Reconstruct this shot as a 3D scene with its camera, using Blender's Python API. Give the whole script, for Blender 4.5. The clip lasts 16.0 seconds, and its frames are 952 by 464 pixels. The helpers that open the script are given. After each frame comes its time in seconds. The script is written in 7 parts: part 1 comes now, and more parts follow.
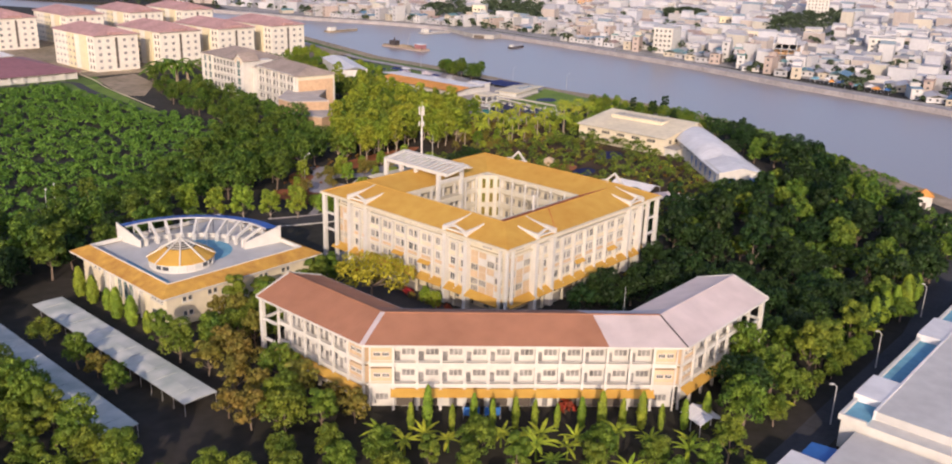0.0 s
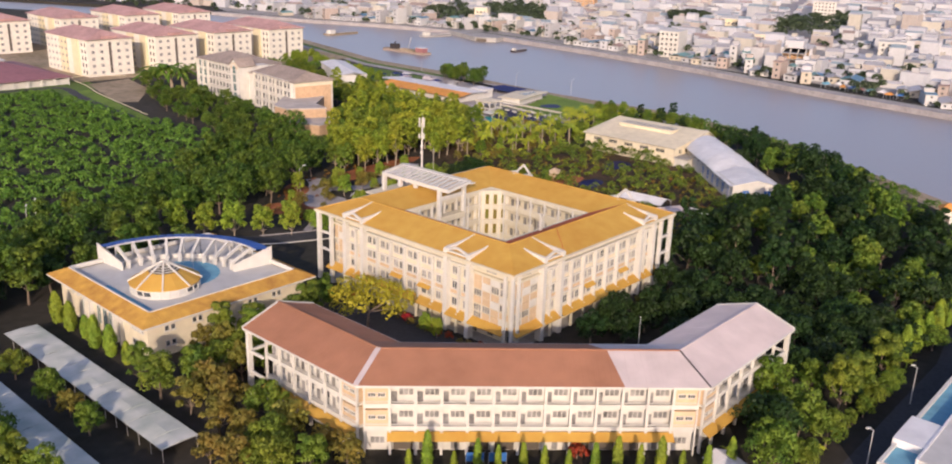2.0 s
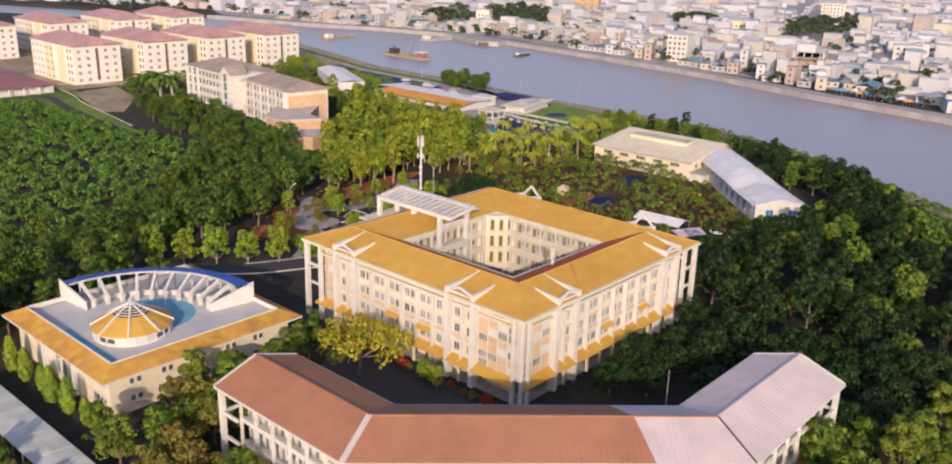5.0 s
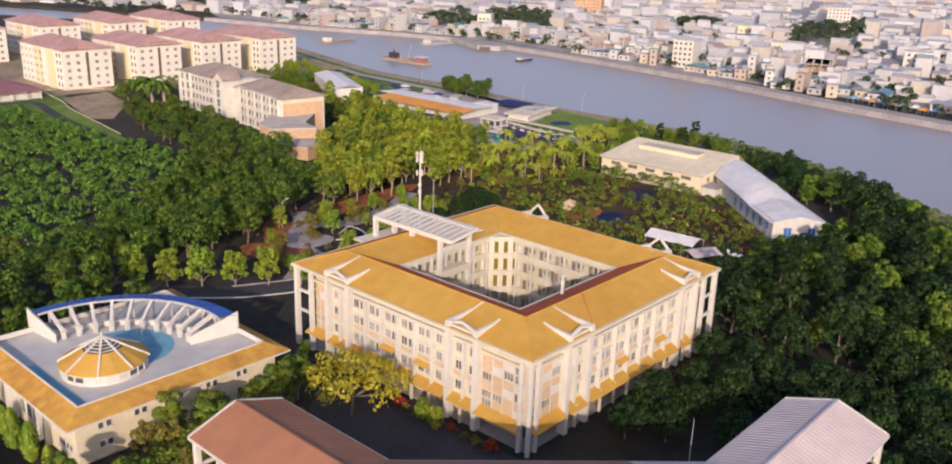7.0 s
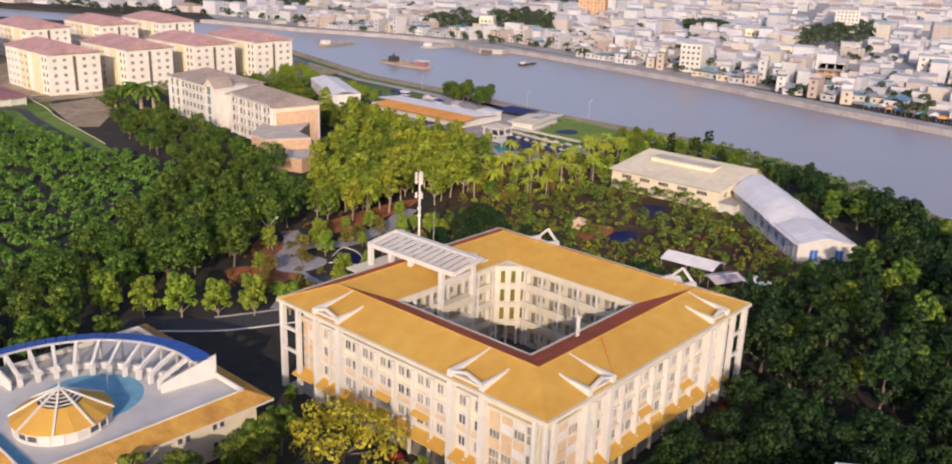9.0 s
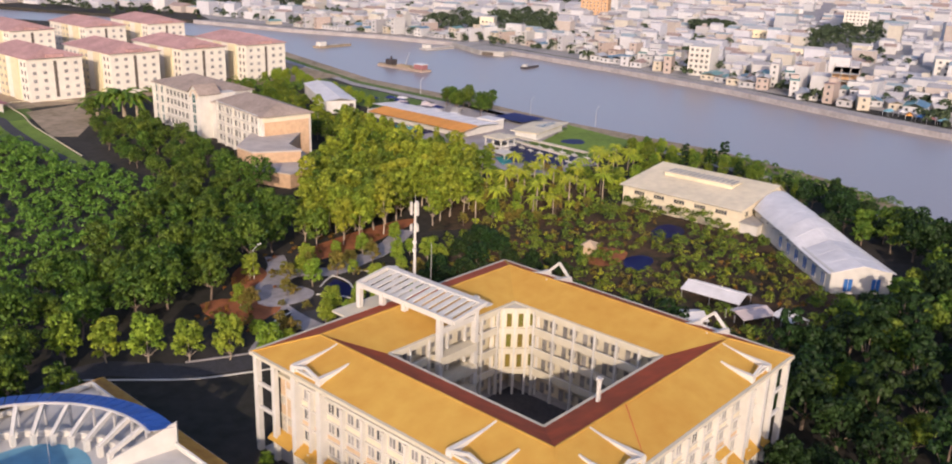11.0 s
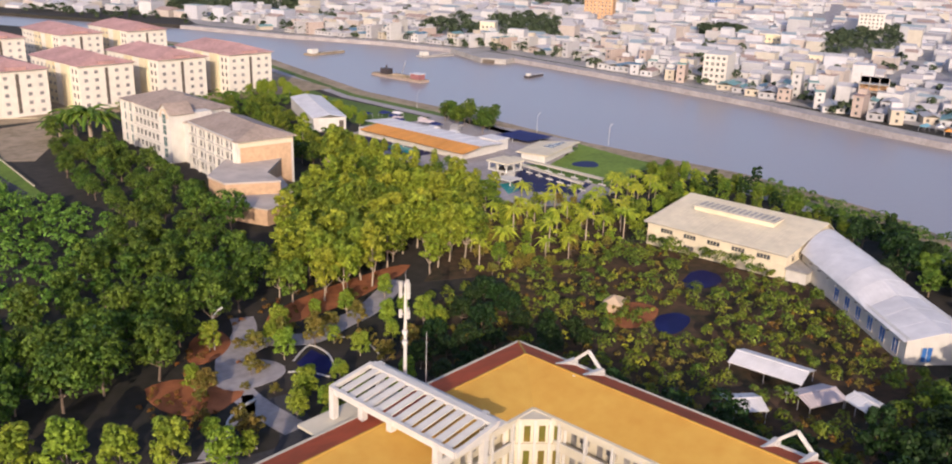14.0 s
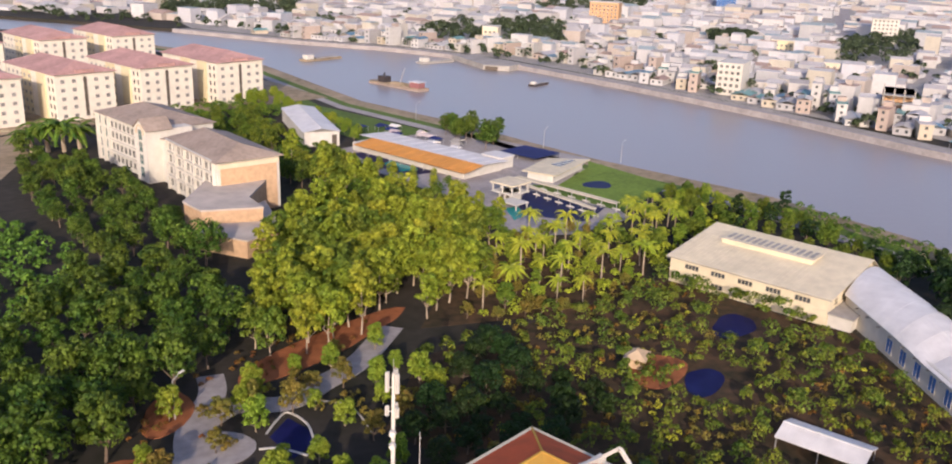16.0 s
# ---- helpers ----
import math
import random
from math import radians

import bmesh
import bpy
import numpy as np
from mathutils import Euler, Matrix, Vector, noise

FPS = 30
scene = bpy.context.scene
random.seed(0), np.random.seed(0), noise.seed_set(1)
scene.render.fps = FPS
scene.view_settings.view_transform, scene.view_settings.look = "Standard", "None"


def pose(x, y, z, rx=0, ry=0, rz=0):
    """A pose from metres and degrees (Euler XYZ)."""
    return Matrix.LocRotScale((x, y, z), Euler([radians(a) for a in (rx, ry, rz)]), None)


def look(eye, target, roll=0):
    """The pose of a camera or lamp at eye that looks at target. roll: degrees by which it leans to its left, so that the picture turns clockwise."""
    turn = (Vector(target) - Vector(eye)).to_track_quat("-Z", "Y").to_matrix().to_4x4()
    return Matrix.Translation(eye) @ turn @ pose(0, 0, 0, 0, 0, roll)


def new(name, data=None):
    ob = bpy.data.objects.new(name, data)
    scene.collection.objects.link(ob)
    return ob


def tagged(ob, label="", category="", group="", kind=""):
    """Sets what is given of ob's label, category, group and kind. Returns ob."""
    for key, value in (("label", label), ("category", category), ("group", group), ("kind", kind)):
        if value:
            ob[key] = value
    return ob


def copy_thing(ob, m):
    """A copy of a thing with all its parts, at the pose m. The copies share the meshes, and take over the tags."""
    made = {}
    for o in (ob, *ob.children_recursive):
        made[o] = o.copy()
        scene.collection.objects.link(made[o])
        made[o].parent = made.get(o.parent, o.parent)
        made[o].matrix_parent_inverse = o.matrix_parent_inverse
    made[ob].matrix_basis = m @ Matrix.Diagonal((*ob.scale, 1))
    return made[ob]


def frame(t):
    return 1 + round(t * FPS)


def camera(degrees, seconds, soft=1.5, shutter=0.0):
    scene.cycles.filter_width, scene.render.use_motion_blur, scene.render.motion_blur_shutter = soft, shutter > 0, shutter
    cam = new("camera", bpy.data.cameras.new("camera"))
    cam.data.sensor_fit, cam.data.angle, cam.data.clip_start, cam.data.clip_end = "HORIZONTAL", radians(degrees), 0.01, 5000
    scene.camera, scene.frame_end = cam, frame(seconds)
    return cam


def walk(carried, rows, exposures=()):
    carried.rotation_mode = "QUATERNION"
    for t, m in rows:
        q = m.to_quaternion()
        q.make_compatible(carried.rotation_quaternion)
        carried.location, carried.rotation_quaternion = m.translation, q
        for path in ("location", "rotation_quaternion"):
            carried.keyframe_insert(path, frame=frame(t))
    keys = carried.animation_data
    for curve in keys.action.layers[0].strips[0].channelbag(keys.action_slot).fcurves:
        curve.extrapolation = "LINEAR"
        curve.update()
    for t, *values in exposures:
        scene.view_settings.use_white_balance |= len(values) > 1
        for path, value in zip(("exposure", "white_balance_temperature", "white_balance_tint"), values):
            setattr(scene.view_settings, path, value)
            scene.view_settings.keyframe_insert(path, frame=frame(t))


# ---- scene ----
cam = camera(56.2, 16.0, 2.0)
PATH = [
    (0, (-135.671, -110.328, 79.291), (-128.546, -104.060, 76.136), 1.8),
    (0.5, (-133.329, -108.076, 79.358), (-126.208, -101.802, 76.208), 1.8),
    (1, (-130.997, -105.812, 79.429), (-123.875, -99.537, 76.283), 1.8),
    (1.5, (-128.516, -103.469, 79.521), (-121.399, -97.189, 76.375), 1.7),
    (2, (-125.973, -101.092, 79.598), (-118.858, -94.809, 76.453), 1.8),
    (2.5, (-123.477, -98.680, 79.640), (-116.364, -92.394, 76.494), 1.8),
    (3, (-120.967, -96.243, 79.666), (-113.856, -89.954, 76.521), 1.8),
    (3.5, (-118.433, -93.811, 79.669), (-111.321, -87.521, 76.528), 1.7),
    (4, (-115.843, -91.366, 79.661), (-108.734, -85.074, 76.519), 1.7),
    (6.5, (-103.074, -78.839, 79.459), (-95.959, -72.541, 76.344), 1.8),
    (7, (-100.355, -76.145, 79.447), (-93.239, -69.846, 76.337), 1.9),
    (8, (-94.318, -70.084, 79.491), (-87.203, -63.781, 76.386), 1.9),
    (9, (-87.507, -63.348, 79.438), (-80.392, -57.045, 76.333), 2.0),
    (11.5, (-67.284, -44.076, 79.607), (-60.170, -37.779, 76.485), 2.0),
    (12, (-62.963, -39.868, 79.643), (-55.846, -33.573, 76.527), 2.0),
    (12.5, (-58.482, -35.505, 79.685), (-51.365, -29.210, 76.569), 1.9),
    (13, (-53.865, -31.068, 79.737), (-46.743, -24.778, 76.621), 1.9),
    (13.5, (-49.085, -26.444, 79.802), (-41.963, -20.154, 76.686), 1.9),
    (14, (-44.197, -21.758, 79.871), (-37.075, -15.468, 76.755), 1.9),
    (14.5, (-39.277, -17.047, 79.924), (-32.153, -10.755, 76.815), 2.0),
    (15, (-34.439, -12.389, 79.950), (-27.313, -6.100, 76.840), 2.0),
    (15.5, (-29.603, -7.876, 79.947), (-22.479, -1.584, 76.840), 2.0),
    (16, (-24.782, -3.358, 79.960), (-17.661, 2.941, 76.860), 2.1),
]
walk(cam, [(t, look(eye, target, roll)) for t, eye, target, roll in PATH], [(0, 0.93, 5900, 28), (9, 0.93, 5900, 28), (16, 1.04, 5900, 27)])


# ---- world, sun, exposure ----
SUN_WAY = Vector((0.767, 0.641, -0.355)).normalized()
world = bpy.data.worlds.new("sky_world")
scene.world = world
world.use_nodes = True
wn = world.node_tree
bg = wn.nodes["Background"]
sky = wn.nodes.new("ShaderNodeTexSky")
sky.sky_type, sky.sun_disc = "NISHITA", False
sky.sun_elevation = math.asin(-SUN_WAY.z)
sky.sun_rotation = math.atan2(-SUN_WAY.x, -SUN_WAY.y)
sky.air_density, sky.dust_density, sky.ozone_density = 1.0, 2.0, 1.0
bg.inputs["Strength"].default_value = 0.092
wn.links.new(sky.outputs["Color"], bg.inputs["Color"])
sun = new("sun", bpy.data.lights.new("sun", "SUN"))
sun.data.energy, sun.data.angle, sun.data.color = 2.0, radians(0.6), (1.0, 0.83, 0.535)
sun.matrix_world = look((0, 0, 300), Vector((0, 0, 300)) + SUN_WAY)


# ---- materials ----
def material(name, base, rough=0.8, spread=0.18, grain=0.6, broad=0.05, metal=0.0, bump=0.15, island=0.0, alt=None, thing=0.0, spec=0.3):
    """A surface with fine grain and broad staining round its base colour; alt: a second colour of the stains."""
    m = bpy.data.materials.new(name)
    m.use_nodes = True
    n, ln = m.node_tree.nodes, m.node_tree.links
    bsdf = n["Principled BSDF"]
    co = n.new("ShaderNodeTexCoord")
    geo = n.new("ShaderNodeNewGeometry")
    fine, wide = n.new("ShaderNodeTexNoise"), n.new("ShaderNodeTexNoise")
    fine.inputs["Scale"].default_value, fine.inputs["Detail"].default_value = grain, 5
    wide.inputs["Scale"].default_value, wide.inputs["Detail"].default_value = broad, 3
    for tex in (fine, wide):
        ln.new(geo.outputs["Position"], tex.inputs["Vector"])
    add = n.new("ShaderNodeMath")
    add.operation = "ADD"
    ln.new(fine.outputs["Fac"], add.inputs[0])
    ln.new(wide.outputs["Fac"], add.inputs[1])
    span = n.new("ShaderNodeMapRange")
    span.inputs["From Min"].default_value, span.inputs["From Max"].default_value = 0.7, 1.3
    ln.new(add.outputs[0], span.inputs["Value"])
    mix = n.new("ShaderNodeMix")
    mix.data_type = "RGBA"
    low = [c * (1 - spread) for c in (alt or base)]
    high = [min(1, c * (1 + spread * 0.6)) for c in base]
    mix.inputs["A"].default_value, mix.inputs["B"].default_value = (*low, 1), (*high, 1)
    ln.new(span.outputs["Result"], mix.inputs["Factor"])
    out = mix.outputs["Result"]
    if island or thing:
        hsv = n.new("ShaderNodeHueSaturation")
        rng = n.new("ShaderNodeMapRange")
        if island:
            ln.new(geo.outputs["Random Per Island"], rng.inputs["Value"])
        else:
            info = n.new("ShaderNodeObjectInfo")
            ln.new(info.outputs["Random"], rng.inputs["Value"])
        k = island or thing
        rng.inputs["To Min"].default_value, rng.inputs["To Max"].default_value = 1 - k, 1 + k
        ln.new(rng.outputs["Result"], hsv.inputs["Value"])
        ln.new(out, hsv.inputs["Color"])
        out = hsv.outputs["Color"]
    ln.new(out, bsdf.inputs["Base Color"])
    bsdf.inputs["Roughness"].default_value, bsdf.inputs["Metallic"].default_value = rough, metal
    bsdf.inputs["Specular IOR Level"].default_value = spec
    if bump:
        bp = n.new("ShaderNodeBump")
        bp.inputs["Strength"].default_value, bp.inputs["Distance"].default_value = bump, 0.05
        ln.new(fine.outputs["Fac"], bp.inputs["Height"])
        ln.new(bp.outputs["Normal"], bsdf.inputs["Normal"])
    return m


def leaf_material(name, base, other, through_light=0.15, vary=0.3):
    """Foliage: two greens by leaf and by plant, lit from behind as well."""
    m = bpy.data.materials.new(name)
    m.use_nodes = True
    n, ln = m.node_tree.nodes, m.node_tree.links
    bsdf = n["Principled BSDF"]
    geo, info = n.new("ShaderNodeNewGeometry"), n.new("ShaderNodeObjectInfo")
    mix, hsv = n.new("ShaderNodeMix"), n.new("ShaderNodeHueSaturation")
    mix.data_type = "RGBA"
    mix.inputs["A"].default_value, mix.inputs["B"].default_value = (*base, 1), (*other, 1)
    tex = n.new("ShaderNodeTexNoise")
    tex.inputs["Scale"].default_value = 0.35
    ln.new(geo.outputs["Position"], tex.inputs["Vector"])
    span = n.new("ShaderNodeMapRange")
    span.inputs["From Min"].default_value, span.inputs["From Max"].default_value = 0.35, 0.65
    ln.new(tex.outputs["Fac"], span.inputs["Value"])
    ln.new(span.outputs["Result"], mix.inputs["Factor"])
    val, hue = n.new("ShaderNodeMapRange"), n.new("ShaderNodeMapRange")
    val.inputs["To Min"].default_value, val.inputs["To Max"].default_value = 1 - vary, 1 + vary
    hue.inputs["To Min"].default_value, hue.inputs["To Max"].default_value = 0.48, 0.515
    ln.new(geo.outputs["Random Per Island"], val.inputs["Value"])
    ln.new(info.outputs["Random"], hue.inputs["Value"])
    ln.new(val.outputs["Result"], hsv.inputs["Value"])
    ln.new(hue.outputs["Result"], hsv.inputs["Hue"])
    ln.new(mix.outputs["Result"], hsv.inputs["Color"])
    ln.new(hsv.outputs["Color"], bsdf.inputs["Base Color"])
    bsdf.inputs["Roughness"].default_value = 0.55
    bsdf.inputs["Specular IOR Level"].default_value = 0.15
    tr, blend = n.new("ShaderNodeBsdfTranslucent"), n.new("ShaderNodeMixShader")
    ln.new(hsv.outputs["Color"], tr.inputs["Color"])
    blend.inputs["Fac"].default_value = through_light
    ln.new(bsdf.outputs["BSDF"], blend.inputs[1])
    ln.new(tr.outputs["BSDF"], blend.inputs[2])
    ln.new(blend.outputs["Shader"], n["Material Output"].inputs["Surface"])
    return m


M = {}
M["cream"] = material("cream_plaster", (0.60, 0.545, 0.41), 0.85, 0.12, 0.5, 0.06)
M["white"] = material("white_plaster", (0.60, 0.575, 0.515), 0.85, 0.12, 0.5, 0.06)
M["warm"] = material("pale_yellow_plaster", (0.68, 0.60, 0.43), 0.85, 0.12, 0.5, 0.08)
M["pink_panel"] = material("pinkish_render", (0.58, 0.43, 0.27), 0.85, 0.15, 0.7, 0.1)
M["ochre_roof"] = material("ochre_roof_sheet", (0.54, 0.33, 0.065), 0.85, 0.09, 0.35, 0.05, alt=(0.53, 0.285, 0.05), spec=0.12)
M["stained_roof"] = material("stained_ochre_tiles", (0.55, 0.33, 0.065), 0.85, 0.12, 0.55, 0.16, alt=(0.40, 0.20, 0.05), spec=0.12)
# ochre roof's shaded copy, red for slopes turned from the sun; also the flashing
M["shade_rust_red"] = material("shade_rust_red_sheet", (0.56, 0.105, 0.038), 0.85, 0.2, 0.35, 0.05, alt=(0.46, 0.11, 0.045), spec=0.12)
M["red_roof"] = material("brick_red_roof_sheet", (0.37, 0.175, 0.10), 0.8, 0.16, 0.3, 0.06, spec=0.15)
M["pink_roof"] = material("pale_pink_roof_sheet", (0.58, 0.49, 0.46), 0.55, 0.15, 0.3, 0.06)
M["dark_metal"] = material("dark_gutter", (0.06, 0.05, 0.05), 0.5)
M["pale_glass"] = material("pale_window_glass", (0.25, 0.24, 0.23), 0.3, 0.6, 0.8, 0.25, bump=0.0, spec=0.5)
M["glass"] = material("dark_window_glass", (0.08, 0.085, 0.09), 0.12, 0.4, 1.0, 0.3, bump=0.0, spec=0.6)
M["teal_glass"] = material("teal_window_glass", (0.05, 0.13, 0.13), 0.12, 0.3, 1.0, 0.3, bump=0.0, spec=0.6)
# flat dark colour that stands for the shade inside doors and openings
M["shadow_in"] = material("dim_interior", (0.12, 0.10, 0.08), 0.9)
M["deck"] = material("grey_roof_deck", (0.52, 0.505, 0.47), 0.85, 0.14, 0.4, 0.08)
M["solar"] = material("blue_glass_panel", (0.02, 0.085, 0.34), 0.5, 0.3, 0.8, 0.2, bump=0.0, spec=0.2)
M["concrete"] = material("concrete", (0.36, 0.34, 0.31), 0.9, 0.25, 0.5, 0.08)
M["asphalt"] = material("asphalt", (0.06, 0.058, 0.06), 0.9, 0.3, 1.2, 0.1)
M["pave"] = material("pale_paving", (0.36, 0.33, 0.32), 0.9, 0.25, 0.6, 0.1)
M["earth"] = material("red_earth", (0.34, 0.12, 0.045), 0.95, 0.35, 0.5, 0.09)
# soil toned to the purple-black shade that lies under the trees
M["soil"] = material("shade_dark_soil", (0.042, 0.034, 0.027), 0.95, 0.4, 0.35, 0.03, alt=(0.035, 0.036, 0.02), bump=0.4)
M["grass"] = material("grass", (0.10, 0.16, 0.025), 0.95, 0.35, 0.6, 0.05, bump=0.4)
M["bank"] = material("dry_bank", (0.37, 0.28, 0.19), 0.95, 0.3, 0.25, 0.03, alt=(0.27, 0.22, 0.12), bump=0.4)
M["white_roof"] = material("whitish_roof_sheet", (0.70, 0.675, 0.65), 0.6, 0.15, 0.4, 0.08)
M["cream_roof"] = material("cream_roof_sheet", (0.68, 0.60, 0.43), 0.75, 0.15, 0.4, 0.08)
M["grey_roof"] = material("grey_brown_tiles", (0.34, 0.27, 0.22), 0.8, 0.25, 0.8, 0.1)
# red tiles paled towards pink, with the distance haze put into the colour
M["apt_roof"] = material("haze_paled_red_tiles", (0.47, 0.28, 0.25), 0.8, 0.25, 0.5, 0.1)
M["maroon_roof"] = material("maroon_sheet", (0.30, 0.13, 0.13), 0.6, 0.2, 0.4, 0.08)
M["apt_wall"] = material("cream_apartment_wall", (0.72, 0.67, 0.57), 0.85, 0.1, 0.4, 0.05)
M["apt_yellow"] = material("yellow_apartment_wall", (0.68, 0.59, 0.38), 0.85, 0.1, 0.4, 0.05)
M["brick"] = material("orange_brick", (0.55, 0.34, 0.18), 0.9, 0.2, 0.8, 0.1)
M["blue"] = material("blue_sheet", (0.04, 0.15, 0.42), 0.5, 0.2, 0.5, 0.1)
M["navy"] = material("navy_shade_net", (0.02, 0.03, 0.13), 0.9, 0.2, 0.8, 0.1)
M["pool"] = material("turquoise_pool", (0.03, 0.30, 0.30), 0.1, 0.2, 0.5, 0.1, bump=0.02)
M["bark"] = material("grey_brown_bark", (0.20, 0.15, 0.11), 0.95, 0.3, 2.0, 0.3, bump=0.4)
M["pale_bark"] = material("pale_bark", (0.42, 0.34, 0.25), 0.95, 0.3, 2.0, 0.3, bump=0.4)
M["steel"] = material("galvanised_steel", (0.55, 0.54, 0.53), 0.45, 0.15, 1.0, 0.2, metal=0.4)
M["leaf_dark"] = leaf_material("deep_green_leaves", (0.05, 0.105, 0.014), (0.16, 0.225, 0.024))
M["leaf_grove"] = leaf_material("grove_leaves", (0.032, 0.072, 0.011), (0.115, 0.175, 0.02), vary=0.45)
M["leaf_far"] = leaf_material("far_town_leaves", (0.04, 0.062, 0.032), (0.075, 0.105, 0.05))
M["leaf_mid"] = leaf_material("green_leaves", (0.065, 0.115, 0.014), (0.165, 0.215, 0.021))
M["leaf_light"] = leaf_material("yellow_green_leaves", (0.24, 0.31, 0.022), (0.38, 0.42, 0.028))
M["leaf_acacia"] = leaf_material("acacia_leaves", (0.15, 0.20, 0.017), (0.29, 0.325, 0.024), vary=0.4)
M["leaf_gold"] = leaf_material("golden_leaves", (0.42, 0.385, 0.022), (0.33, 0.31, 0.02))
M["leaf_olive"] = leaf_material("olive_leaves", (0.14, 0.14, 0.025), (0.22, 0.17, 0.03))
M["leaf_scrub"] = leaf_material("bright_scrub_leaves", (0.072, 0.155, 0.02), (0.14, 0.24, 0.028))
# dark green taken down to near black, so the colour carries the trees' shade
M["leaf_deep"] = leaf_material("shade_darkened_leaves", (0.012, 0.028, 0.008), (0.026, 0.054, 0.011), 0.05)
M["leaf_row"] = leaf_material("roadside_leaves", (0.14, 0.22, 0.02), (0.25, 0.32, 0.026))
M["leaf_red"] = leaf_material("red_blossom", (0.32, 0.03, 0.02), (0.22, 0.05, 0.02))
M["awning_sheet"] = material("cream_awning_sheet", (0.62, 0.60, 0.53), 0.8, 0.16, 0.3, 0.06, alt=(0.46, 0.50, 0.42), spec=0.15)
# teal of shaded white decks put into the colour; also one tent roof
M["teal_shadow_and_tent"] = material("teal_deck_shadow_and_tent", (0.16, 0.36, 0.46), 0.8, 0.2, 0.4, 0.1, spec=0.2)
M["hotel_deck"] = material("beige_roof_deck", (0.50, 0.44, 0.38), 0.9, 0.2, 0.3, 0.08, spec=0.15)
M["orange_roof"] = material("orange_roof_sheet", (0.66, 0.30, 0.07), 0.8, 0.15, 0.3, 0.08, spec=0.15)
M["pond"] = material("dark_blue_pond_water", (0.010, 0.011, 0.075), 0.5, 0.3, 0.3, 0.1, bump=0.03, spec=0.12)
M["lawn"] = material("bright_lawn", (0.15, 0.23, 0.03), 0.95, 0.3, 0.6, 0.08, bump=0.4)
M["brown_soil"] = material("brown_earth", (0.10, 0.055, 0.028), 0.95, 0.35, 0.4, 0.07, alt=(0.04, 0.04, 0.018), bump=0.4)
M["tan"] = material("tan_brick", (0.56, 0.38, 0.23), 0.9, 0.2, 0.8, 0.1)
M["leaf_rust"] = leaf_material("rusty_leaves", (0.22, 0.10, 0.02), (0.16, 0.13, 0.02))

w = bpy.data.materials.new("river_water")
w.use_nodes = True
wnod, wl = w.node_tree.nodes, w.node_tree.links
wb = wnod["Principled BSDF"]
wb.inputs["Base Color"].default_value = (0.27, 0.24, 0.235, 1)
wb.inputs["Roughness"].default_value = 0.30
wb.inputs["Specular IOR Level"].default_value = 0.35
wtex, wbump, wpos = wnod.new("ShaderNodeTexNoise"), wnod.new("ShaderNodeBump"), wnod.new("ShaderNodeNewGeometry")
wtex.inputs["Scale"].default_value, wtex.inputs["Detail"].default_value = 0.45, 6
wbump.inputs["Strength"].default_value, wbump.inputs["Distance"].default_value = 0.35, 0.25
wl.new(wpos.outputs["Position"], wtex.inputs["Vector"])
wl.new(wtex.outputs["Fac"], wbump.inputs["Height"])
wl.new(wbump.outputs["Normal"], wb.inputs["Normal"])
M["water"] = w


# ---- mesh tools ----
class Mesh:
    """Collects corners and faces, for one mesh."""

    def __init__(self):
        self.v, self.f = [], []

    def quad(self, *pts):
        i = len(self.v)
        self.v += [tuple(p) for p in pts]
        self.f.append(tuple(range(i, i + len(pts))))
        return self

    def solid(self, low, high):
        """A closed body between two outlines of the same number of corners."""
        i, n = len(self.v), len(low)
        self.v += [tuple(p) for p in low] + [tuple(p) for p in high]
        self.f.append(tuple(range(i + n - 1, i - 1, -1)))
        self.f.append(tuple(range(i + n, i + 2 * n)))
        for k in range(n):
            j = (k + 1) % n
            self.f.append((i + k, i + j, i + n + j, i + n + k))
        return self

    def box(self, x0, x1, y0, y1, z0, z1):
        ring = ((x0, y0), (x1, y0), (x1, y1), (x0, y1))
        return self.solid([(x, y, z0) for x, y in ring], [(x, y, z1) for x, y in ring])

    def prism(self, outline, z0, z1):
        return self.solid([(x, y, z0) for x, y in outline], [(x, y, z1) for x, y in outline])

    def beam(self, p, q, wide, high):
        """A square bar from p to q."""
        p, q = Vector(p), Vector(q)
        d = (q - p).normalized()
        s = d.cross(Vector((0, 0, 1)))
        s = Vector((1, 0, 0)) if s.length < 1e-3 else s.normalized()
        u = s.cross(d).normalized()
        ring = [s * (a * wide / 2) + u * (b * high / 2) for a, b in ((-1, -1), (1, -1), (1, 1), (-1, 1))]
        return self.solid([p + r for r in ring], [q + r for r in ring])

    def tube(self, p, q, r0, r1, n=8):
        p, q = Vector(p), Vector(q)
        d = (q - p).normalized()
        s = d.cross(Vector((0, 0, 1)))
        s = Vector((1, 0, 0)) if s.length < 1e-3 else s.normalized()
        u = s.cross(d).normalized()
        ring = [s * math.cos(2 * math.pi * k / n) + u * math.sin(2 * math.pi * k / n) for k in range(n)]
        return self.solid([p + r * r0 for r in ring], [q + r * r1 for r in ring])

    def data(self, name, mat):
        me = bpy.data.meshes.new(name)
        me.from_pydata(self.v, [], self.f)
        me.materials.append(mat)
        me.update()
        return me


def part(name, mesh, mat, parent, label=""):
    ob = new(name, mesh.data(name, mat) if isinstance(mesh, Mesh) else mesh)
    ob.parent = parent
    return tagged(ob, label)


def thing(name, label, category, m=None, group="", kind=""):
    ob = new(name)
    if m is not None:
        ob.matrix_basis = m
    return tagged(ob, label, category, group, kind)


def setting(name, mesh, mat, label, category=""):
    return tagged(new(name, mesh.data(name, mat)), label, category, kind="structure")


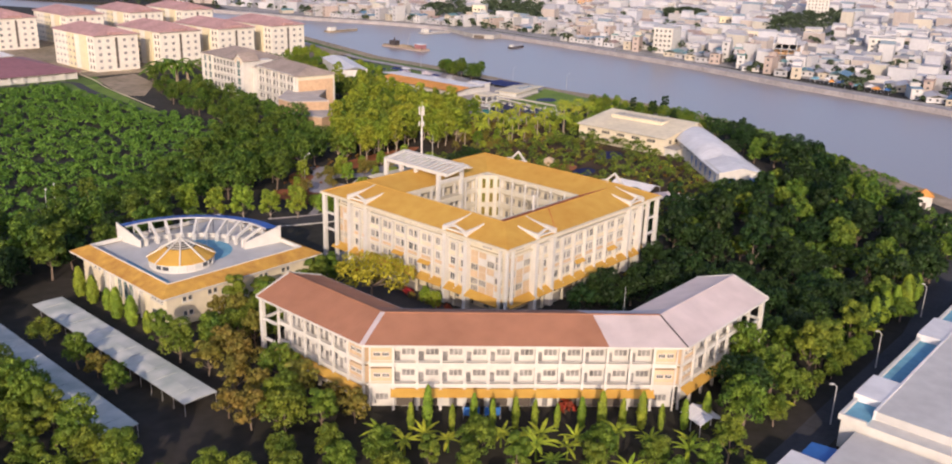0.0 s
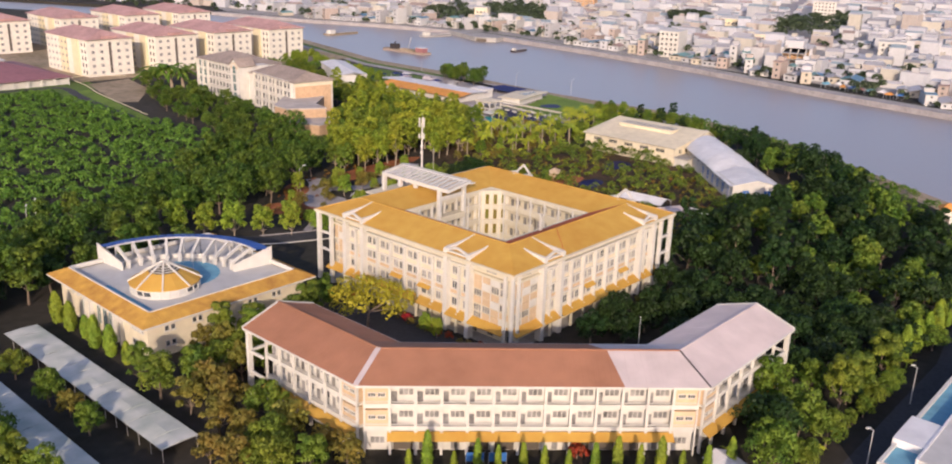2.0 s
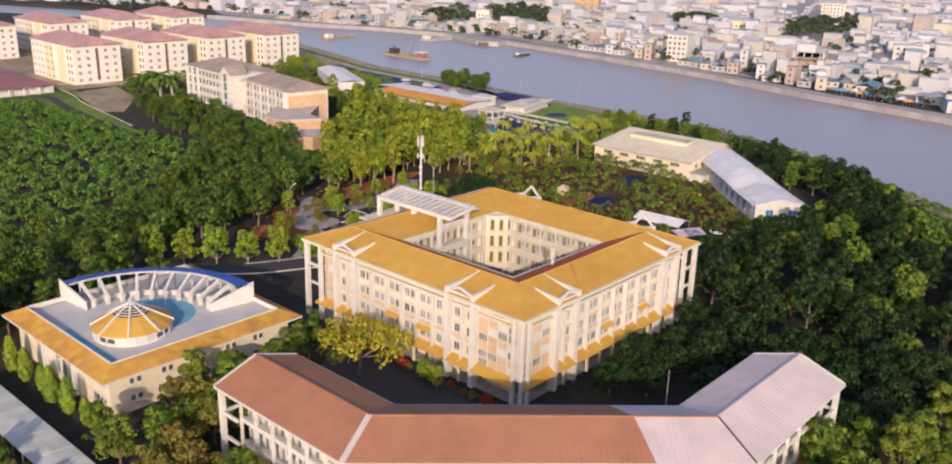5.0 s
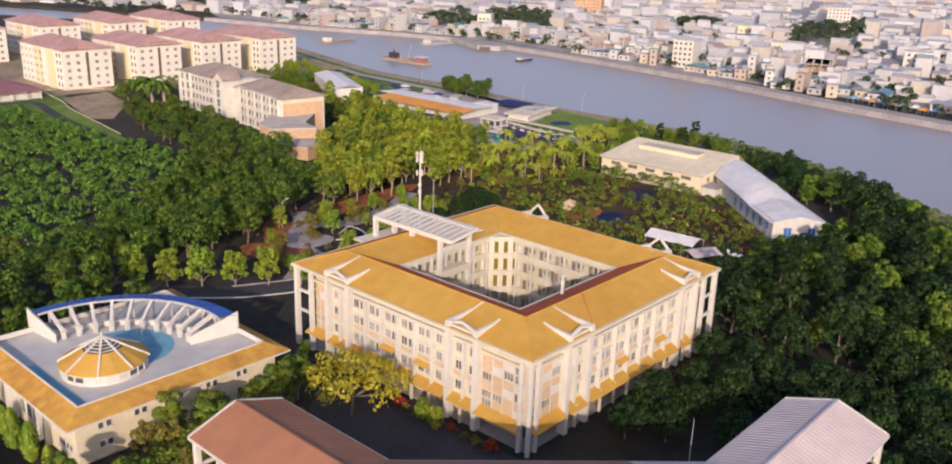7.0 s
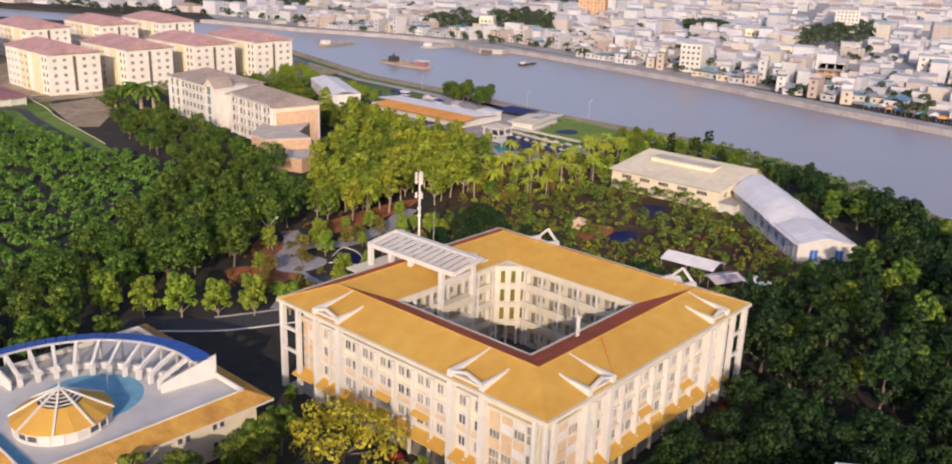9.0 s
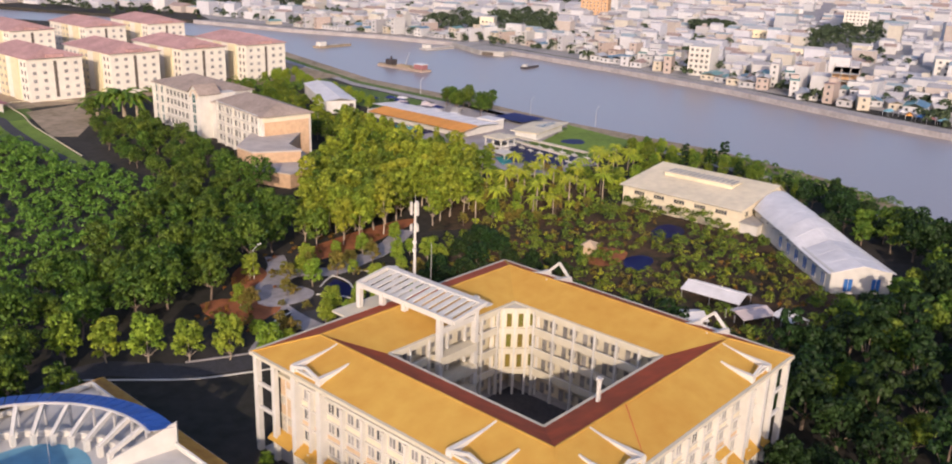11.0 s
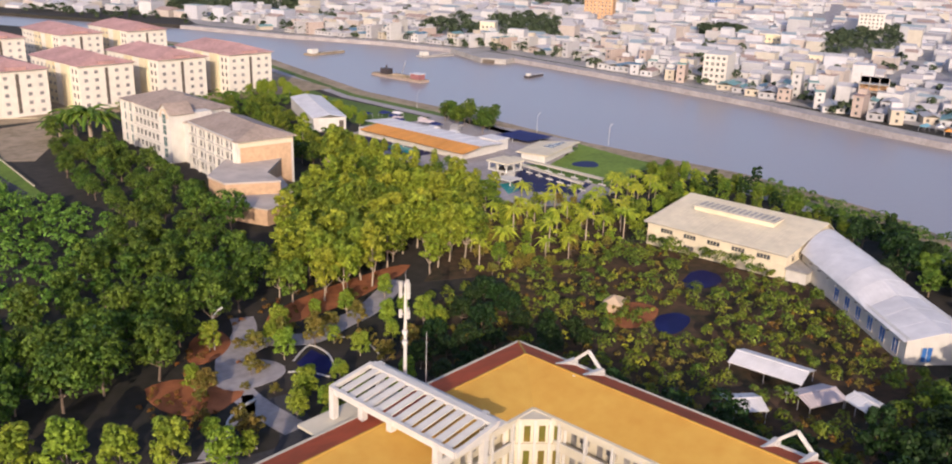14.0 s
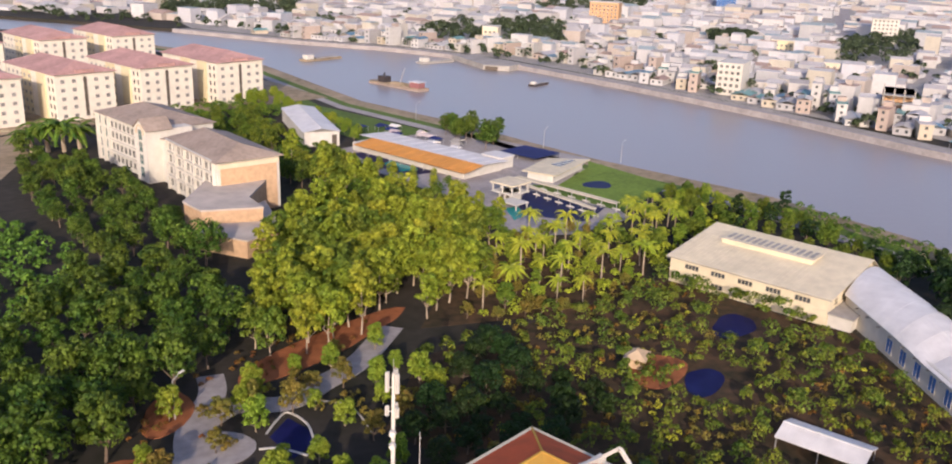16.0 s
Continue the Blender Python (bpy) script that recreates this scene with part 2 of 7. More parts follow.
# ---- land and water ----
# stations along the river: near bank, far bank
BANKS = [((-1200, -2500), (-900, -2500)), ((-50, -370), (230, -370)), ((100, -170), (300, -170)), ((196, -35), (348, -60)),
         ((236, 26), (370, 15)), ((258, 66), (380, 60)), ((270, 117), (390, 105)), ((269, 190), (416, 190)), ((273, 228), (425, 235)), ((279, 270), (436, 290)),
         ((281, 345), (452, 400)), ((299, 412), (452, 455)), ((317, 478), (440, 510)), ((322, 560), (405, 590)), ((300, 700), (375, 700)), ((200, 900), (280, 920)), ((-800, 2400), (-600, 2500))]
RIM = 4600


def land():
    g, last = Mesh(), len(BANKS) - 1
    rows = []
    for i, (near, far) in enumerate(BANKS):
        edge = -RIM + 2 * RIM * i / last
        d = (Vector(far) - Vector(near)).normalized()
        n0, f0 = Vector(near) - d * 6, Vector(far) + d * 3
        rows.append([(-RIM, edge, 0), (n0.x, n0.y, 0), (near[0] + d.x * 2, near[1] + d.y * 2, -3.2),
                     (far[0] - d.x, far[1] - d.y, -3.2), (f0.x, f0.y, 0.6), (RIM, edge, 0.6)])
    for row in rows:
        g.v += row
    for i in range(last):
        for k in range(5):
            a = i * 6 + k
            g.f.append((a, a + 1, a + 7, a + 6))
    setting("ground", g, M["soil"], "earth and low grass under the campus trees, darkened for their shade", "ground")
    r = Mesh()
    for (n0, f0), (n1, f1) in zip(BANKS, BANKS[1:]):
        r.quad((*n0, -2), (*f0, -2), (*f1, -2), (*n1, -2))
    setting("water", r, M["water"], "broad muddy grey river with small ripples", "river")


def strip(name, a, b, z, mat, label, category, first=2, last=15, far=False, deep=0.3):
    """A band of ground along a bank, from a to b metres away from the water, z above the land."""
    s, rail = Mesh(), []
    for near, fars in BANKS[first:last]:
        d = (Vector(fars) - Vector(near)).normalized()
        p, d = (Vector(fars), -d) if far else (Vector(near), d)
        rail.append((p - d * a, p - d * b))
    for (p, q), (p2, q2) in zip(rail, rail[1:]):
        s.solid([(*p, z - deep), (*q, z - deep), (*q2, z - deep), (*p2, z - deep)], [(*p, z), (*q, z), (*q2, z), (*p2, z)])
    return setting(name, s, mat, label, category)


def blob(cx, cy, rx, ry, turn=0.0, seed=1):
    """A rounded uneven outline round a middle."""
    r, out = random.Random(seed), []
    for k in range(22):
        a = 2 * math.pi * k / 22
        g = 1 + 0.08 * math.sin(2 * a + seed) + 0.07 * math.sin(3 * a + 2 * seed) + r.uniform(-.03, .03)
        x, y = rx * g * math.cos(a), ry * g * math.sin(a)
        out.append((cx + x * math.cos(turn) - y * math.sin(turn), cy + x * math.sin(turn) + y * math.cos(turn)))
    return out


def patch(name, outline, z, mat, label, category):
    return setting(name, Mesh().prism(outline, z - 0.3, z), mat, label, category)


land()
bluff = Mesh()
for (a, c), (a2, c2) in zip(BANKS[2:15], BANKS[3:15]):
    e, e2 = [(Vector(q) - Vector(p)).normalized() for p, q in ((a, c), (a2, c2))]
    p0, q0, p1, q1 = Vector(a) - e * 6.2, Vector(a) + e * 1.2, Vector(a2) - e2 * 6.2, Vector(a2) + e2 * 1.2
    bluff.quad((*p0, 0.03), (*q0, -2.75), (*q1, -2.75), (*p1, 0.03))
setting("bank_slope", bluff, M["bank"], "bare earth slope down to the water", "river bank")
strip("bank_near", 6, 17, 0.03, M["bank"], "dry grassy river bank with bare earth", "river bank")
strip("road_riverside", 23, 29, 0.05, M["pave"], "pale concrete riverside road", "road", 4, 15)
strip("verge", 17, 23, 0.04, M["grass"], "green grass verge beside the riverside road", "grass verge", 4, 15)
strip("quay_far", -0.6, 3.4, 0.95, M["pave"], "pale concrete river wall along the far bank", "river wall", 2, 15, True, 4.0)
strip("road_far", 3.4, 13, 0.68, M["concrete"], "grey concrete embankment road along the far bank", "embankment", 2, 15, True)


# ---- building tools ----
def place(name, data, parent, m, label=""):
    """A part that shares its mesh with its repeats."""
    ob = new(name, data)
    ob.parent, ob.matrix_basis = parent, m
    return tagged(ob, label)


def at(f, s, o, z):
    """A pose on a facade f: s along it, o out from it, z up."""
    return f @ Matrix.Translation((s, -o, z))


def block_on(f, s0, s1, o0, o1, z0, z1):
    """A box on a facade: along, outward, up."""
    m = Mesh().box(s0, s1, -o1, -o0, z0, z1)
    m.v = [tuple(f @ Vector(p)) for p in m.v]
    return m


def join(*meshes):
    out = Mesh()
    for m in meshes:
        i = len(out.v)
        out.v += m.v
        out.f += [tuple(k + i for k in face) for face in m.f]
    return out


def lattice(xs, zs, solid, y0, y1):
    """One connected slab cut by openings: solid(i, j) tells which cells of the grid are filled."""
    m, idx = Mesh(), {}
    def at_corner(i, j, y):
        key = (i, j, y)
        if key not in idx:
            idx[key] = len(m.v)
            m.v.append((xs[i], y, zs[j]))
        return idx[key]
    nx, nz = len(xs) - 1, len(zs) - 1
    def full(i, j):
        return 0 <= i < nx and 0 <= j < nz and solid(i, j)
    for i in range(nx):
        for j in range(nz):
            if not full(i, j):
                continue
            m.f.append((at_corner(i, j, y0), at_corner(i + 1, j, y0), at_corner(i + 1, j + 1, y0), at_corner(i, j + 1, y0)))
            for di, dj, a, b in ((-1, 0, (0, 0), (0, 1)), (1, 0, (1, 1), (1, 0)), (0, -1, (1, 0), (0, 0)), (0, 1, (0, 1), (1, 1))):
                if not full(i + di, j + dj):
                    p, q = (i + a[0], j + a[1]), (i + b[0], j + b[1])
                    m.f.append((at_corner(*p, y0), at_corner(*q, y0), at_corner(*q, y1), at_corner(*p, y1)))
    return m


def window_kind(wide, high, panes, frame_mat, glass_mat, sill=True, bar=0.0):
    """Mesh data of a window's frame, of its pane and its sill, standing on z = 0, facing -y."""
    t, xs = 0.10, []
    for k in range(panes + 1):
        x = -wide / 2 + wide * k / panes
        xs += [x - (t if k == 0 else 0.05 if k < panes else 0), x + (t if k == panes else 0.05 if k else 0)]
    zs = [-t, 0, high, high + t] if not bar else [-t, 0, high * bar - 0.04, high * bar + 0.04, high, high + t]
    fr = lattice(xs, zs, lambda i, j: i % 2 == 0 or j % 2 == 0, -0.10, 0.02)
    gl = Mesh().box(-wide / 2, wide / 2, -0.03, 0.0, 0, high)
    sl = Mesh().box(-wide / 2 - 0.2, wide / 2 + 0.2, -0.32, 0.0, -0.22, -t).data("sill", frame_mat) if sill else None
    return fr.data("window", frame_mat), gl.data("pane", glass_mat), sl


def set_window(kind, parent, m, name="window"):
    w = place(name, kind[0], parent, m)
    place("pane", kind[1], w, Matrix.Identity(4))
    if kind[2]:
        place("sill", kind[2], w, Matrix.Identity(4))
    return w


def roof_face(top, name, mat, low, high, thick=0.16, ribs=0.0, label=""):
    """A roof slope over a four-sided outline given in order; ribs: the spacing of its raised seams, along the slope's first side."""
    up = Vector((0, 0, thick))
    a, b, c, d = [Vector(p) for p in (*low, *high)]
    ob = part(name, Mesh().solid([a, b, c, d], [a + up, b + up, c + up, d + up]), mat, top, label)
    if ribs:
        n, r = int((b - a).length / ribs), Mesh()
        e, way = (b - a).normalized(), (d - a)
        fall = way - e * way.dot(e)
        for k in range(1, n):
            s = (b - a).length * k / n
            la, lb = (d - a).dot(e), (c - a).dot(e)
            u1 = 1.0
            if la > 0 and s < la:
                u1 = s / la
            if s > lb and lb < (b - a).length:
                u1 = min(u1, ((b - a).length - s) / max(1e-6, (b - a).length - lb))
            p = a + e * s + up * 1.1
            r.beam(p, p + fall * u1, 0.07, 0.07)
        part("roof_seams", r, mat, ob)
    return ob


# ---- main square building ----
HI = 61.2


def horn_pair(top, f, s0, s1, far=0, peak=19.0):
    """Two columns that rise past the eaves, a low gable between them and two curved tusks over the roof; far: +1 where the second column stands away from the front corner, -1 where the first does."""
    for s, long in ((s0, far <= 0), (s1, far > 0)):
        part("column", block_on(f, s - 0.5, s + 0.5, -0.1, 1.5, 0, 18.2), M["white"], top)
        reach, rise, drift = (7.6, 1.95, -1.3 * far) if long else (5.2, 1.35, -0.7 * far)
        t = Mesh()
        for k in range(9):
            u = k / 8
            o, z, h = 1.4 - reach * u, 17.95 + rise * (0.75 * u + 0.25 * u ** 4), 0.85 * (1 - u) + 0.14
            wd, c = 0.40 * (1 - 0.6 * u), s + drift * u
            ring = [f @ Vector((c - wd, -o, z - h / 2)), f @ Vector((c + wd, -o, z - h / 2)), f @ Vector((c + wd, -o, z + h / 2)), f @ Vector((c - wd, -o, z + h / 2))]
            i = len(t.v)
            t.v += [tuple(p) for p in ring]
            if k:
                t.f += [(i - 4 + a, i - 4 + (a + 1) % 4, i + (a + 1) % 4, i + a) for a in range(4)]
        t.f += [(0, 3, 2, 1), (32, 33, 34, 35)]
        part("roof_tusk", t, M["white"], top)
    mid = (s0 + s1) / 2
    g = Mesh()
    for a, b in ((s0, mid), (s1, mid)):
        g.beam(f @ Vector((a, -1.2, 18.1)), f @ Vector((b, -1.2, peak)), 0.4, 0.45)
    part("gable_frame", g, M["white"], top)
    part("tie_beam", block_on(f, s0, s1, 0.5, 1.1, 17.3, 17.8), M["white"], top)


def main_facade(top, f, horns, first, last, far):
    """An outer front of the square building; s runs from first to last between the corner blocks."""
    sash = window_kind(1.25, 1.55, 2, M["white"], M["pale_glass"])
    dark_sash = window_kind(1.25, 1.55, 2, M["white"], M["glass"])
    strip2 = window_kind(2.6, 0.6, 4, M["cream"], M["pale_glass"], False)
    rng = random.Random(int(horns[0] * 10))
    for a, b in (horns[:2], horns[2:]):
        horn_pair(top, f, a, b, far)
    mid = round((horns[2] - horns[1]) / 4.6)
    spans = [(horns[0], horns[1], 2), (horns[1], horns[2], mid), (horns[2], horns[3], 2)]
    for a, b, n in spans:
        bay = (b - a) / n
        for k in range(n + 1):
            s = a + bay * k
            if 0 < k < n:
                # a deep post that stops below the top band, on the arcade's own post
                part("pilaster", block_on(f, s - 0.22, s + 0.22, 0.0, 0.85, 4.5, 14.7), M["white"], top)
                part("pilaster_cap", block_on(f, s - 0.3, s + 0.3, -0.02, 0.95, 14.7, 14.95), M["white"], top)
                part("arcade_post", block_on(f, s - 0.22, s + 0.22, 0.9, 1.35, 0.12, 4.4), M["cream"], top)
            if k < n:
                c = s + bay / 2
                for z in (5.75, 9.45, 12.75):
                    for d in (-0.24, 0.24) if bay > 3.6 else (0.0,):
                        set_window(dark_sash if rng.random() < 0.35 else sash, top, at(f, c + d * bay * 0.86, 0.0, z))
                    part("sill_panel", block_on(f, c - bay / 2 + 0.42, c + bay / 2 - 0.42, -0.03, 0.16, z - 1.15, z - 0.3), M["warm" if z < 9 else "pink_panel" if z < 12 else "warm"], top)
                set_window(strip2, top, at(f, c, 0.0, 15.85))
        for z in (8.1, 11.35):
            part("floor_band", block_on(f, a + 0.5, b - 0.5, -0.05, 0.5, z, z + 0.24), M["white"], top)
        part("floor_band", block_on(f, a + 0.5, b - 0.5, -0.05, 0.75, 15.1, 15.45), M["white"], top)
    # ochre hoods over two bays of the middle storey
    bay = (horns[2] - horns[1]) / mid
    for k in (2, mid - 2):
        s0, s1 = horns[1] + bay * k + 0.35, horns[1] + bay * (k + 1) - 0.35
        low = [f @ Vector((s0, -1.5, 7.5)), f @ Vector((s1, -1.5, 7.5)), f @ Vector((s1, -0.1, 8.3)), f @ Vector((s0, -0.1, 8.3))]
        part("hood", Mesh().solid(low, [p + Vector((0, 0, 0.12)) for p in low]), M["ochre_roof"], top, "ochre tiled hood")
    for a, b in ((first, horns[0] - 0.6), (horns[3] + 0.6, last)):
        # corner blocks: a grid of tan, pale and glazed panels between thin white ribs
        n = max(3, int((b - a) / 2.1))
        wide = (b - a) / n
        glazing = window_kind(wide - 0.45, 1.35, 3, M["cream"], M["pale_glass"], False)
        for k in range(n):
            s0 = a + wide * k
            for r in range(6):
                z = 4.75 + 1.64 * r
                pick = (k * 2 + r * 3 + r // 2) % 5
                if pick in (0, 3):
                    set_window(glazing, top, at(f, s0 + wide / 2, 0.06, z + 0.12))
                else:
                    part("wall_panel", block_on(f, s0 + 0.08, s0 + wide - 0.08, -0.03, 0.12, z, z + 1.52), M["white" if pick == 1 else "pink_panel"], top)
            if k:
                part("rib", block_on(f, s0 - 0.08, s0 + 0.08, -0.03, 0.2, 4.7, 14.6), M["white"], top)
        for z in (8.0, 11.3):
            part("floor_band", block_on(f, a, b, -0.03, 0.25, z - 0.12, z + 0.02), M["cream"], top)
        part("floor_band", block_on(f, a, b, -0.03, 0.7, 14.6, 15.1), M["cream"], top)
        set_window(strip2, top, at(f, (a + b) / 2, 0.0, 15.5))
    # awnings over the arcade
    stops = [first - 1.2, horns[0] - 0.5, horns[0] + 0.5, horns[1] - 0.5, horns[1] + 0.5, (horns[1] + horns[2]) / 2, (horns[1] + horns[2]) / 2 + 0.1, horns[2] - 0.5, horns[2] + 0.5, horns[3] - 0.5, horns[3] + 0.5, last]
    for a, b in zip(stops[::2], stops[1::2]):
        low = [f @ Vector((a, -2.1, 3.75)), f @ Vector((b, -2.1, 3.75)), f @ Vector((b, 0, 4.85)), f @ Vector((a, 0, 4.85))]
        part("awning", Mesh().solid(low, [p + Vector((0, 0, 0.14)) for p in low]), M["ochre_roof"], top, "ochre tiled awning")
    door = window_kind(1.5, 2.5, 2, M["cream"], M["glass"], False, 0.8)
    for k in range(12):
        s = first + 2 + (last - first - 4) * k / 11
        set_window(door, top, at(f, s, -2.4, 0.22 if k % 3 == 0 else 0.6), "ground_window")


def gallery(top, f, length, solid=False):
    """A courtyard side: three open galleries with parapets and posts before a wall with doors and windows, facing into the court."""
    door = window_kind(1.0, 2.2, 1, M["cream"], M["pale_glass"], False)
    wide = window_kind(1.7, 1.2, 2, M["cream"], M["pale_glass"], False)
    for z in (4.35, 8.35, 12.35):
        part("gallery_floor", block_on(f, 0, length, 0.0, 2.3, z, z + 0.3), M["cream"], top)
        part("parapet", block_on(f, 0, length, 2.12, 2.3, z + 0.3, z + 1.35), M["cream"], top)
        part("handrail", block_on(f, 0, length, 2.08, 2.34, z + 1.35, z + 1.45), M["white"], top)
    part("eave_beam", block_on(f, 0, length, 1.95, 2.3, 16.1, 17.0), M["cream"], top)
    n = round(length / 4.3)
    for k in range(n + 1):
        s = 0.2 + (length - 0.4) * k / n
        part("post", block_on(f, s - 0.2, s + 0.2, 1.9, 2.45, 0.1, 17.0), M["white"], top)
        if k < n:
            c = s + (length - 0.4) / n / 2
            for z in (0.1, 4.65, 8.65, 12.65):
                set_window(door, top, at(f, c - 1.2, 0, z), "door")
                set_window(wide, top, at(f, c + 0.6, 0, z + 1.0))


def main_building():
    top = thing("main_building", "cream four-storey square building with ochre roof round a paved courtyard", "building")
    Z0, Z1 = 17.1, 19.8
    lo, r0, r1, i0, i1 = -0.1, 8.0, 54.0, 14.8, 45.6
    outer, ridge, inner = [[(a, a), (b, a), (b, b), (a, b)] for a, b in ((lo, HI), (r0, r1), (i0, i1))]
    for k in range(4):
        j = (k + 1) % 4
        # front and far court slopes are ochre; the rest have their shade painted red
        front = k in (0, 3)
        out_mat, in_mat = ("ochre_roof", "shade_rust_red") if front else ("shade_rust_red", "ochre_roof")
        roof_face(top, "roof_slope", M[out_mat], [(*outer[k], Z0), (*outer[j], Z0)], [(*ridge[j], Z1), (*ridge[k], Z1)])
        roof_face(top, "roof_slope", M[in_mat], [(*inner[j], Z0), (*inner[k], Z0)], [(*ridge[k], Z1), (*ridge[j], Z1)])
        # white eave gutters, dark line under the tiles, ridge and hip caps
        for ring, nm in ((outer, "eave_gutter"), (inner, "inner_gutter")):
            part(nm, Mesh().beam((*ring[k], Z0 + 0.02), (*ring[j], Z0 + 0.02), 0.5, 0.5), M["cream"], top)
        part("ridge_cap", Mesh().beam((*ridge[k], Z1 + 0.18), (*ridge[j], Z1 + 0.18), 0.3, 0.16), M["ochre_roof"], top)
        part("hip_cap", Mesh().beam((*outer[k], Z0 + 0.2), (*ridge[k], Z1 + 0.2), 0.3, 0.14), M["ochre_roof"], top)
    # upper bodies of the four wings, with open corners at two ends
    for x0, x1, y0, y1 in ((1.7, 12.5, 1.7, 56.0), (12.5, 56.0, 1.7, 12.5), (48.0, 59.6, 5.6, 59.6), (5.6, 48.0, 48.0, 59.6)):
        part("wall", Mesh().box(x0, x1, y0, y1, 4.4, 17.0), M["cream"], top)
    for x0, x1, y0, y1 in ((4.1, 12.4, 4.1, 55.9), (12.4, 55.9, 4.1, 12.4), (48.1, 57.2, 5.7, 57.2), (5.7, 48.1, 48.1, 57.2)):
        part("ground_wall", Mesh().box(x0, x1, y0, y1, 0.1, 4.4), M["warm"], top)
    part("plinth", Mesh().box(1.0, 60.4, 1.0, 60.4, -0.2, 0.1), M["concrete"], top)
    left = pose(1.7, 60, 0, 0, 0, -90)
    right = pose(0, 1.7, 0)
    main_facade(top, right, (10.5, 16.6, 47.5, 53.0), 2.4, 56.0, 1)
    main_facade(top, left, (60 - 51.0, 60 - 45.0, 60 - 18.7, 60 - 12.3), 60 - 56.0, 60 - 2.4, -1)
    # corner pillars and open corner frames
    for x, y in ((0.45, 0.45), (2.5, 0.6), (0.6, 2.5)):
        part("corner_pillar", Mesh().box(x - 0.3, x + 0.3, y - 0.3, y + 0.3, 0, 17.0), M["white"], top)
    for x, y, dx, dy in ((0.5, 60.4, 0, -1), (60.4, 0.5, -1, 0)):
        part("corner_pillar", Mesh().box(x - 0.45, x + 0.45, y - 0.45, y + 0.45, 0, 17.0), M["white"], top)
        for z in (7.9, 12.1):
            part("frame_beam", Mesh().beam((x, y, z), (x + dx * 4.5, y + dy * 4.5, z), 0.45, 0.5), M["white"], top)
    # the far horn pairs, seen over the back eaves
    horn_pair(top, pose(59.6, 0, 0, 0, 0, 90), 11.6, 16.6, 0, 20.5)
    horn_pair(top, pose(59.6, 0, 0, 0, 0, 90), 44.6, 49.6, 0, 20.5)
    # courtyard
    gallery(top, pose(47.9, 45.5, 0, 0, 0, -90), 31)
    gallery(top, pose(14.8, 47.9, 0), 31)
    for x0, x1, y0, y1 in ((12.4, 14.7, 14.7, 45.7), (14.7, 45.7, 12.4, 14.7)):
        for z in (4.35, 8.35, 12.35):
            part("gallery_floor", Mesh().box(x0, x1, y0, y1, z, z + 0.3), M["cream"], top)
    part("court_paving", Mesh().box(14.7, 45.7, 14.7, 45.7, 0.1, 0.16), M["asphalt"], top)
    part("court_bed", Mesh().tube((30, 30, 0.16), (30, 30, 0.4), 6, 6, 28), M["pave"], top)
    # canted stair bay in the far inner corner
    diag = pose(40.6, 47.0, 0, 0, 0, -45)
    bay = window_kind(0.9, 2.6, 1, M["cream"], M["leaf_olive"], False)
    L = 9.0
    for z in (4.3, 8.3, 12.3, 16.2):
        part("bay_band", block_on(diag, 0, L, -2.4, 0.35, z, z + 1.0), M["cream"], top)
    part("bay_wall", block_on(diag, 0.0, L, -2.6, 0.0, 4.3, 17.0), M["warm"], top)
    for k in range(5):
        part("bay_post", block_on(diag, 0.1 + k * 2.1, 0.5 + k * 2.1, -0.05, 0.5, 0.1, 17.0), M["white"], top)
        if k < 4:
            for z in (5.5, 9.5, 13.5):
                set_window(bay, top, at(diag, 1.35 + k * 2.1, 0.0, z))
    # roof pergola on two tall court columns
    P0, P1, Q0, Q1 = (24.7, 41.2, 21.0), (24.7, 64.6, 21.0), (32.2, 41.2, 22.1), (32.2, 64.6, 22.1)
    for a, b, wd, hg in ((P0, P1, 0.6, 0.9), (Q0, Q1, 1.3, 0.5), (P0, Q0, 0.6, 0.7), (P1, Q1, 0.6, 0.7)):
        part("pergola_beam", Mesh().beam(a, b, wd, hg), M["white"], top)
    for k in range(1, 13):
        y = 41.2 + 23.4 * k / 13
        part("pergola_slat", Mesh().beam((24.7, y, 21.05), (32.2, y, 22.15), 1.12, 0.22), M["white"], top)
    part("pergola_beam", Mesh().beam((33.6, 41.2, 21.4), (33.6, 64.6, 21.4), 1.6, 0.2), M["white"], top)
    for x, y, z0, z1 in ((24.7, 44.2, 0, 21.2), (33.4, 44.2, 0, 22.2), (24.7, 64.0, 0, 21.2), (33.2, 64.0, 0, 22.2), (24.7, 52.5, 19.6, 21.2), (24.7, 58, 19, 21.2)):
        part("pergola_post", Mesh().box(x - 0.45, x + 0.45, y - 0.45, y + 0.45, z0, z1), M["white"], top)
    for z in (4.3, 8.3, 12.3):
        part("landing", Mesh().box(24.7, 33.4, 43.6, 45.7, z, z + 1.5), M["cream"], top)
    part("pergola_beam", Mesh().beam((24.7, 44.2, 18.4), (33.4, 44.2, 18.4), 0.5, 1.0), M["white"], top)
    part("porch_roof", Mesh().box(20, 36, 59.6, 66, 16.4, 16.8), M["cream"], top)
    for x, y, dx, dy in ((0.5, 55.9, 0, -1), (55.9, 0.5, -1, 0)):
        part("corner_pillar", Mesh().box(x - 0.4, x + 0.4, y - 0.4, y + 0.4, 0, 17.0), M["white"], top)
    part("roof_flashing", Mesh().beam((24.0, 8.2, 20.0), (17.2, 0.6, 17.45), 0.35, 0.05), M["shade_rust_red"], top, "rust-red flashing down the slope")
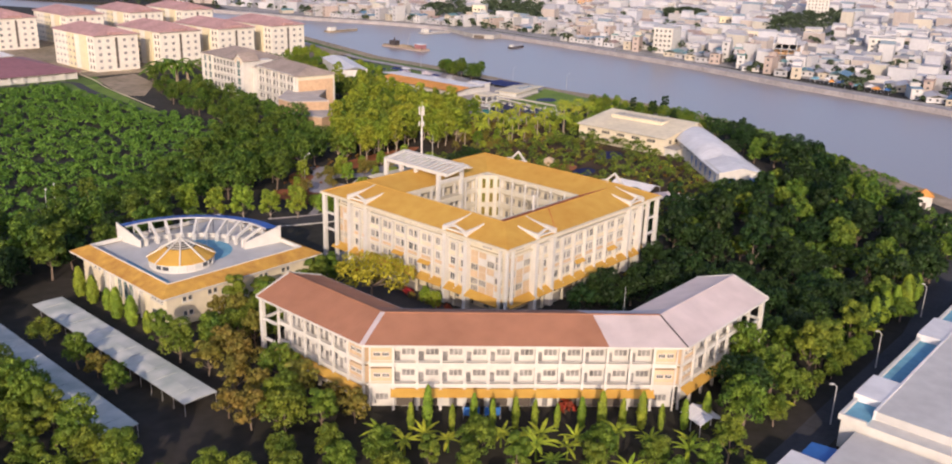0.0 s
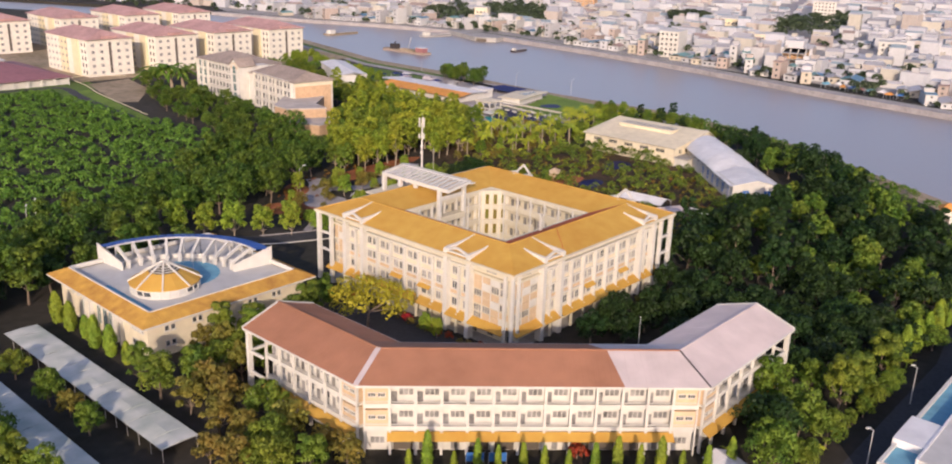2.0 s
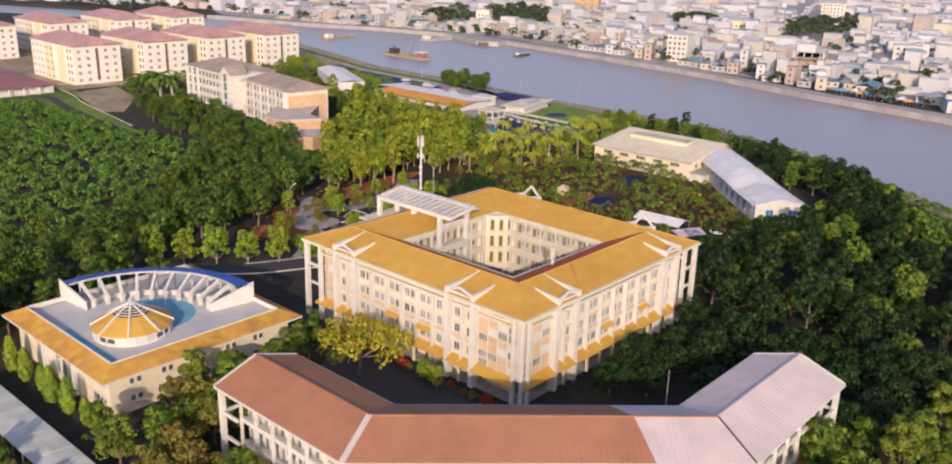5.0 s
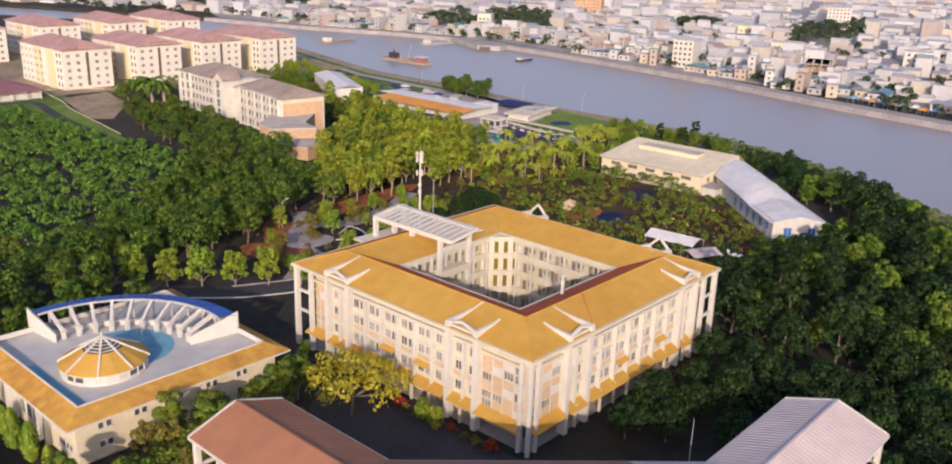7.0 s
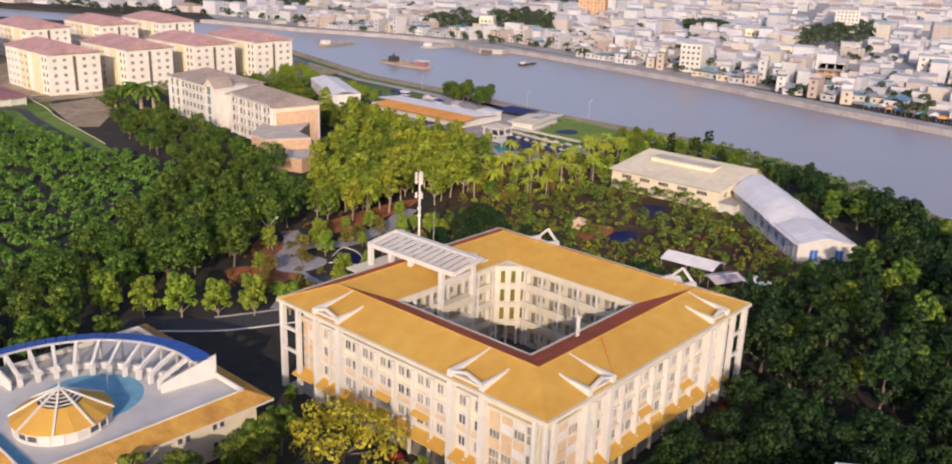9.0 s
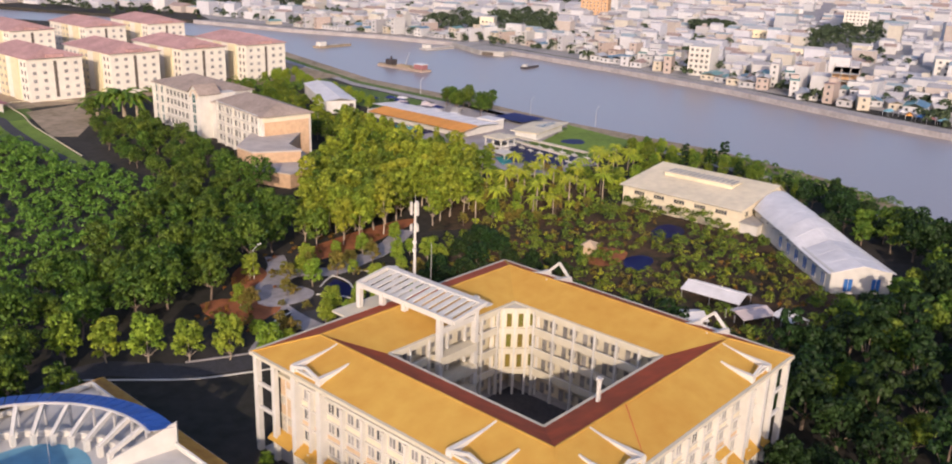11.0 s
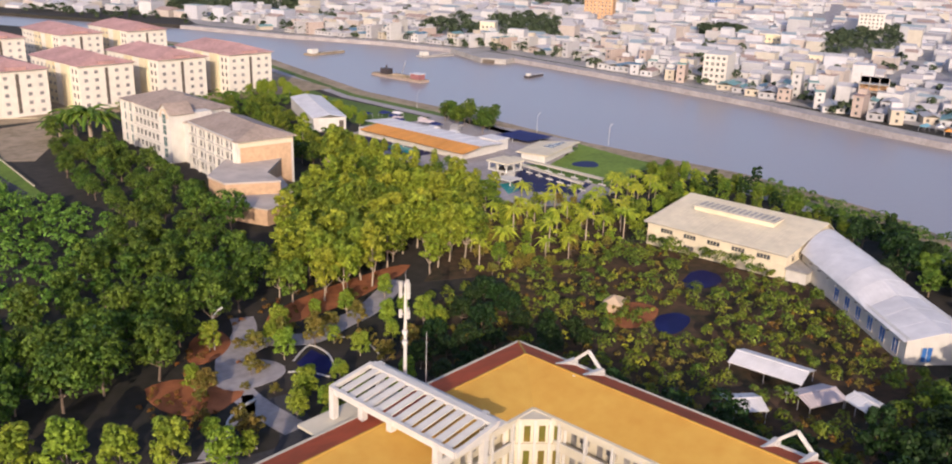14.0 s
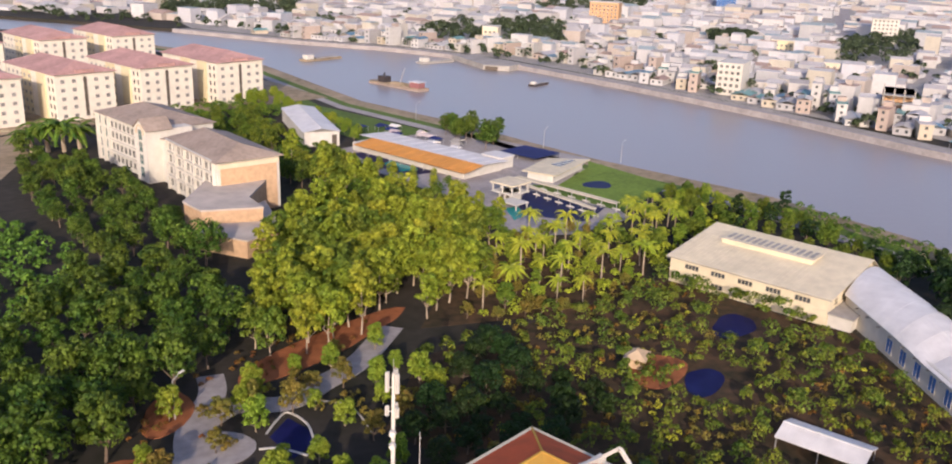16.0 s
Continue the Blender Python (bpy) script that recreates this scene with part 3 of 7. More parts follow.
    # roof vent on the front right slope
    part("vent_stack", Mesh().box(24.5, 24.95, 12.7, 13.15, 17.5, 21.6).box(24.35, 25.1, 12.55, 13.3, 21.4, 21.7), M["white"], top)
    return top


main_building()


# ---- bent front block ----
EAVE = [(-45.4, 24.2), (-45.4, -6.0), (-6.2, -45.9), (25.6, -45.9)]


def bent(d):
    """The block's bent line, d metres in from its outer eave."""
    s = d * (math.sqrt(2) - 1)
    return [(EAVE[0][0] + d, 24.2), (-45.4 + d, -6.0 + s), (-6.2 + s, -45.9 + d), (25.6, -45.9 + d)]


def block_front(top, f, length, n, ends, warm):
    """Two upper floors of open balconies between posts, over a ground floor with an awning."""
    three = window_kind(2.2, 1.15, 3, M["white"], M["pale_glass"], False)
    two = window_kind(1.1, 0.6, 3, M["white"], M["glass"], False)
    door = window_kind(0.95, 2.0, 1, M["white"], M["pale_glass"], False)
    for z in (4.4, 8.4):
        part("balcony_floor", block_on(f, 0, length, 0, 1.5, z, z + 0.28), M["white"], top)
        part("balcony_rail", block_on(f, 0, length, 1.38, 1.5, z + 0.28, z + 0.75), M["white"], top)
        part("handrail", block_on(f, 0, length, 1.36, 1.52, z + 1.05, z + 1.15), M["white"], top)
    part("eave_beam", block_on(f, 0, length, 1.1, 1.5, 12.0, 12.9), M["white"], top)
    for k in range(n + 1):
        s = length * k / n
        part("post", block_on(f, max(0, s - 0.22), min(length, s + 0.22), 1.15, 1.62, 0, 12.9), M["white"], top)
        if k < n:
            c = length * (k + 0.5) / n
            for z in (4.7, 8.7):
                if k in ends:
                    part("wall_panel", block_on(f, c - length / n / 2 + 0.25, c + length / n / 2 - 0.25, 0, 1.3, z, z + 3.2), M["pink_panel"], top)
                    set_window(two, top, at(f, c - 0.75, 1.3, z + 1.7))
                    set_window(two, top, at(f, c + 0.75, 1.3, z + 1.7))
                else:
                    set_window(three, top, at(f, c + 0.5, 0, z + 1.35))
                    set_window(door, top, at(f, c - 1.4, 0, z), "door")
            if k % 2 == 0:
                set_window(three, top, at(f, c, 0, 1.3), "ground_window")
            else:
                set_window(door, top, at(f, c, 0, 0.1), "door")
            if warm and k not in ends and k % 4 != 3:
                # dark panel on the solid wall, painted shade of an open shop
                part("shop_shade_panel", block_on(f, c - 1.55, c + 1.55, 0.02, 0.14, 0.1, 2.75), M["shadow_in"], top)
    a, b = (length / n * 0.9, length - length / n * 0.9) if warm else (0.4, length - 0.4)
    low = [f @ Vector((a, -2.9, 3.2)), f @ Vector((b, -2.9, 3.2)), f @ Vector((b, -1.4, 4.1)), f @ Vector((a, -1.4, 4.1))]
    part("awning", Mesh().solid(low, [p + Vector((0, 0, 0.12)) for p in low]), M["ochre_roof"], top, "ochre awning along the ground floor")


def front_building():
    top = thing("front_building", "cream three-storey bent classroom block with brick-red and pale pink roof", "building")
    rid, inn, Z0, Z1 = bent(7.8), bent(15.6), 12.95, 15.6
    cut = 0.755
    def lerp(a, b, u):
        return (a[0] + (b[0] - a[0]) * u, a[1] + (b[1] - a[1]) * u)
    pieces = [(0, 0.0, 1.0, "red_roof"), (1, 0.0, cut, "red_roof"), (1, cut, 1.0, "pink_roof"), (2, 0.0, 1.0, "pink_roof")]
    for k, u0, u1, mat in pieces:
        for p, q, zp, zq in ((bent(0), rid, Z0, Z1), (inn, rid, Z0, Z1)):
            a, b, c, d = lerp(p[k], p[k + 1], u0), lerp(p[k], p[k + 1], u1), lerp(q[k], q[k + 1], u1), lerp(q[k], q[k + 1], u0)
            roof_face(top, "roof_slope", M[mat], [(*a, zp), (*b, zp)], [(*c, zq), (*d, zq)], 0.14, 0.9)
    for k, mat in ((0, "red_roof"), (1, "red_roof"), (2, "pink_roof")):
        part("ridge_cap", Mesh().beam((*rid[k], Z1 + 0.2), (*rid[k + 1], Z1 + 0.2), 0.4, 0.14), M[mat], top)
        part("eave_gutter", Mesh().beam((*EAVE[k], Z0 - 0.05), (*EAVE[k + 1], Z0 - 0.05), 0.3, 0.35), M["white"], top)
        part("inner_gutter", Mesh().beam((*inn[k], Z0 - 0.05), (*inn[k + 1], Z0 - 0.05), 0.3, 0.3), M["white"], top)
    part("hip_flashing", Mesh().beam((*EAVE[1], Z0 + 0.2), (*rid[1], Z1 + 0.24), 0.9, 0.1), M["pink_roof"], top, "pale metal flashing along the bend")
    part("hip_flashing", Mesh().beam((*EAVE[2], Z0 + 0.2), (*rid[2], Z1 + 0.24), 0.25, 0.1), M["dark_metal"], top)
    for k, end in ((0, 24.2), (3, 25.6)):
        for p, q in ((EAVE, rid), (inn, rid)):
            part("verge_board", Mesh().beam((*p[k], Z0 + 0.1), (*q[k], Z1 + 0.1), 0.3, 0.4), M["white"], top)
    a, b = bent(2.8), bent(13.4)
    a[0], b[0], a[3], b[3] = (a[0][0], 19.5), (b[0][0], 19.5), (20.8, a[3][1]), (20.8, b[3][1])
    for k in range(3):
        part("wall", Mesh().solid([(*a[k], 0), (*a[k + 1], 0), (*b[k + 1], 0), (*b[k], 0)], [(*a[k], Z0), (*a[k + 1], Z0), (*b[k + 1], Z0), (*b[k], Z0)]), M["white"], top)
    p1, p2 = Vector((*EAVE[1], 0)), Vector((*EAVE[2], 0))
    seg = (p2 - p1).length
    n0 = bent(2.8)
    c = pose(n0[1][0], n0[1][1], 0, 0, 0, -45.5)
    block_front(top, c, (Vector(n0[2]) - Vector(n0[1])).length, 13, (0, 12), True)
    block_front(top, pose(n0[0][0], 19.5, 0, 0, 0, -90), 19.5 - n0[1][1], 6, (5,), False)
    block_front(top, pose(n0[2][0], n0[2][1], 0), 20.8 - n0[2][0], 6, (0,), False)
    # open end frames of the wings
    for x, y, ax in ((-44.6, 23.6, 0), (-30.8, 23.6, 0), (24.9, -45.1, 1), (24.9, -31.4, 1)):
        part("end_post", Mesh().box(x - 0.4, x + 0.4, y - 0.4, y + 0.4, 0, 12.9), M["white"], top)
        for z in (4.5, 8.5):
            q = (x, y - 4.2, z) if ax == 0 else (x - 4.2, y, z)
            part("end_beam", Mesh().beam((x, y, z), q, 0.35, 0.5), M["white"], top)
    for z in (8.5, 12.6):
        part("end_beam", Mesh().beam((-44.6, 23.6, z), (-30.8, 23.6, z), 0.35, 0.5), M["white"], top)
        part("end_beam", Mesh().beam((24.9, -45.1, z), (24.9, -31.4, z), 0.35, 0.5), M["white"], top)
    return top


front_building()


def stall_cloth(x, y, turn, mat, label):
    top = thing("cloth_screen", label, "screen", pose(x, y, 0, 0, 0, turn), "cloth screens")
    part("cloth", Mesh().box(-1.4, 1.4, -0.05, 0.05, 0.7, 2.3), mat, top)
    for sx in (-1.4, 1.4):
        part("pole", Mesh().tube((sx, 0, 0), (sx, 0, 2.4), 0.05, 0.05, 6), M["steel"], top)


stall_cloth(-33.4, -20.6, -45, M["blue"], "blue cloth screen before the ground floor")
stall_cloth(-30.9, -23.2, -45, M["blue"], "blue cloth screen before the ground floor")


# ---- hall with the roof rotunda ----
def dome_building():
    top = thing("rotunda_hall", "cream two-storey hall with ochre tiled eaves and grey roof deck", "building")
    x0, x1, y0, y1, Z = -53.0, -12.3, 45.9, 86.5, 7.7
    part("wall", Mesh().box(x0 + 2, x1 - 2, y0 + 2, y1 - 2, 0, 8.2), M["warm"], top)
    out = [(x0, y0), (x1, y0), (x1, y1), (x0, y1)]
    inn = [(x0 + 3.4, y0 + 3.4), (x1 - 3.4, y0 + 3.4), (x1 - 3.4, y1 - 3.4), (x0 + 3.4, y1 - 3.4)]
    for k in range(4):
        j = (k + 1) % 4
        roof_face(top, "eave_roof", M["stained_roof"], [(*out[k], Z), (*out[j], Z)], [(*inn[j], Z + 1.5), (*inn[k], Z + 1.5)], 0.16, 0.7, "ochre tiled sloping eave with dark stains")
        part("eave_fascia", Mesh().beam((*out[k], Z - 0.05), (*out[j], Z - 0.05), 0.2, 0.3), M["white"], top)
        part("deck_parapet", Mesh().beam((*inn[k], Z + 1.35), (*inn[j], Z + 1.35), 0.3, 0.9), M["white"], top)
    part("deck", Mesh().box(inn[0][0], inn[1][0], inn[0][1], inn[2][1], 8.0, 8.4), M["deck"], top)
    # windows
    pair = window_kind(0.8, 1.0, 1, M["white"], M["glass"])
    tall = window_kind(1.5, 5.0, 2, M["white"], M["teal_glass"], False, 0.5)
    f = pose(x0 + 2, y0 + 2, 0)
    g = pose(x0 + 2, y1 - 2, 0, 0, 0, -90)
    for s in (4, 10, 16.5, 23, 29):
        for ds in (0, 1.3):
            for z in (2.0, 5.2):
                set_window(pair, top, at(f, s + ds, 0, z))
    for s in (31, 33.5):
        for z in (2.0, 5.4):
            set_window(pair, top, at(g, s, 0, z))
            set_window(pair, top, at(g, s - 0.0 + 1.2, 0, z))
    for s in (17, 19.5, 22):
        set_window(tall, top, at(g, s, 0.0, 1.8))
    for s in (12, 14.5, 24.5, 27):
        part("fin", block_on(g, s - 0.25, s + 0.25, 0, 0.9, 0, 7.5), M["white"], top)
    for s in (6, 8):
        set_window(pair, top, at(g, s, 0, 5.4))
    # the drum's and the parapet's shadows, painted on the deck as teal sheets
    disc = [(-33.4 + 8.2 * math.cos(2 * math.pi * k / 40), 65.4 + 8.2 * math.sin(2 * math.pi * k / 40)) for k in range(40)]
    part("deck_shadow", Mesh().prism(disc, 8.39, 8.41), M["teal_shadow_and_tent"], top, "teal cast shadow painted on the deck")
    part("deck_shadow", Mesh().box(x0 + 3.6, x0 + 5.6, y0 + 3.6, y0 + 24, 8.39, 8.41), M["teal_shadow_and_tent"], top, "teal cast shadow painted on the deck")
    # rotunda: glazed drum, ochre roof in twelve fields, open slatted top
    C, R, z0, z1 = Vector((-39.6, 60.8, 0)), 6.9, 8.4, 10.2
    def rim(r, z, a):
        return C + Vector((math.cos(a) * r, math.sin(a) * r, z))
    N = 24
    drum = part("drum", join(*[Mesh().solid([rim(R, z, 2 * math.pi * k / 48) for k in range(48)], [rim(R, zz, 2 * math.pi * k / 48) for k in range(48)]) for z, zz in ((z0, z0 + 0.55), (z1 - 0.35, z1))]), M["white"], top)
    part("drum_core", Mesh().solid([rim(R - 0.25, z0, 2 * math.pi * k / 48) for k in range(48)], [rim(R - 0.25, z1, 2 * math.pi * k / 48) for k in range(48)]), M["deck"], top)
    for k in range(N):
        a = 2 * math.pi * k / N
        m = Matrix.Translation(rim(R - 0.12, z0 + 0.55, a)) @ pose(0, 0, 0, 0, 0, math.degrees(a) + 90)
        part("drum_post", Mesh().beam(rim(R - 0.1, z0, a + 0.13), rim(R - 0.1, z1, a + 0.13), 0.3, 0.3), M["white"], top)
        place("drum_pane", DRUM_DARK if k % 6 in (1, 2) else DRUM_PALE, top, m)
    rise, K = 2.1, 8
    for k in range(K):
        a0, a1 = 2 * math.pi * k / K + 0.2, 2 * math.pi * (k + 1) / K + 0.2
        am = (a0 + a1) / 2
        pts = [rim(R + 0.35, z1, a) for a in (a0, am, a1)]
        tops = [rim(3.2, z1 + rise, a) for a in (a0, am, a1)]
        m = Mesh()
        for i in range(2):
            lo = [pts[i], pts[i + 1], tops[i + 1], tops[i]]
            m.solid(lo, [p + Vector((0, 0, 0.12)) for p in lo])
        part("rotunda_roof", m, M["ochre_roof"], top)
        part("rotunda_rib", Mesh().beam(rim(R + 0.45, z1 + 0.12, a0), rim(0.2, z1 + 4.1, a0), 0.28, 0.26), M["white"], top)
        for q in range(5):
            u = 0.12 + q * 0.19
            r, z = 3.2 * (1 - u), z1 + rise + 0.05 + 1.75 * u
            part("rotunda_slat", Mesh().beam(rim(r, z, a0), rim(r, z, a1), 0.34, 0.09), M["white"], top)
    part("rotunda_core", Mesh().tube(C + Vector((0, 0, z1 + 0.3)), C + Vector((0, 0, z1 + 2.0)), 3.1, 3.1, 24), M["shadow_in"], top)
    part("finial", Mesh().tube(C + Vector((0, 0, z1 + 3.9)), C + Vector((0, 0, z1 + 5.0)), 0.22, 0.05, 8), M["white"], top)
    # curved canopy behind it, on slanting struts
    def arc(r, z, u):
        return rim(r, z, radians(-8 + 104 * u))
    n = 26
    for k in range(n):
        u0, u1 = k / n, (k + 1) / n - 0.004
        lo = [arc(20.6, 12.5, u0), arc(20.6, 12.5, u1), arc(24.2, 11.9, u1), arc(24.2, 11.9, u0)]
        part("canopy_panel", Mesh().solid(lo, [p + Vector((0, 0, 0.12)) for p in lo]), M["solar"], top, "" if k else "blue glazed canopy panel")
        part("canopy_edge", Mesh().beam(arc(20.5, 12.4, k / n), arc(20.5, 12.4, (k + 1) / n), 0.3, 0.35), M["steel"], top)
        part("bench_wall", Mesh().beam(arc(18.2, 8.9, k / n), arc(18.2, 8.9, (k + 1) / n), 0.8, 1.0), M["white"], top)
    for k in range(10):
        u = 0.06 + 0.88 * k / 9
        part("strut", Mesh().beam(arc(15.6, 8.4, u), arc(15.6, 10.1, u), 0.7, 0.7), M["white"], top)
        part("strut", Mesh().beam(arc(15.6, 10.0, u), arc(21.0, 12.3, u), 0.55, 0.6), M["white"], top)
        part("canopy_post", Mesh().tube(arc(21.0, 8.4, u), arc(21.0, 12.2, u), 0.22, 0.22, 8), M["steel"], top)
    for u in (0.0, 1.0):
        a, b = arc(15.0, 0, u), arc(24.4, 0, u)
        part("end_wall", Mesh().solid([a + Vector((0, 0, 8.4)), b + Vector((0, 0, 8.4)), b + Vector((0, 0, 12.6)), a + Vector((0, 0, 10.0))],
                                      [p + Vector((0.35, 0.35, 0)) for p in (a + Vector((0, 0, 8.4)), b + Vector((0, 0, 8.4)), b + Vector((0, 0, 12.6)), a + Vector((0, 0, 10.0)))]), M["white"], top)
    part("flagpole", Mesh().tube((-30, 66, 8.4), (-30, 66, 13.5), 0.06, 0.04, 6), M["steel"], top)
    return top


DRUM_DARK = Mesh().box(-0.7, 0.7, -0.05, 0.05, 0, 0.9).data("drum_pane", M["glass"])
DRUM_PALE = Mesh().box(-0.75, 0.75, -0.05, 0.05, 0, 0.9).data("drum_pane", M["deck"])
dome_building()


# ---- other buildings ----
def moved(mesh, m):
    mesh.v = [tuple(m @ Vector(p)) for p in mesh.v]
    return mesh


def box_in(m, x0, x1, y0, y1, z0, z1):
    return moved(Mesh().box(x0, x1, y0, y1, z0, z1), m)


def hip_roof(top, m, x0, x1, y0, y1, z, rise, mat, over=0.7, inset=None, ribs=0.0, gable=False, along=False):
    """Four slopes (or two with gables) over a rectangle in the frame m, ridge along its longer side, or along x."""
    x0, x1, y0, y1 = x0 - over, x1 + over, y0 - over, y1 + over
    wide = min(x1 - x0, y1 - y0) / 2
    k = 0.0 if gable else (wide if inset is None else inset)
    if along or x1 - x0 >= y1 - y0:
        ym = (y0 + y1) / 2
        a, b = (x0 + k, ym, z + rise), (x1 - k, ym, z + rise)
        faces = [((x0, y0, z), (x1, y0, z), b, a), ((x1, y1, z), (x0, y1, z), a, b)]
        ends = [((x0, y1, z), (x0, y0, z), a), ((x1, y0, z), (x1, y1, z), b)]
    else:
        xm = (x0 + x1) / 2
        a, b = (xm, y0 + k, z + rise), (xm, y1 - k, z + rise)
        faces = [((x0, y1, z), (x0, y0, z), a, b), ((x1, y0, z), (x1, y1, z), b, a)]
        ends = [((x0, y0, z), (x1, y0, z), a), ((x1, y1, z), (x0, y1, z), b)]
    for f in faces:
        f = [m @ Vector(p) for p in f]
        roof_face(top, "roof_slope", mat, f[:2], f[2:], 0.15, ribs)
    if not gable:
        for f in ends:
            f = [m @ Vector(p) for p in f]
            part("roof_slope", Mesh().solid(f, [p + Vector((0, 0, 0.15)) for p in f]), mat, top)
    part("ridge_cap", Mesh().beam(m @ Vector(a) + Vector((0, 0, 0.16)), m @ Vector(b) + Vector((0, 0, 0.16)), 0.4, 0.15), mat, top)
    return a, b


def windows_row(top, kind, f, s0, s1, n, levels, o=0.0, skip=()):
    for k in range(n):
        for r, z in enumerate(levels):
            if (k, r) not in skip:
                set_window(kind, top, at(f, s0 + (s1 - s0) * (k + 0.5) / n, o, z))


def sports_hall():
    top = thing("sports_hall", "cream sports hall with low gabled sheet roof and ridge vent", "building")
    m = pose(167.0, 60.0, 0, 0, 0, 1)
    part("wall", box_in(m, 0, 29.5, 0, 40, 0, 6.8), M["warm"], top)
    near, ridge, far = (-0.8, 6.7), (25.6, 9.7), (30.3, 6.9)
    for (xa, za), (xb, zb) in ((near, ridge), (far, ridge)):
        q = [m @ Vector(p) for p in ((xa, 40.8, za), (xa, -0.8, za), (xb, -0.8, zb), (xb, 40.8, zb))]
        roof_face(top, "roof_slope", M["cream_roof"], q[:2], q[2:], 0.15, 1.2)
    part("eave_gutter", box_in(m, -1.0, -0.75, -0.8, 40.8, 6.5, 6.75), M["concrete"], top)
    for y in (0.3, 39.9):
        f = [m @ Vector(p) for p in ((0, y, 6.8), (29.5, y, 6.8), (25.6, y, 9.6))]
        g = [p + (m.to_3x3() @ Vector((0, -0.3, 0))) for p in f]
        part("gable_wall", Mesh().solid(f, g), M["warm"], top)
    part("ridge_vent", box_in(m, 14.2, 20.4, 10, 33.5, 8.2, 9.55), M["warm"], top, "raised cream roof vent")
    vent = part("vent_roof", box_in(m, 13.8, 20.8, 9.6, 33.9, 9.55, 9.8), M["cream_roof"], top)
    for k in range(14):
        part("vent_louvre", box_in(m, 15.4, 20.3, 10.4 + 1.66 * k, 11.3 + 1.66 * k, 9.8, 9.92), M["concrete"], vent)
    band = window_kind(3.6, 1.2, 4, M["warm"], M["glass"])
    low = window_kind(3.0, 1.3, 3, M["warm"], M["glass"])
    f = m @ pose(0, 40, 0, 0, 0, -90)
    windows_row(top, band, f, 2.5, 37.5, 5, (4.4,))
    windows_row(top, low, f, 2.5, 37.5, 5, (1.2,), skip=((2, 0), (3, 0), (4, 0)))
    windows_row(top, window_kind(1.8, 1.6, 2, M["warm"], M["glass"]), m, 2, 16, 3, (4.0,))
    part("string_course", block_on(f, 0, 40, 0, 0.15, 3.6, 3.8), M["cream_roof"], top)
    part("porch", box_in(m, -0.5, 9.5, -6.0, -0.1, 3.2, 3.5), M["concrete"], top, "grey flat porch roof")
    part("porch_wall", box_in(m, 0.4, 8.6, -5.4, -0.1, 0, 3.2), M["white"], top)


def curved_hall():
    top = thing("vaulted_hall", "long white hall with vaulted sheet roof and blue doors", "building")
    m = pose(171.7, 56.2, 0, 0, 0, 225.0)
    L, W, Z, n, bays = 48.5, 16.5, 5.8, 16, 9
    def start(v):
        # the skewed end against the sports hall
        return -(3.2 + 0.707 * v) / 0.707
    def edge(k, u, lift=0.0):
        v = -0.3 + (W + 0.6) * k / n
        x = start(v) + (L - start(v)) * u
        # a full vault by the sports hall that falls to a low gable at the other end
        arch, gable = math.sin(math.pi * k / n) ** 0.75, 1 - abs(2 * k / n - 1)
        w = min(1, max(0, (u - 0.5) / 0.15))
        return m @ Vector((x, v, Z + (1 - w) * 3.0 * arch + w * 2.0 * gable - 0.5 * w + lift))
    low = [m @ Vector((x, v, 0)) for x, v in ((start(0.6), 0.6), (L - 0.5, 0.6), (L - 0.5, W - 0.6), (start(W - 0.6), W - 0.6))]
    part("wall", Mesh().solid(low, [p + Vector((0, 0, Z)) for p in low]), M["white"], top)
    for q in range(bays):
        u0, u1 = q / bays, (q + 1) / bays - 0.001
        s = Mesh()
        for k in range(n + 1):
            s.v += [tuple(p) for p in (edge(k, u0), edge(k, u1), edge(k, u1, 0.12), edge(k, u0, 0.12))]
            if k:
                i = 4 * k
                s.f += [(i - 4 + c, i - 4 + (c + 1) % 4, i + (c + 1) % 4, i + c) for c in range(4)]
        s.f += [(0, 1, 2, 3), (4 * n + 3, 4 * n + 2, 4 * n + 1, 4 * n)]
        part("roof_sheet", s, M["white_roof"], top)
        if q:
            part("roof_seam", join(*[Mesh().beam(edge(k, u0, 0.13), edge(k + 1, u0, 0.13), 0.1, 0.06) for k in range(n)]), M["white_roof"], top)
    for u in (0.003, 0.99):
        ring = [edge(k, u) for k in range(n + 1)]
        part("end_wall", Mesh().solid(ring, [p + m.to_3x3() @ Vector((0.25, 0, 0)) for p in ring]), M["white"], top)
    f = m @ pose(0, 0.6, 0)
    doors = window_kind(2.2, 3.2, 2, M["white"], M["blue"], False)
    for k in range(6):
        set_window(doors, top, at(f, 16 + 5.6 * k, 0.0, 0.9), "door")
    for k in range(10):
        part("eave_bracket", block_on(f, 1 + 5 * k, 1.2 + 5 * k, 0, 0.8, 4.6, 4.9), M["concrete"], top)
    g = m @ pose(L - 0.5, 0, 0, 0, 0, 90)
    for k in range(2):
        set_window(doors, top, at(g, 5 + 7 * k, 0.2, 0.8), "door")


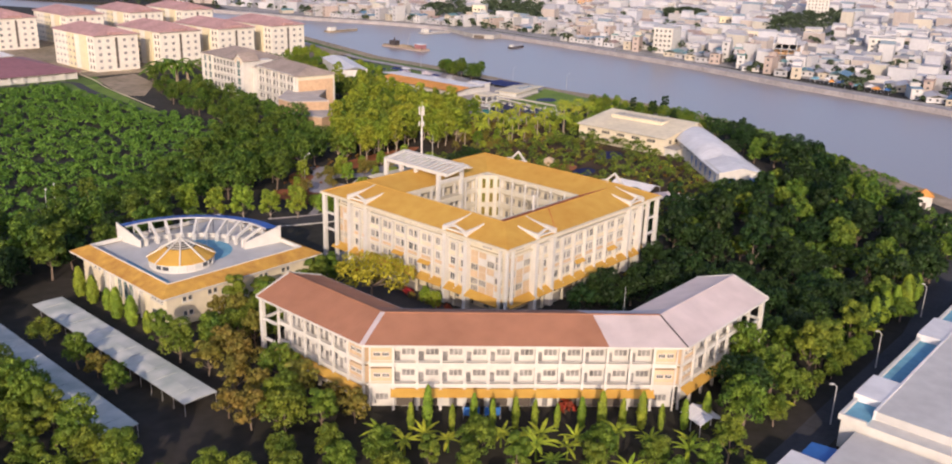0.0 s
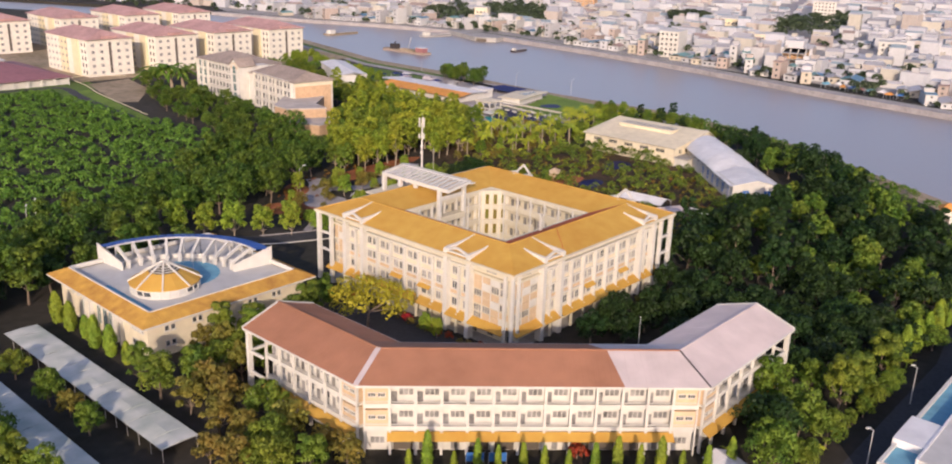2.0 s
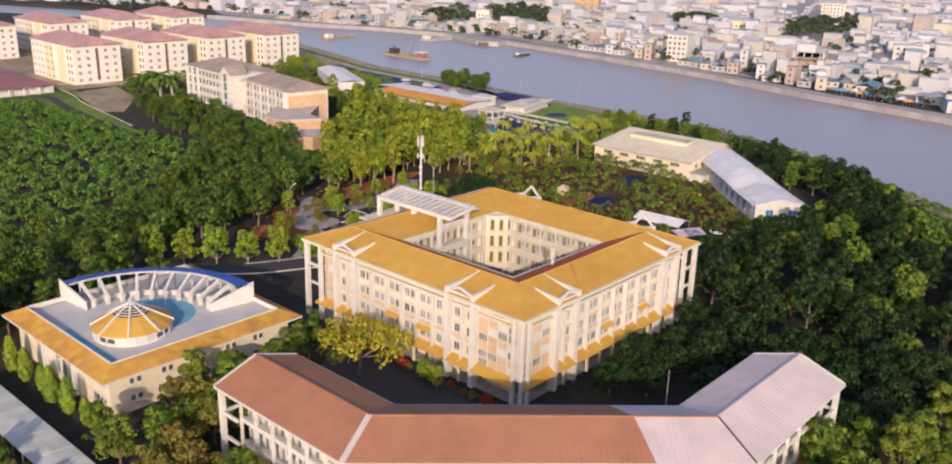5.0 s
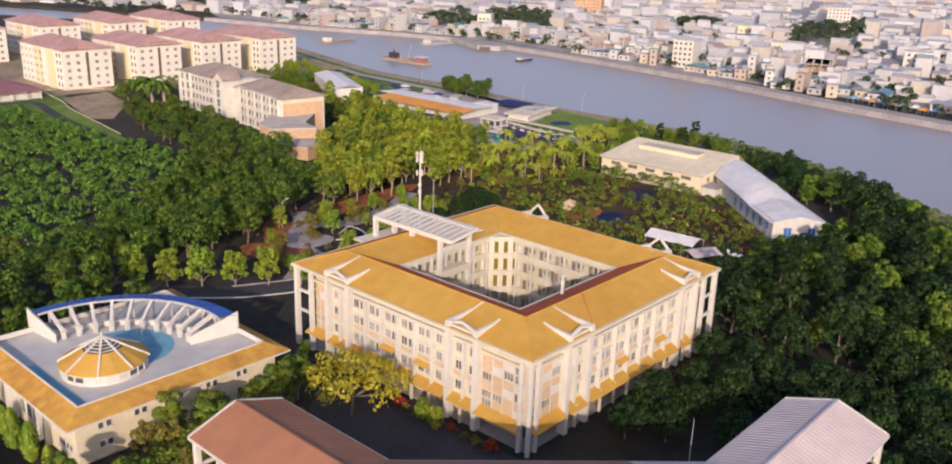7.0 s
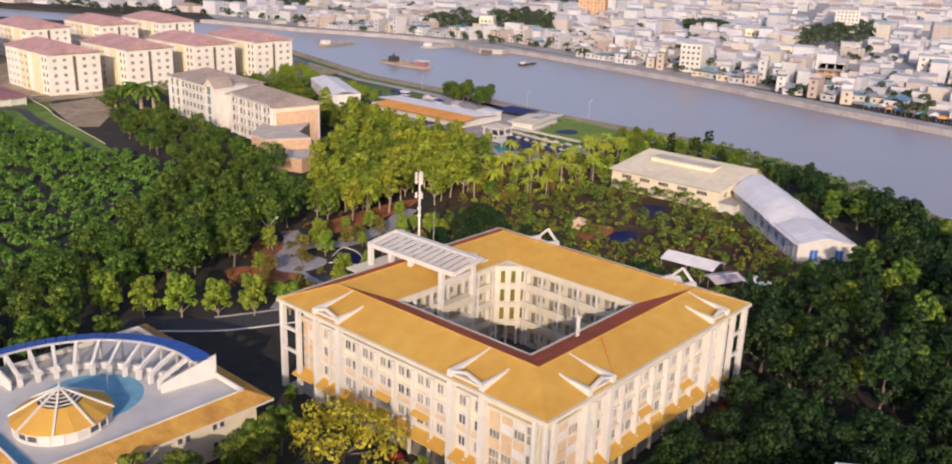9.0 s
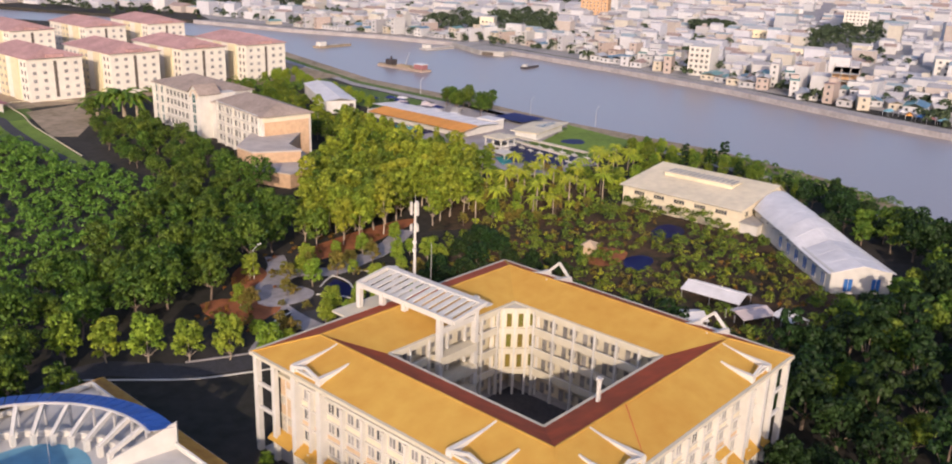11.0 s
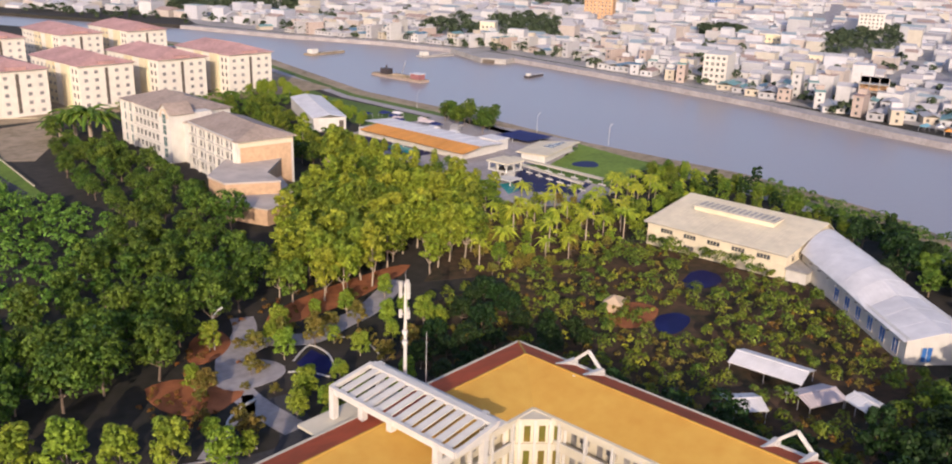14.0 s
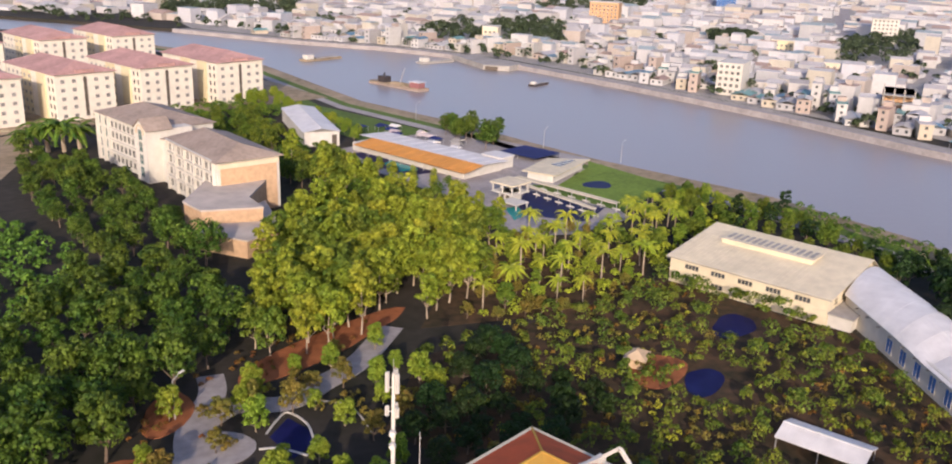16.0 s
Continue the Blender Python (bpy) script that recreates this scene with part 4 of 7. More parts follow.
def hotel():
    top = thing("hotel", "white four-storey hotel with grey-brown hipped tile roofs", "hotel")
    ang = math.degrees(math.atan2(255.4 - 218.2, 116.7 - 110.8)) - 180
    win = window_kind(2.0, 2.3, 2, M["white"], M["glass"])
    big = window_kind(3.2, 3.0, 3, M["white"], M["teal_glass"])
    arch = window_kind(2.6, 3.4, 2, M["white"], M["teal_glass"], False, 0.5)
    # wing along the grove
    ma = pose(121.3, 310, 0, 0, 0, -94.0)
    part("wall", box_in(ma, 0, 40, 0, 24, 0, 17), M["white"], top)
    hip_roof(top, ma, 0, 40, 0, 24, 17, 4.0, M["grey_roof"], 1.0)
    windows_row(top, win, ma, 11, 34, 7, (1.5, 5.6, 9.7, 13.4))
    windows_row(top, big, ma, 0.8, 10.4, 2, (1.0, 5.0, 9.1, 13.2))
    for k in range(1, 5):
        part("balcony_band", block_on(ma, 10.6, 34, 0, 1.0, 0.8 + 4.05 * k, 1.0 + 4.05 * k), M["white"], top)
    for s in (0.4, 5.5, 10.6, 34.2):
        part("pilaster", block_on(ma, s - 0.3, s + 0.3, 0, 1.0, 0, 17), M["white"], top)
    # gabled stair tower
    part("tower", box_in(ma, 36.0, 44.5, -2.2, 14, 0, 17.6), M["white"], top)
    ap = [ma @ Vector(p) for p in ((35.7, -2.3, 17.6), (44.8, -2.3, 17.6), (40.2, -2.3, 20.8))]
    part("tower_gable", Mesh().solid(ap, [p + ma.to_3x3() @ Vector((0, 9.0, 0)) for p in ap]), M["white"], top)
    for a, b in ((35.2, 40.25), (45.3, 40.25)):
        q = [ma @ Vector(p) for p in ((a, -2.7, 17.4), (b, -2.7, 20.95), (b, 7.0, 20.95), (a, 7.0, 17.4))]
        part("tower_roof", Mesh().solid(q, [p + Vector((0, 0, 0.2)) for p in q]), M["grey_roof"], top)
    for z in (1.6, 5.8, 10.0, 14.0):
        set_window(arch, top, at(ma, 40.2, 2.22, z))
    part("tower_arch", join(*[Mesh().beam(at(ma, 40.2 + 2.7 * math.cos(a), 2.35, 16.0 + 3 * math.sin(a)).translation, at(ma, 40.2 + 2.7 * math.cos(b), 2.35, 16.0 + 3 * math.sin(b)).translation, 0.3, 0.4) for a, b in zip([math.pi * i / 8 for i in range(8)], [math.pi * (i + 1) / 8 for i in range(8)])]), M["pink_panel"], top, "terracotta arch moulding")
    part("link_wall", box_in(ma, 44.5, 54, 3, 20, 0, 14.4), M["white"], top)
    part("link_roof", box_in(ma, 44.5, 54, 2.4, 20.5, 14.4, 14.8), M["hotel_deck"], top)
    # wing towards the river
    mb = pose(118.6, 257.5, 0, 0, 0, -98.5)
    part("wall", box_in(mb, 0, 38, 0, 20, 0, 16.2), M["white"], top)
    hip_roof(top, mb, 0, 38, 0, 20, 16.2, 3.6, M["grey_roof"], 1.1, 7.0)
    windows_row(top, win, mb, 1, 36, 10, (1.5, 5.4, 9.3, 13.0))
    for k in range(1, 5):
        part("balcony_band", block_on(mb, 1, 36, 0, 1.0, 0.8 + 3.9 * k, 1.0 + 3.9 * k), M["white"], top)
    for k in range(6):
        part("pilaster", block_on(mb, 0.8 + 7.1 * k, 1.3 + 7.1 * k, 0, 0.9, 0, 16), M["white"], top)
    part("end_wall", box_in(mb, 38, 38.3, 1, 19, 0, 14.2), M["tan"], top, "tan brick end wall")
    part("end_band", box_in(mb, 38, 38.5, 0.4, 19.6, 14.2, 15.6), M["warm"], top)
    # lower hall wings with flat grey roofs
    low = [(97.3, 212.8), (96.4, 202.1), (110.8, 193.9), (113.6, 205.0), (131.9, 220.6), (119.6, 233.1)]
    part("lower_wing", Mesh().prism([(x * 0.97 + 3.3, y * 0.97 + 6.3) for x, y in low], 0, 8.7), M["tan"], top)
    part("lower_roof", Mesh().prism(low, 8.7, 9.2), M["hotel_deck"], top)
    low2 = [(92.5, 198), (98, 183), (111, 186), (123, 211), (112, 206)]
    part("lower_wing", Mesh().prism([(x * 0.95 + 5, y * 0.95 + 9.6) for x, y in low2], 0, 4.7), M["tan"], top)
    part("lower_roof", Mesh().prism(low2, 4.7, 5.1), M["hotel_deck"], top)


def apartment(x, y, first=None):
    top = thing("apartment_block", "cream and yellow five-storey apartment block with red hipped roof paled for haze", "apartment block", pose(x, y, 0), "apartment blocks")
    I = Matrix.Identity(4)
    W, D, Z = 26, 50, 19.6
    part("wall", Mesh().box(0, W, 0, D, 0, Z), M["apt_wall"], top)
    part("cornice", Mesh().box(-0.5, W + 0.5, -0.5, D + 0.5, Z, Z + 0.5), M["white"], top)
    hip_roof(top, I, 0, W, 0, D, Z + 0.5, 4.2, M["apt_roof"], 1.2, 9)
    part("roof_dormer", Mesh().box(9, 17, -0.8, 8, Z + 0.5, Z + 2.2), M["apt_roof"], top)
    for k in (0, 1):
        part("yellow_bay", Mesh().box(-0.7, 0, 9 + 15 * k, 16.5 + 15 * k, 0, Z), M["apt_yellow"], top, "yellow painted bay")
    pane = Mesh().box(-0.85, 0.85, -0.06, 0.02, 0, 1.5).data("window", M["pale_glass"])
    dark_pane = Mesh().box(-0.6, 0.6, -0.06, 0.02, 0, 2.0).data("window", M["glass"])
    f = pose(0, D, 0, 0, 0, -90)
    for k in range(5):
        z = 1.5 + 3.7 * k
        for q in range(5):
            place("window", pane, top, pose(3.2 + 4.9 * q, 0, z))
        for q in range(6):
            place("window", pane, top, at(f, 3 + 4.6 * q, 0.71 if q > 3 else 0.0, z))
        for q in range(2):
            place("window", dark_pane, top, at(f, 44 + 3.5 * q, 0.0, z))
    # dark strip on the flat wall paints the shade of a stair slot
    part("stair_shade_strip", Mesh().box(12.3, 13.7, -0.12, 0.0, 2, Z - 1), M["shadow_in"], top)
    return top


def terrace_building():
    top = thing("terrace_building", "low white building with flat grey roof terraces and sunken teal-shaded decks", "building")
    part("wall", Mesh().box(3.4, 90, -111.6, -69.9, 0, 5.4), M["white"], top)
    part("roof_slab", Mesh().box(6.5, 90, -112, -74.3, 5.4, 6.9), M["deck"], top)
    part("roof_rim", Mesh().box(6.3, 90, -74.3, -73.9, 5.4, 7.05), M["white_roof"], top)
    for x0, x1 in ((10.5, 20.0), (44.7, 56.0)):
        part("roof_slab", Mesh().box(x0, x1, -73.88, -69.2, 5.4, 6.9), M["white_roof"], top)
    # sunken decks coloured teal for the shade lying in them
    for x0, x1 in ((3.4, 10.45), (20.05, 44.65), (56.05, 90)):
        part("roof_pit_shade", Mesh().box(x0, x1, -73.88, -70.0, 5.4, 5.6), M["teal_shadow_and_tent"], top, "sunken roof deck with its shade painted in teal")
        part("roof_parapet", Mesh().box(x0, x1, -70.0, -69.5, 5.4, 6.2), M["white"], top)
    part("roof_parapet", Mesh().box(2.9, 3.4, -74.0, -69.5, 5.2, 6.2), M["white"], top)
    part("wall", Mesh().box(-30, 2.6, -111, -73, 0, 3.4), M["white"], top)
    part("roof_slab", Mesh().box(-30, 2.8, -112, -72.6, 3.4, 4.0), M["deck"], top)
    part("roof_slab", Mesh().box(-22, -9.7, -72.5, -67.2, 3.3, 3.9), M["white_roof"], top)
    part("wall", Mesh().box(-21.6, -10.1, -72.5, -67.6, 0, 3.3), M["white"], top)
    part("awning", Mesh().solid([(-9.0, -72.3, 2.6), (-3.2, -72.3, 2.6), (-3.2, -68.0, 2.6), (-9.0, -68.0, 2.6)], [(-9.0, -72.3, 3.2), (-3.2, -72.3, 3.2), (-3.2, -68.0, 2.75), (-9.0, -68.0, 2.75)]), M["blue"], top, "deep blue canvas canopy")
    for x in (-8.8, -3.4):
        part("awning_post", Mesh().tube((x, -68.2, 0), (x, -68.2, 2.65), 0.06, 0.06, 6), M["steel"], top)
    win = window_kind(2.0, 1.5, 2, M["white"], M["teal_glass"])
    windows_row(top, win, pose(0, -69.9, 0, 0, 0, 180), -60, -6, 12, (2.0,))


def red_hall():
    top = thing("market_hall", "low hall with wide maroon sheet roof", "hall")
    I = Matrix.Identity(4)
    part("wall", Mesh().box(0, 80, 368, 438, 0, 3.6), M["white"], top)
    hip_roof(top, I, 0, 80, 368, 438, 3.8, 5, M["maroon_roof"], 2.0, 20)
    for k in range(12):
        part("post", Mesh().box(2 + 7 * k, 2.4 + 7 * k, 365.6, 366, 0, 3.8), M["white"], top)
    shed = thing("shed", "long shed with white sheet roof behind the hall", "shed")
    part("wall", Mesh().box(0, 78, 445, 470, 0, 4), M["white"], shed)
    hip_roof(shed, I, 0, 78, 445, 470, 4, 2, M["white_roof"], 1.0, 4)


def covered_walk(x0, x1, y0, y1, label):
    """A flat pale awning on rows of slim posts."""
    top = thing("covered_walk", label, "awning", group="covered walks")
    n = 16
    for k in range(n):
        a, b = y0 + (y1 - y0) * k / n, y0 + (y1 - y0) * (k + 1) / n
        xm = (x0 + x1) / 2
        zz = 2.55 + 0.12 * math.sin(2.1 * k)
        s = Mesh().solid([(x0, a, 2.4), (xm, a, zz + 0.0), (x1, a, 2.4), (x1, b, 2.4), (xm, b, zz + 0.0), (x0, b, 2.4)],
                         [(x0, a, 2.46), (xm, a, zz + 0.06), (x1, a, 2.46), (x1, b, 2.46), (xm, b, zz + 0.06), (x0, b, 2.46)])
        part("awning_sheet", s, M["awning_sheet"], top)
        for x in (x0 + 0.2, x1 - 0.2):
            part("post", Mesh().tube((x, a + 0.1, 0), (x, a + 0.1, 2.45), 0.05, 0.05, 6), M["steel"], top)
        part("rafter", Mesh().beam((x0, a + 0.1, 2.36), (x1, a + 0.1, 2.36), 0.08, 0.1), M["steel"], top)


def canopy(x0, x1, y0, y1, z, mat, label, turn=0.0, rise=0.9):
    xm, ym = (x0 + x1) / 2, (y0 + y1) / 2
    top = thing("garden_canopy", label, "canopy", pose(xm, ym, 0, 0, 0, turn), "garden canopies")
    a, b = (x1 - x0) / 2, (y1 - y0) / 2
    hip_roof(top, Matrix.Identity(4), -a, a, -b, b, z, rise, mat, 0.3, gable=True, ribs=0.8)
    for x in (-a, a):
        for y in (-b, 0, b):
            part("post", Mesh().tube((x, y, 0), (x, y, z), 0.08, 0.08, 6), M["steel"], top)


def hut(x, y, turn, mat, label, s=1.0):
    top = thing("garden_hut", label, "hut", pose(x, y, 0, 0, 0, turn))
    part("wall", Mesh().box(-2 * s, 2 * s, -1.6 * s, 1.6 * s, 0, 2.2), M["pink_panel"], top)
    hip_roof(top, Matrix.Identity(4), -2 * s, 2 * s, -1.6 * s, 1.6 * s, 2.2, 1.3, mat, 0.7)
    part("door", Mesh().box(-0.4, 0.4, -1.6 * s - 0.05, -1.6 * s, 0, 1.9), M["shadow_in"], top)


sports_hall()
curved_hall()
hotel()
first_block = apartment(98, 382)
for i, (x, y) in enumerate(((137, 380), (175, 379), (213, 377), (92, 502), (138, 503), (184, 505), (226, 506))):
    copy_thing(first_block, pose(x, y, 0))
terrace_building()
red_hall()
covered_walk(-67.4, -61.0, 14.4, 74, "long pale awning roof over a campus walk")
covered_walk(-82.5, -75.8, 14.0, 70, "long pale awning roof over a campus walk")
canopy(109.5, 117, 32, 46, 2.3, M["white_roof"], "pale sheet canopy among the orchard trees", 4, 1.2)
canopy(104, 112.5, 25, 31, 2.0, M["pink_roof"], "low grey sheet canopy in the orchard", -24)
canopy(109.5, 114.5, 17.5, 23, 2.0, M["white_roof"], "small white sheet canopy in the orchard", -24)
canopy(92, 98, 33, 39, 2.6, M["white_roof"], "small white sheet canopy in the orchard", -40)
canopy(-10.2, -5.6, -53, -48.4, 2.4, M["white_roof"], "small white sheet canopy beside the block", -20)
hut(119, 79.5, 20, M["pink_panel"], "small garden hut with reddish thatched roof")

# ---- riverside baths and sheds ----
def bathing_place():
    top = thing("bath_house", "long bath house with orange and grey sheet roofs", "bath house")
    m = Matrix.Identity(4)
    part("wall", Mesh().box(200, 220, 202, 262, 0, 3.2), M["white"], top)
    lo = [(197, 199, 3.1), (197, 258, 3.1), (207, 258, 4.4), (207, 199, 4.4)]
    part("roof_slope", Mesh().solid([Vector(p) for p in lo], [Vector(p) + Vector((0, 0, 0.15)) for p in lo]), M["orange_roof"], top, "orange sheet roof")
    lo = [(207, 200, 4.4), (207, 266, 4.4), (222, 266, 3.6), (222, 200, 3.6)]
    part("roof_slope", Mesh().solid([Vector(p) for p in lo], [Vector(p) + Vector((0, 0, 0.15)) for p in lo]), M["white_roof"], top, "pale grey sheet roof")
    for k in range(10):
        part("roof_rib", Mesh().beam((197, 202 + 6 * k, 3.3), (207, 202 + 6 * k, 4.6), 0.12, 0.1), M["orange_roof"], top)
        part("roof_rib", Mesh().beam((207, 203 + 6.4 * k, 4.6), (222, 203 + 6.4 * k, 3.8), 0.12, 0.1), M["white_roof"], top)
        part("post", Mesh().tube((197.6, 202 + 6 * k, 0), (197.6, 202 + 6 * k, 3.1), 0.12, 0.12, 6), M["white"], top)
    part("gate_block", Mesh().box(221, 228, 203, 212, 0, 4.2), M["white"], top)
    part("gate_roof", Mesh().box(220.5, 228.5, 202.5, 212.5, 4.2, 4.5), M["white_roof"], top)
    pv = thing("pool_pavilion", "white pool pavilion with open arches and flat roof", "pavilion")
    part("wall", Mesh().box(190.4, 195.6, 172.4, 177.6, 0, 3.0), M["white"], pv)
    part("floor_slab", Mesh().box(188.6, 197.4, 170.6, 179.4, 2.6, 3.0), M["white"], pv)
    part("roof_slab", Mesh().box(188.2, 197.8, 170.2, 179.8, 5.6, 6.1), M["cream_roof"], pv)
    part("lower_slab", Mesh().box(183.4, 189.6, 164.4, 171.4, 1.8, 2.1), M["white"], pv)
    for x in (189, 193, 197):
        for y in (171, 175, 179):
            part("post", Mesh().box(x - 0.2, x + 0.2, y - 0.2, y + 0.2, 3.0, 5.6), M["white"], pv)
    for x, y in ((183.8, 164.8), (189.2, 164.8), (183.8, 171), (189.2, 171)):
        part("post", Mesh().box(x - 0.15, x + 0.15, y - 0.15, y + 0.15, 0, 1.8), M["white"], pv)
    # dark panels on the wall paint the shade within the arches
    for k in range(2):
        part("arch_shade_panel", Mesh().box(190.34, 190.4, 173.2 + 2.2 * k, 174.6 + 2.2 * k, 0.2, 2.2), M["shadow_in"], pv)
    nt = thing("shade_net", "navy blue shade net stretched on low posts", "shade net")
    part("net", Mesh().box(239, 255, 201, 219, 1.6, 1.66), M["navy"], nt)
    for x in (239.2, 247, 254.8):
        for y in (201.2, 210, 218.8):
            part("post", Mesh().tube((x, y, 0), (x, y, 1.6), 0.08, 0.08, 6), M["steel"], nt)
    for a, b, w in (((208.7, 185, 3.0), (207.2, 143, 3.0), 2.6), ((203.1, 181, 3.0), (196.6, 144, 3.0), 2.0)):
        br = thing("covered_footway", "pale covered footway on posts beside the pools", "footway", group="covered footways")
        part("roof_slab", Mesh().beam(a, b, w, 0.25), M["cream_roof"], br)
        for k in range(8):
            p = Vector(a).lerp(Vector(b), k / 7)
            part("post", Mesh().tube((p.x, p.y, 0), p, 0.12, 0.12, 6), M["steel"], br)
            part("rail_panel", Mesh().beam((p.x, p.y + 1.5, 1.0), (p.x, p.y - 1.5, 1.0), 0.08, 0.5), M["white"], br)
    pl = thing("bar_terrace", "white roofed terrace between the pools", "terrace")
    part("roof_slab", Mesh().prism([(215.8, 188.9), (219.1, 176.2), (249.5, 183), (238, 194.8)], 2.9, 3.3), M["cream_roof"], pl)
    part("wall", Mesh().prism([(217.5, 187.5), (220, 178), (246, 184), (237, 193)], 0, 2.9), M["white"], pl)
    for k in range(5):
        part("roof_light", Mesh().box(231 + 2.6 * k, 232.5 + 2.6 * k, 183.2 + 0.5 * k, 187.5, 3.3, 3.38), M["glass"], pl)
    patch("pool_1", [(190, 224), (198, 223), (199, 239), (193, 237)], 0.16, M["pool"], "turquoise swimming pool", "pool")
    patch("pool_2", [(176, 159), (182.5, 159.6), (188, 167.6), (183.3, 169.1)], 0.18, M["pool"], "turquoise swimming pool", "pool")
    patch("pond_5", [(187, 218), (200, 216), (201, 257), (196, 257), (190, 240)], 0.10, M["pond"], "dark blue pond beside the bath house", "pond")
    patch("pond_6", [(182, 161), (191.7, 143.1), (208, 148), (206, 178), (192.2, 171.1)], 0.10, M["pond"], "dark blue pond between the footways", "pond")
    patch("pond_1", blob(230.5, 166.3, 5.6, 4.6, 0.4, 4), 0.12, M["pond"], "small garden pond", "pond")
    patch("lawn_1", [(209, 142), (250, 148), (258, 190), (250, 184), (219, 175), (210, 184)], 0.07, M["lawn"], "bright lawn round the pond", "lawn")
    patch("pavement_1", [(160, 140), (205, 136), (235, 180), (262, 192), (258, 268), (188, 266), (178, 180)], 0.04, M["pave"], "pale paving round the pools", "paving")
    lw = thing("long_shed", "long white shed with pale sheet roof", "shed")
    mm = pose(188.4, 277.5, 0, 0, 0, -27)
    part("wall", box_in(mm, 0, 14, 0, 54, 0, 5.8), M["white"], lw)
    hip_roof(lw, mm, 0, 14, 0, 54, 5.8, 1.3, M["white_roof"], 0.5, gable=True)
    part("doorway", box_in(mm, 11, 13, -0.06, 0, 0.2, 4.6), M["shadow_in"], lw)
    rng = random.Random(3)
    for k in range(14):
        x, y = 224 + rng.uniform(0, 14), 232 + 4.2 * k
        st = thing("market_stall", "small riverside stall with sheet roof", "stall", pose(x, y, 0, 0, 0, rng.uniform(-25, 25)), "riverside stalls")
        a, b = rng.uniform(1.6, 3.2), rng.uniform(1.4, 2.4)
        part("stall_roof", Mesh().solid([(-a, -b, 2.2), (a, -b, 2.2), (a, b, 2.2), (-a, b, 2.2)], [(-a * .2, -b, 3), (a * .2, -b, 3), (a * .2, b, 3), (-a * .2, b, 3)]), M[rng.choice(("white_roof", "concrete", "navy", "pink_roof"))], st)
        for sx in (-1, 1):
            for sy in (-1, 1):
                part("post", Mesh().tube((sx * a * .9, sy * b * .9, 0), (sx * a * .9, sy * b * .9, 2.2), 0.06, 0.06, 5), M["steel"], st)


bathing_place()

# ---- campus ground ----
def lane(name, line, wide, z, mat, label, category="road"):
    s, rail = Mesh(), []
    for i, p in enumerate(line):
        a, b = Vector(line[max(0, i - 1)]), Vector(line[min(len(line) - 1, i + 1)])
        d = (b - a).normalized()
        n = Vector((-d.y, d.x)) * wide / 2
        rail.append((Vector(p) - n, Vector(p) + n))
    for (a, b), (c, d) in zip(rail, rail[1:]):
        i = len(s.v)
        s.v += [(*a, z - 0.2), (*b, z - 0.2), (*d, z - 0.2), (*c, z - 0.2), (*a, z), (*b, z), (*d, z), (*c, z)]
        s.f += [(i + 4, i + 5, i + 6, i + 7), (i, i + 4, i + 7, i + 3), (i + 1, i + 2, i + 6, i + 5)]
    return setting(name, s, mat, label, category)


def smooth(line, n=6):
    out = []
    for i in range(len(line) - 1):
        p0, p1, p2, p3 = [Vector(line[max(0, min(len(line) - 1, i + k))]) for k in (-1, 0, 1, 2)]
        for k in range(n):
            u = k / n
            out.append(0.5 * (2 * p1 + (p2 - p0) * u + (2 * p0 - 5 * p1 + 4 * p2 - p3) * u * u + (3 * p1 - p0 - 3 * p2 + p3) * u ** 3))
    return out + [Vector(line[-1])]


ROAD = smooth([(-20, 100), (-10, 104.5), (-4, 104), (4, 95), (12, 90), (20, 86.5), (30, 83), (36, 88), (40, 100)])
lane("road_campus", ROAD, 6.0, 0.06, M["asphalt"], "dark asphalt campus road curving past the hall")
lane("kerb_1", smooth([(-13, 104), (-9, 102), (-3, 96.5), (4, 90), (10, 86.2), (20, 81.5), (28, 78.3), (36, 76)]), 0.35, 0.22, M["white"], "white painted kerb of the campus road", "kerb")
lane("kerb_2", smooth([(8, 96), (12, 94), (20, 90.4), (28, 88)]), 0.5, 0.2, M["pave"], "pale kerb of the campus road", "kerb")
lane("path_1", smooth([(36, 88), (36, 100), (38, 110), (43, 119), (52, 127), (56, 134)]), 5.0, 0.07, M["pave"], "pale flagged garden path", "path")
lane("path_2", smooth([(42, 118), (52, 121), (60, 115.5), (70, 117), (80, 119), (96, 127)]), 5.5, 0.08, M["pave"], "pale flagged garden path", "path")
lane("path_3", smooth([(20, 91), (27, 96), (33, 98), (37, 104)]), 2.2, 0.07, M["pave"], "narrow curved garden path", "path")
lane("kerb_3", smooth([(51, 109), (55, 111.5), (58, 112.4), (58, 107), (55, 101)]), 0.35, 0.25, M["white"], "curved white kerb of a garden bed", "kerb")
lane("kerb_4", smooth([(47.5, 106), (50, 104), (52, 99)]), 0.35, 0.25, M["white"], "curved white kerb of a garden bed", "kerb")
lane("kerb_5", smooth([(26, 93), (29, 98), (33, 100.5), (37, 101.5)]), 0.5, 0.3, M["white"], "curved white kerb of a garden bed", "kerb")
lane("kerb_6", smooth([(64, 113), (67, 108), (66.7, 103.8), (64, 97)]), 0.25, 0.2, M["white"], "curved white kerb of a garden bed", "kerb")
patch("bed_1", blob(43, 126.5, 8, 4, 0.75, 6), 0.10, M["earth"], "bare red earth under young trees", "planting bed")
patch("bed_2", blob(80, 130, 23, 5.2, 0.1, 7), 0.11, M["earth"], "bare red earth under young trees", "planting bed")
patch("bed_3", blob(120, 75, 8.5, 5, 0.2, 5), 0.11, M["earth"], "bare red earth of the orchard", "planting bed")
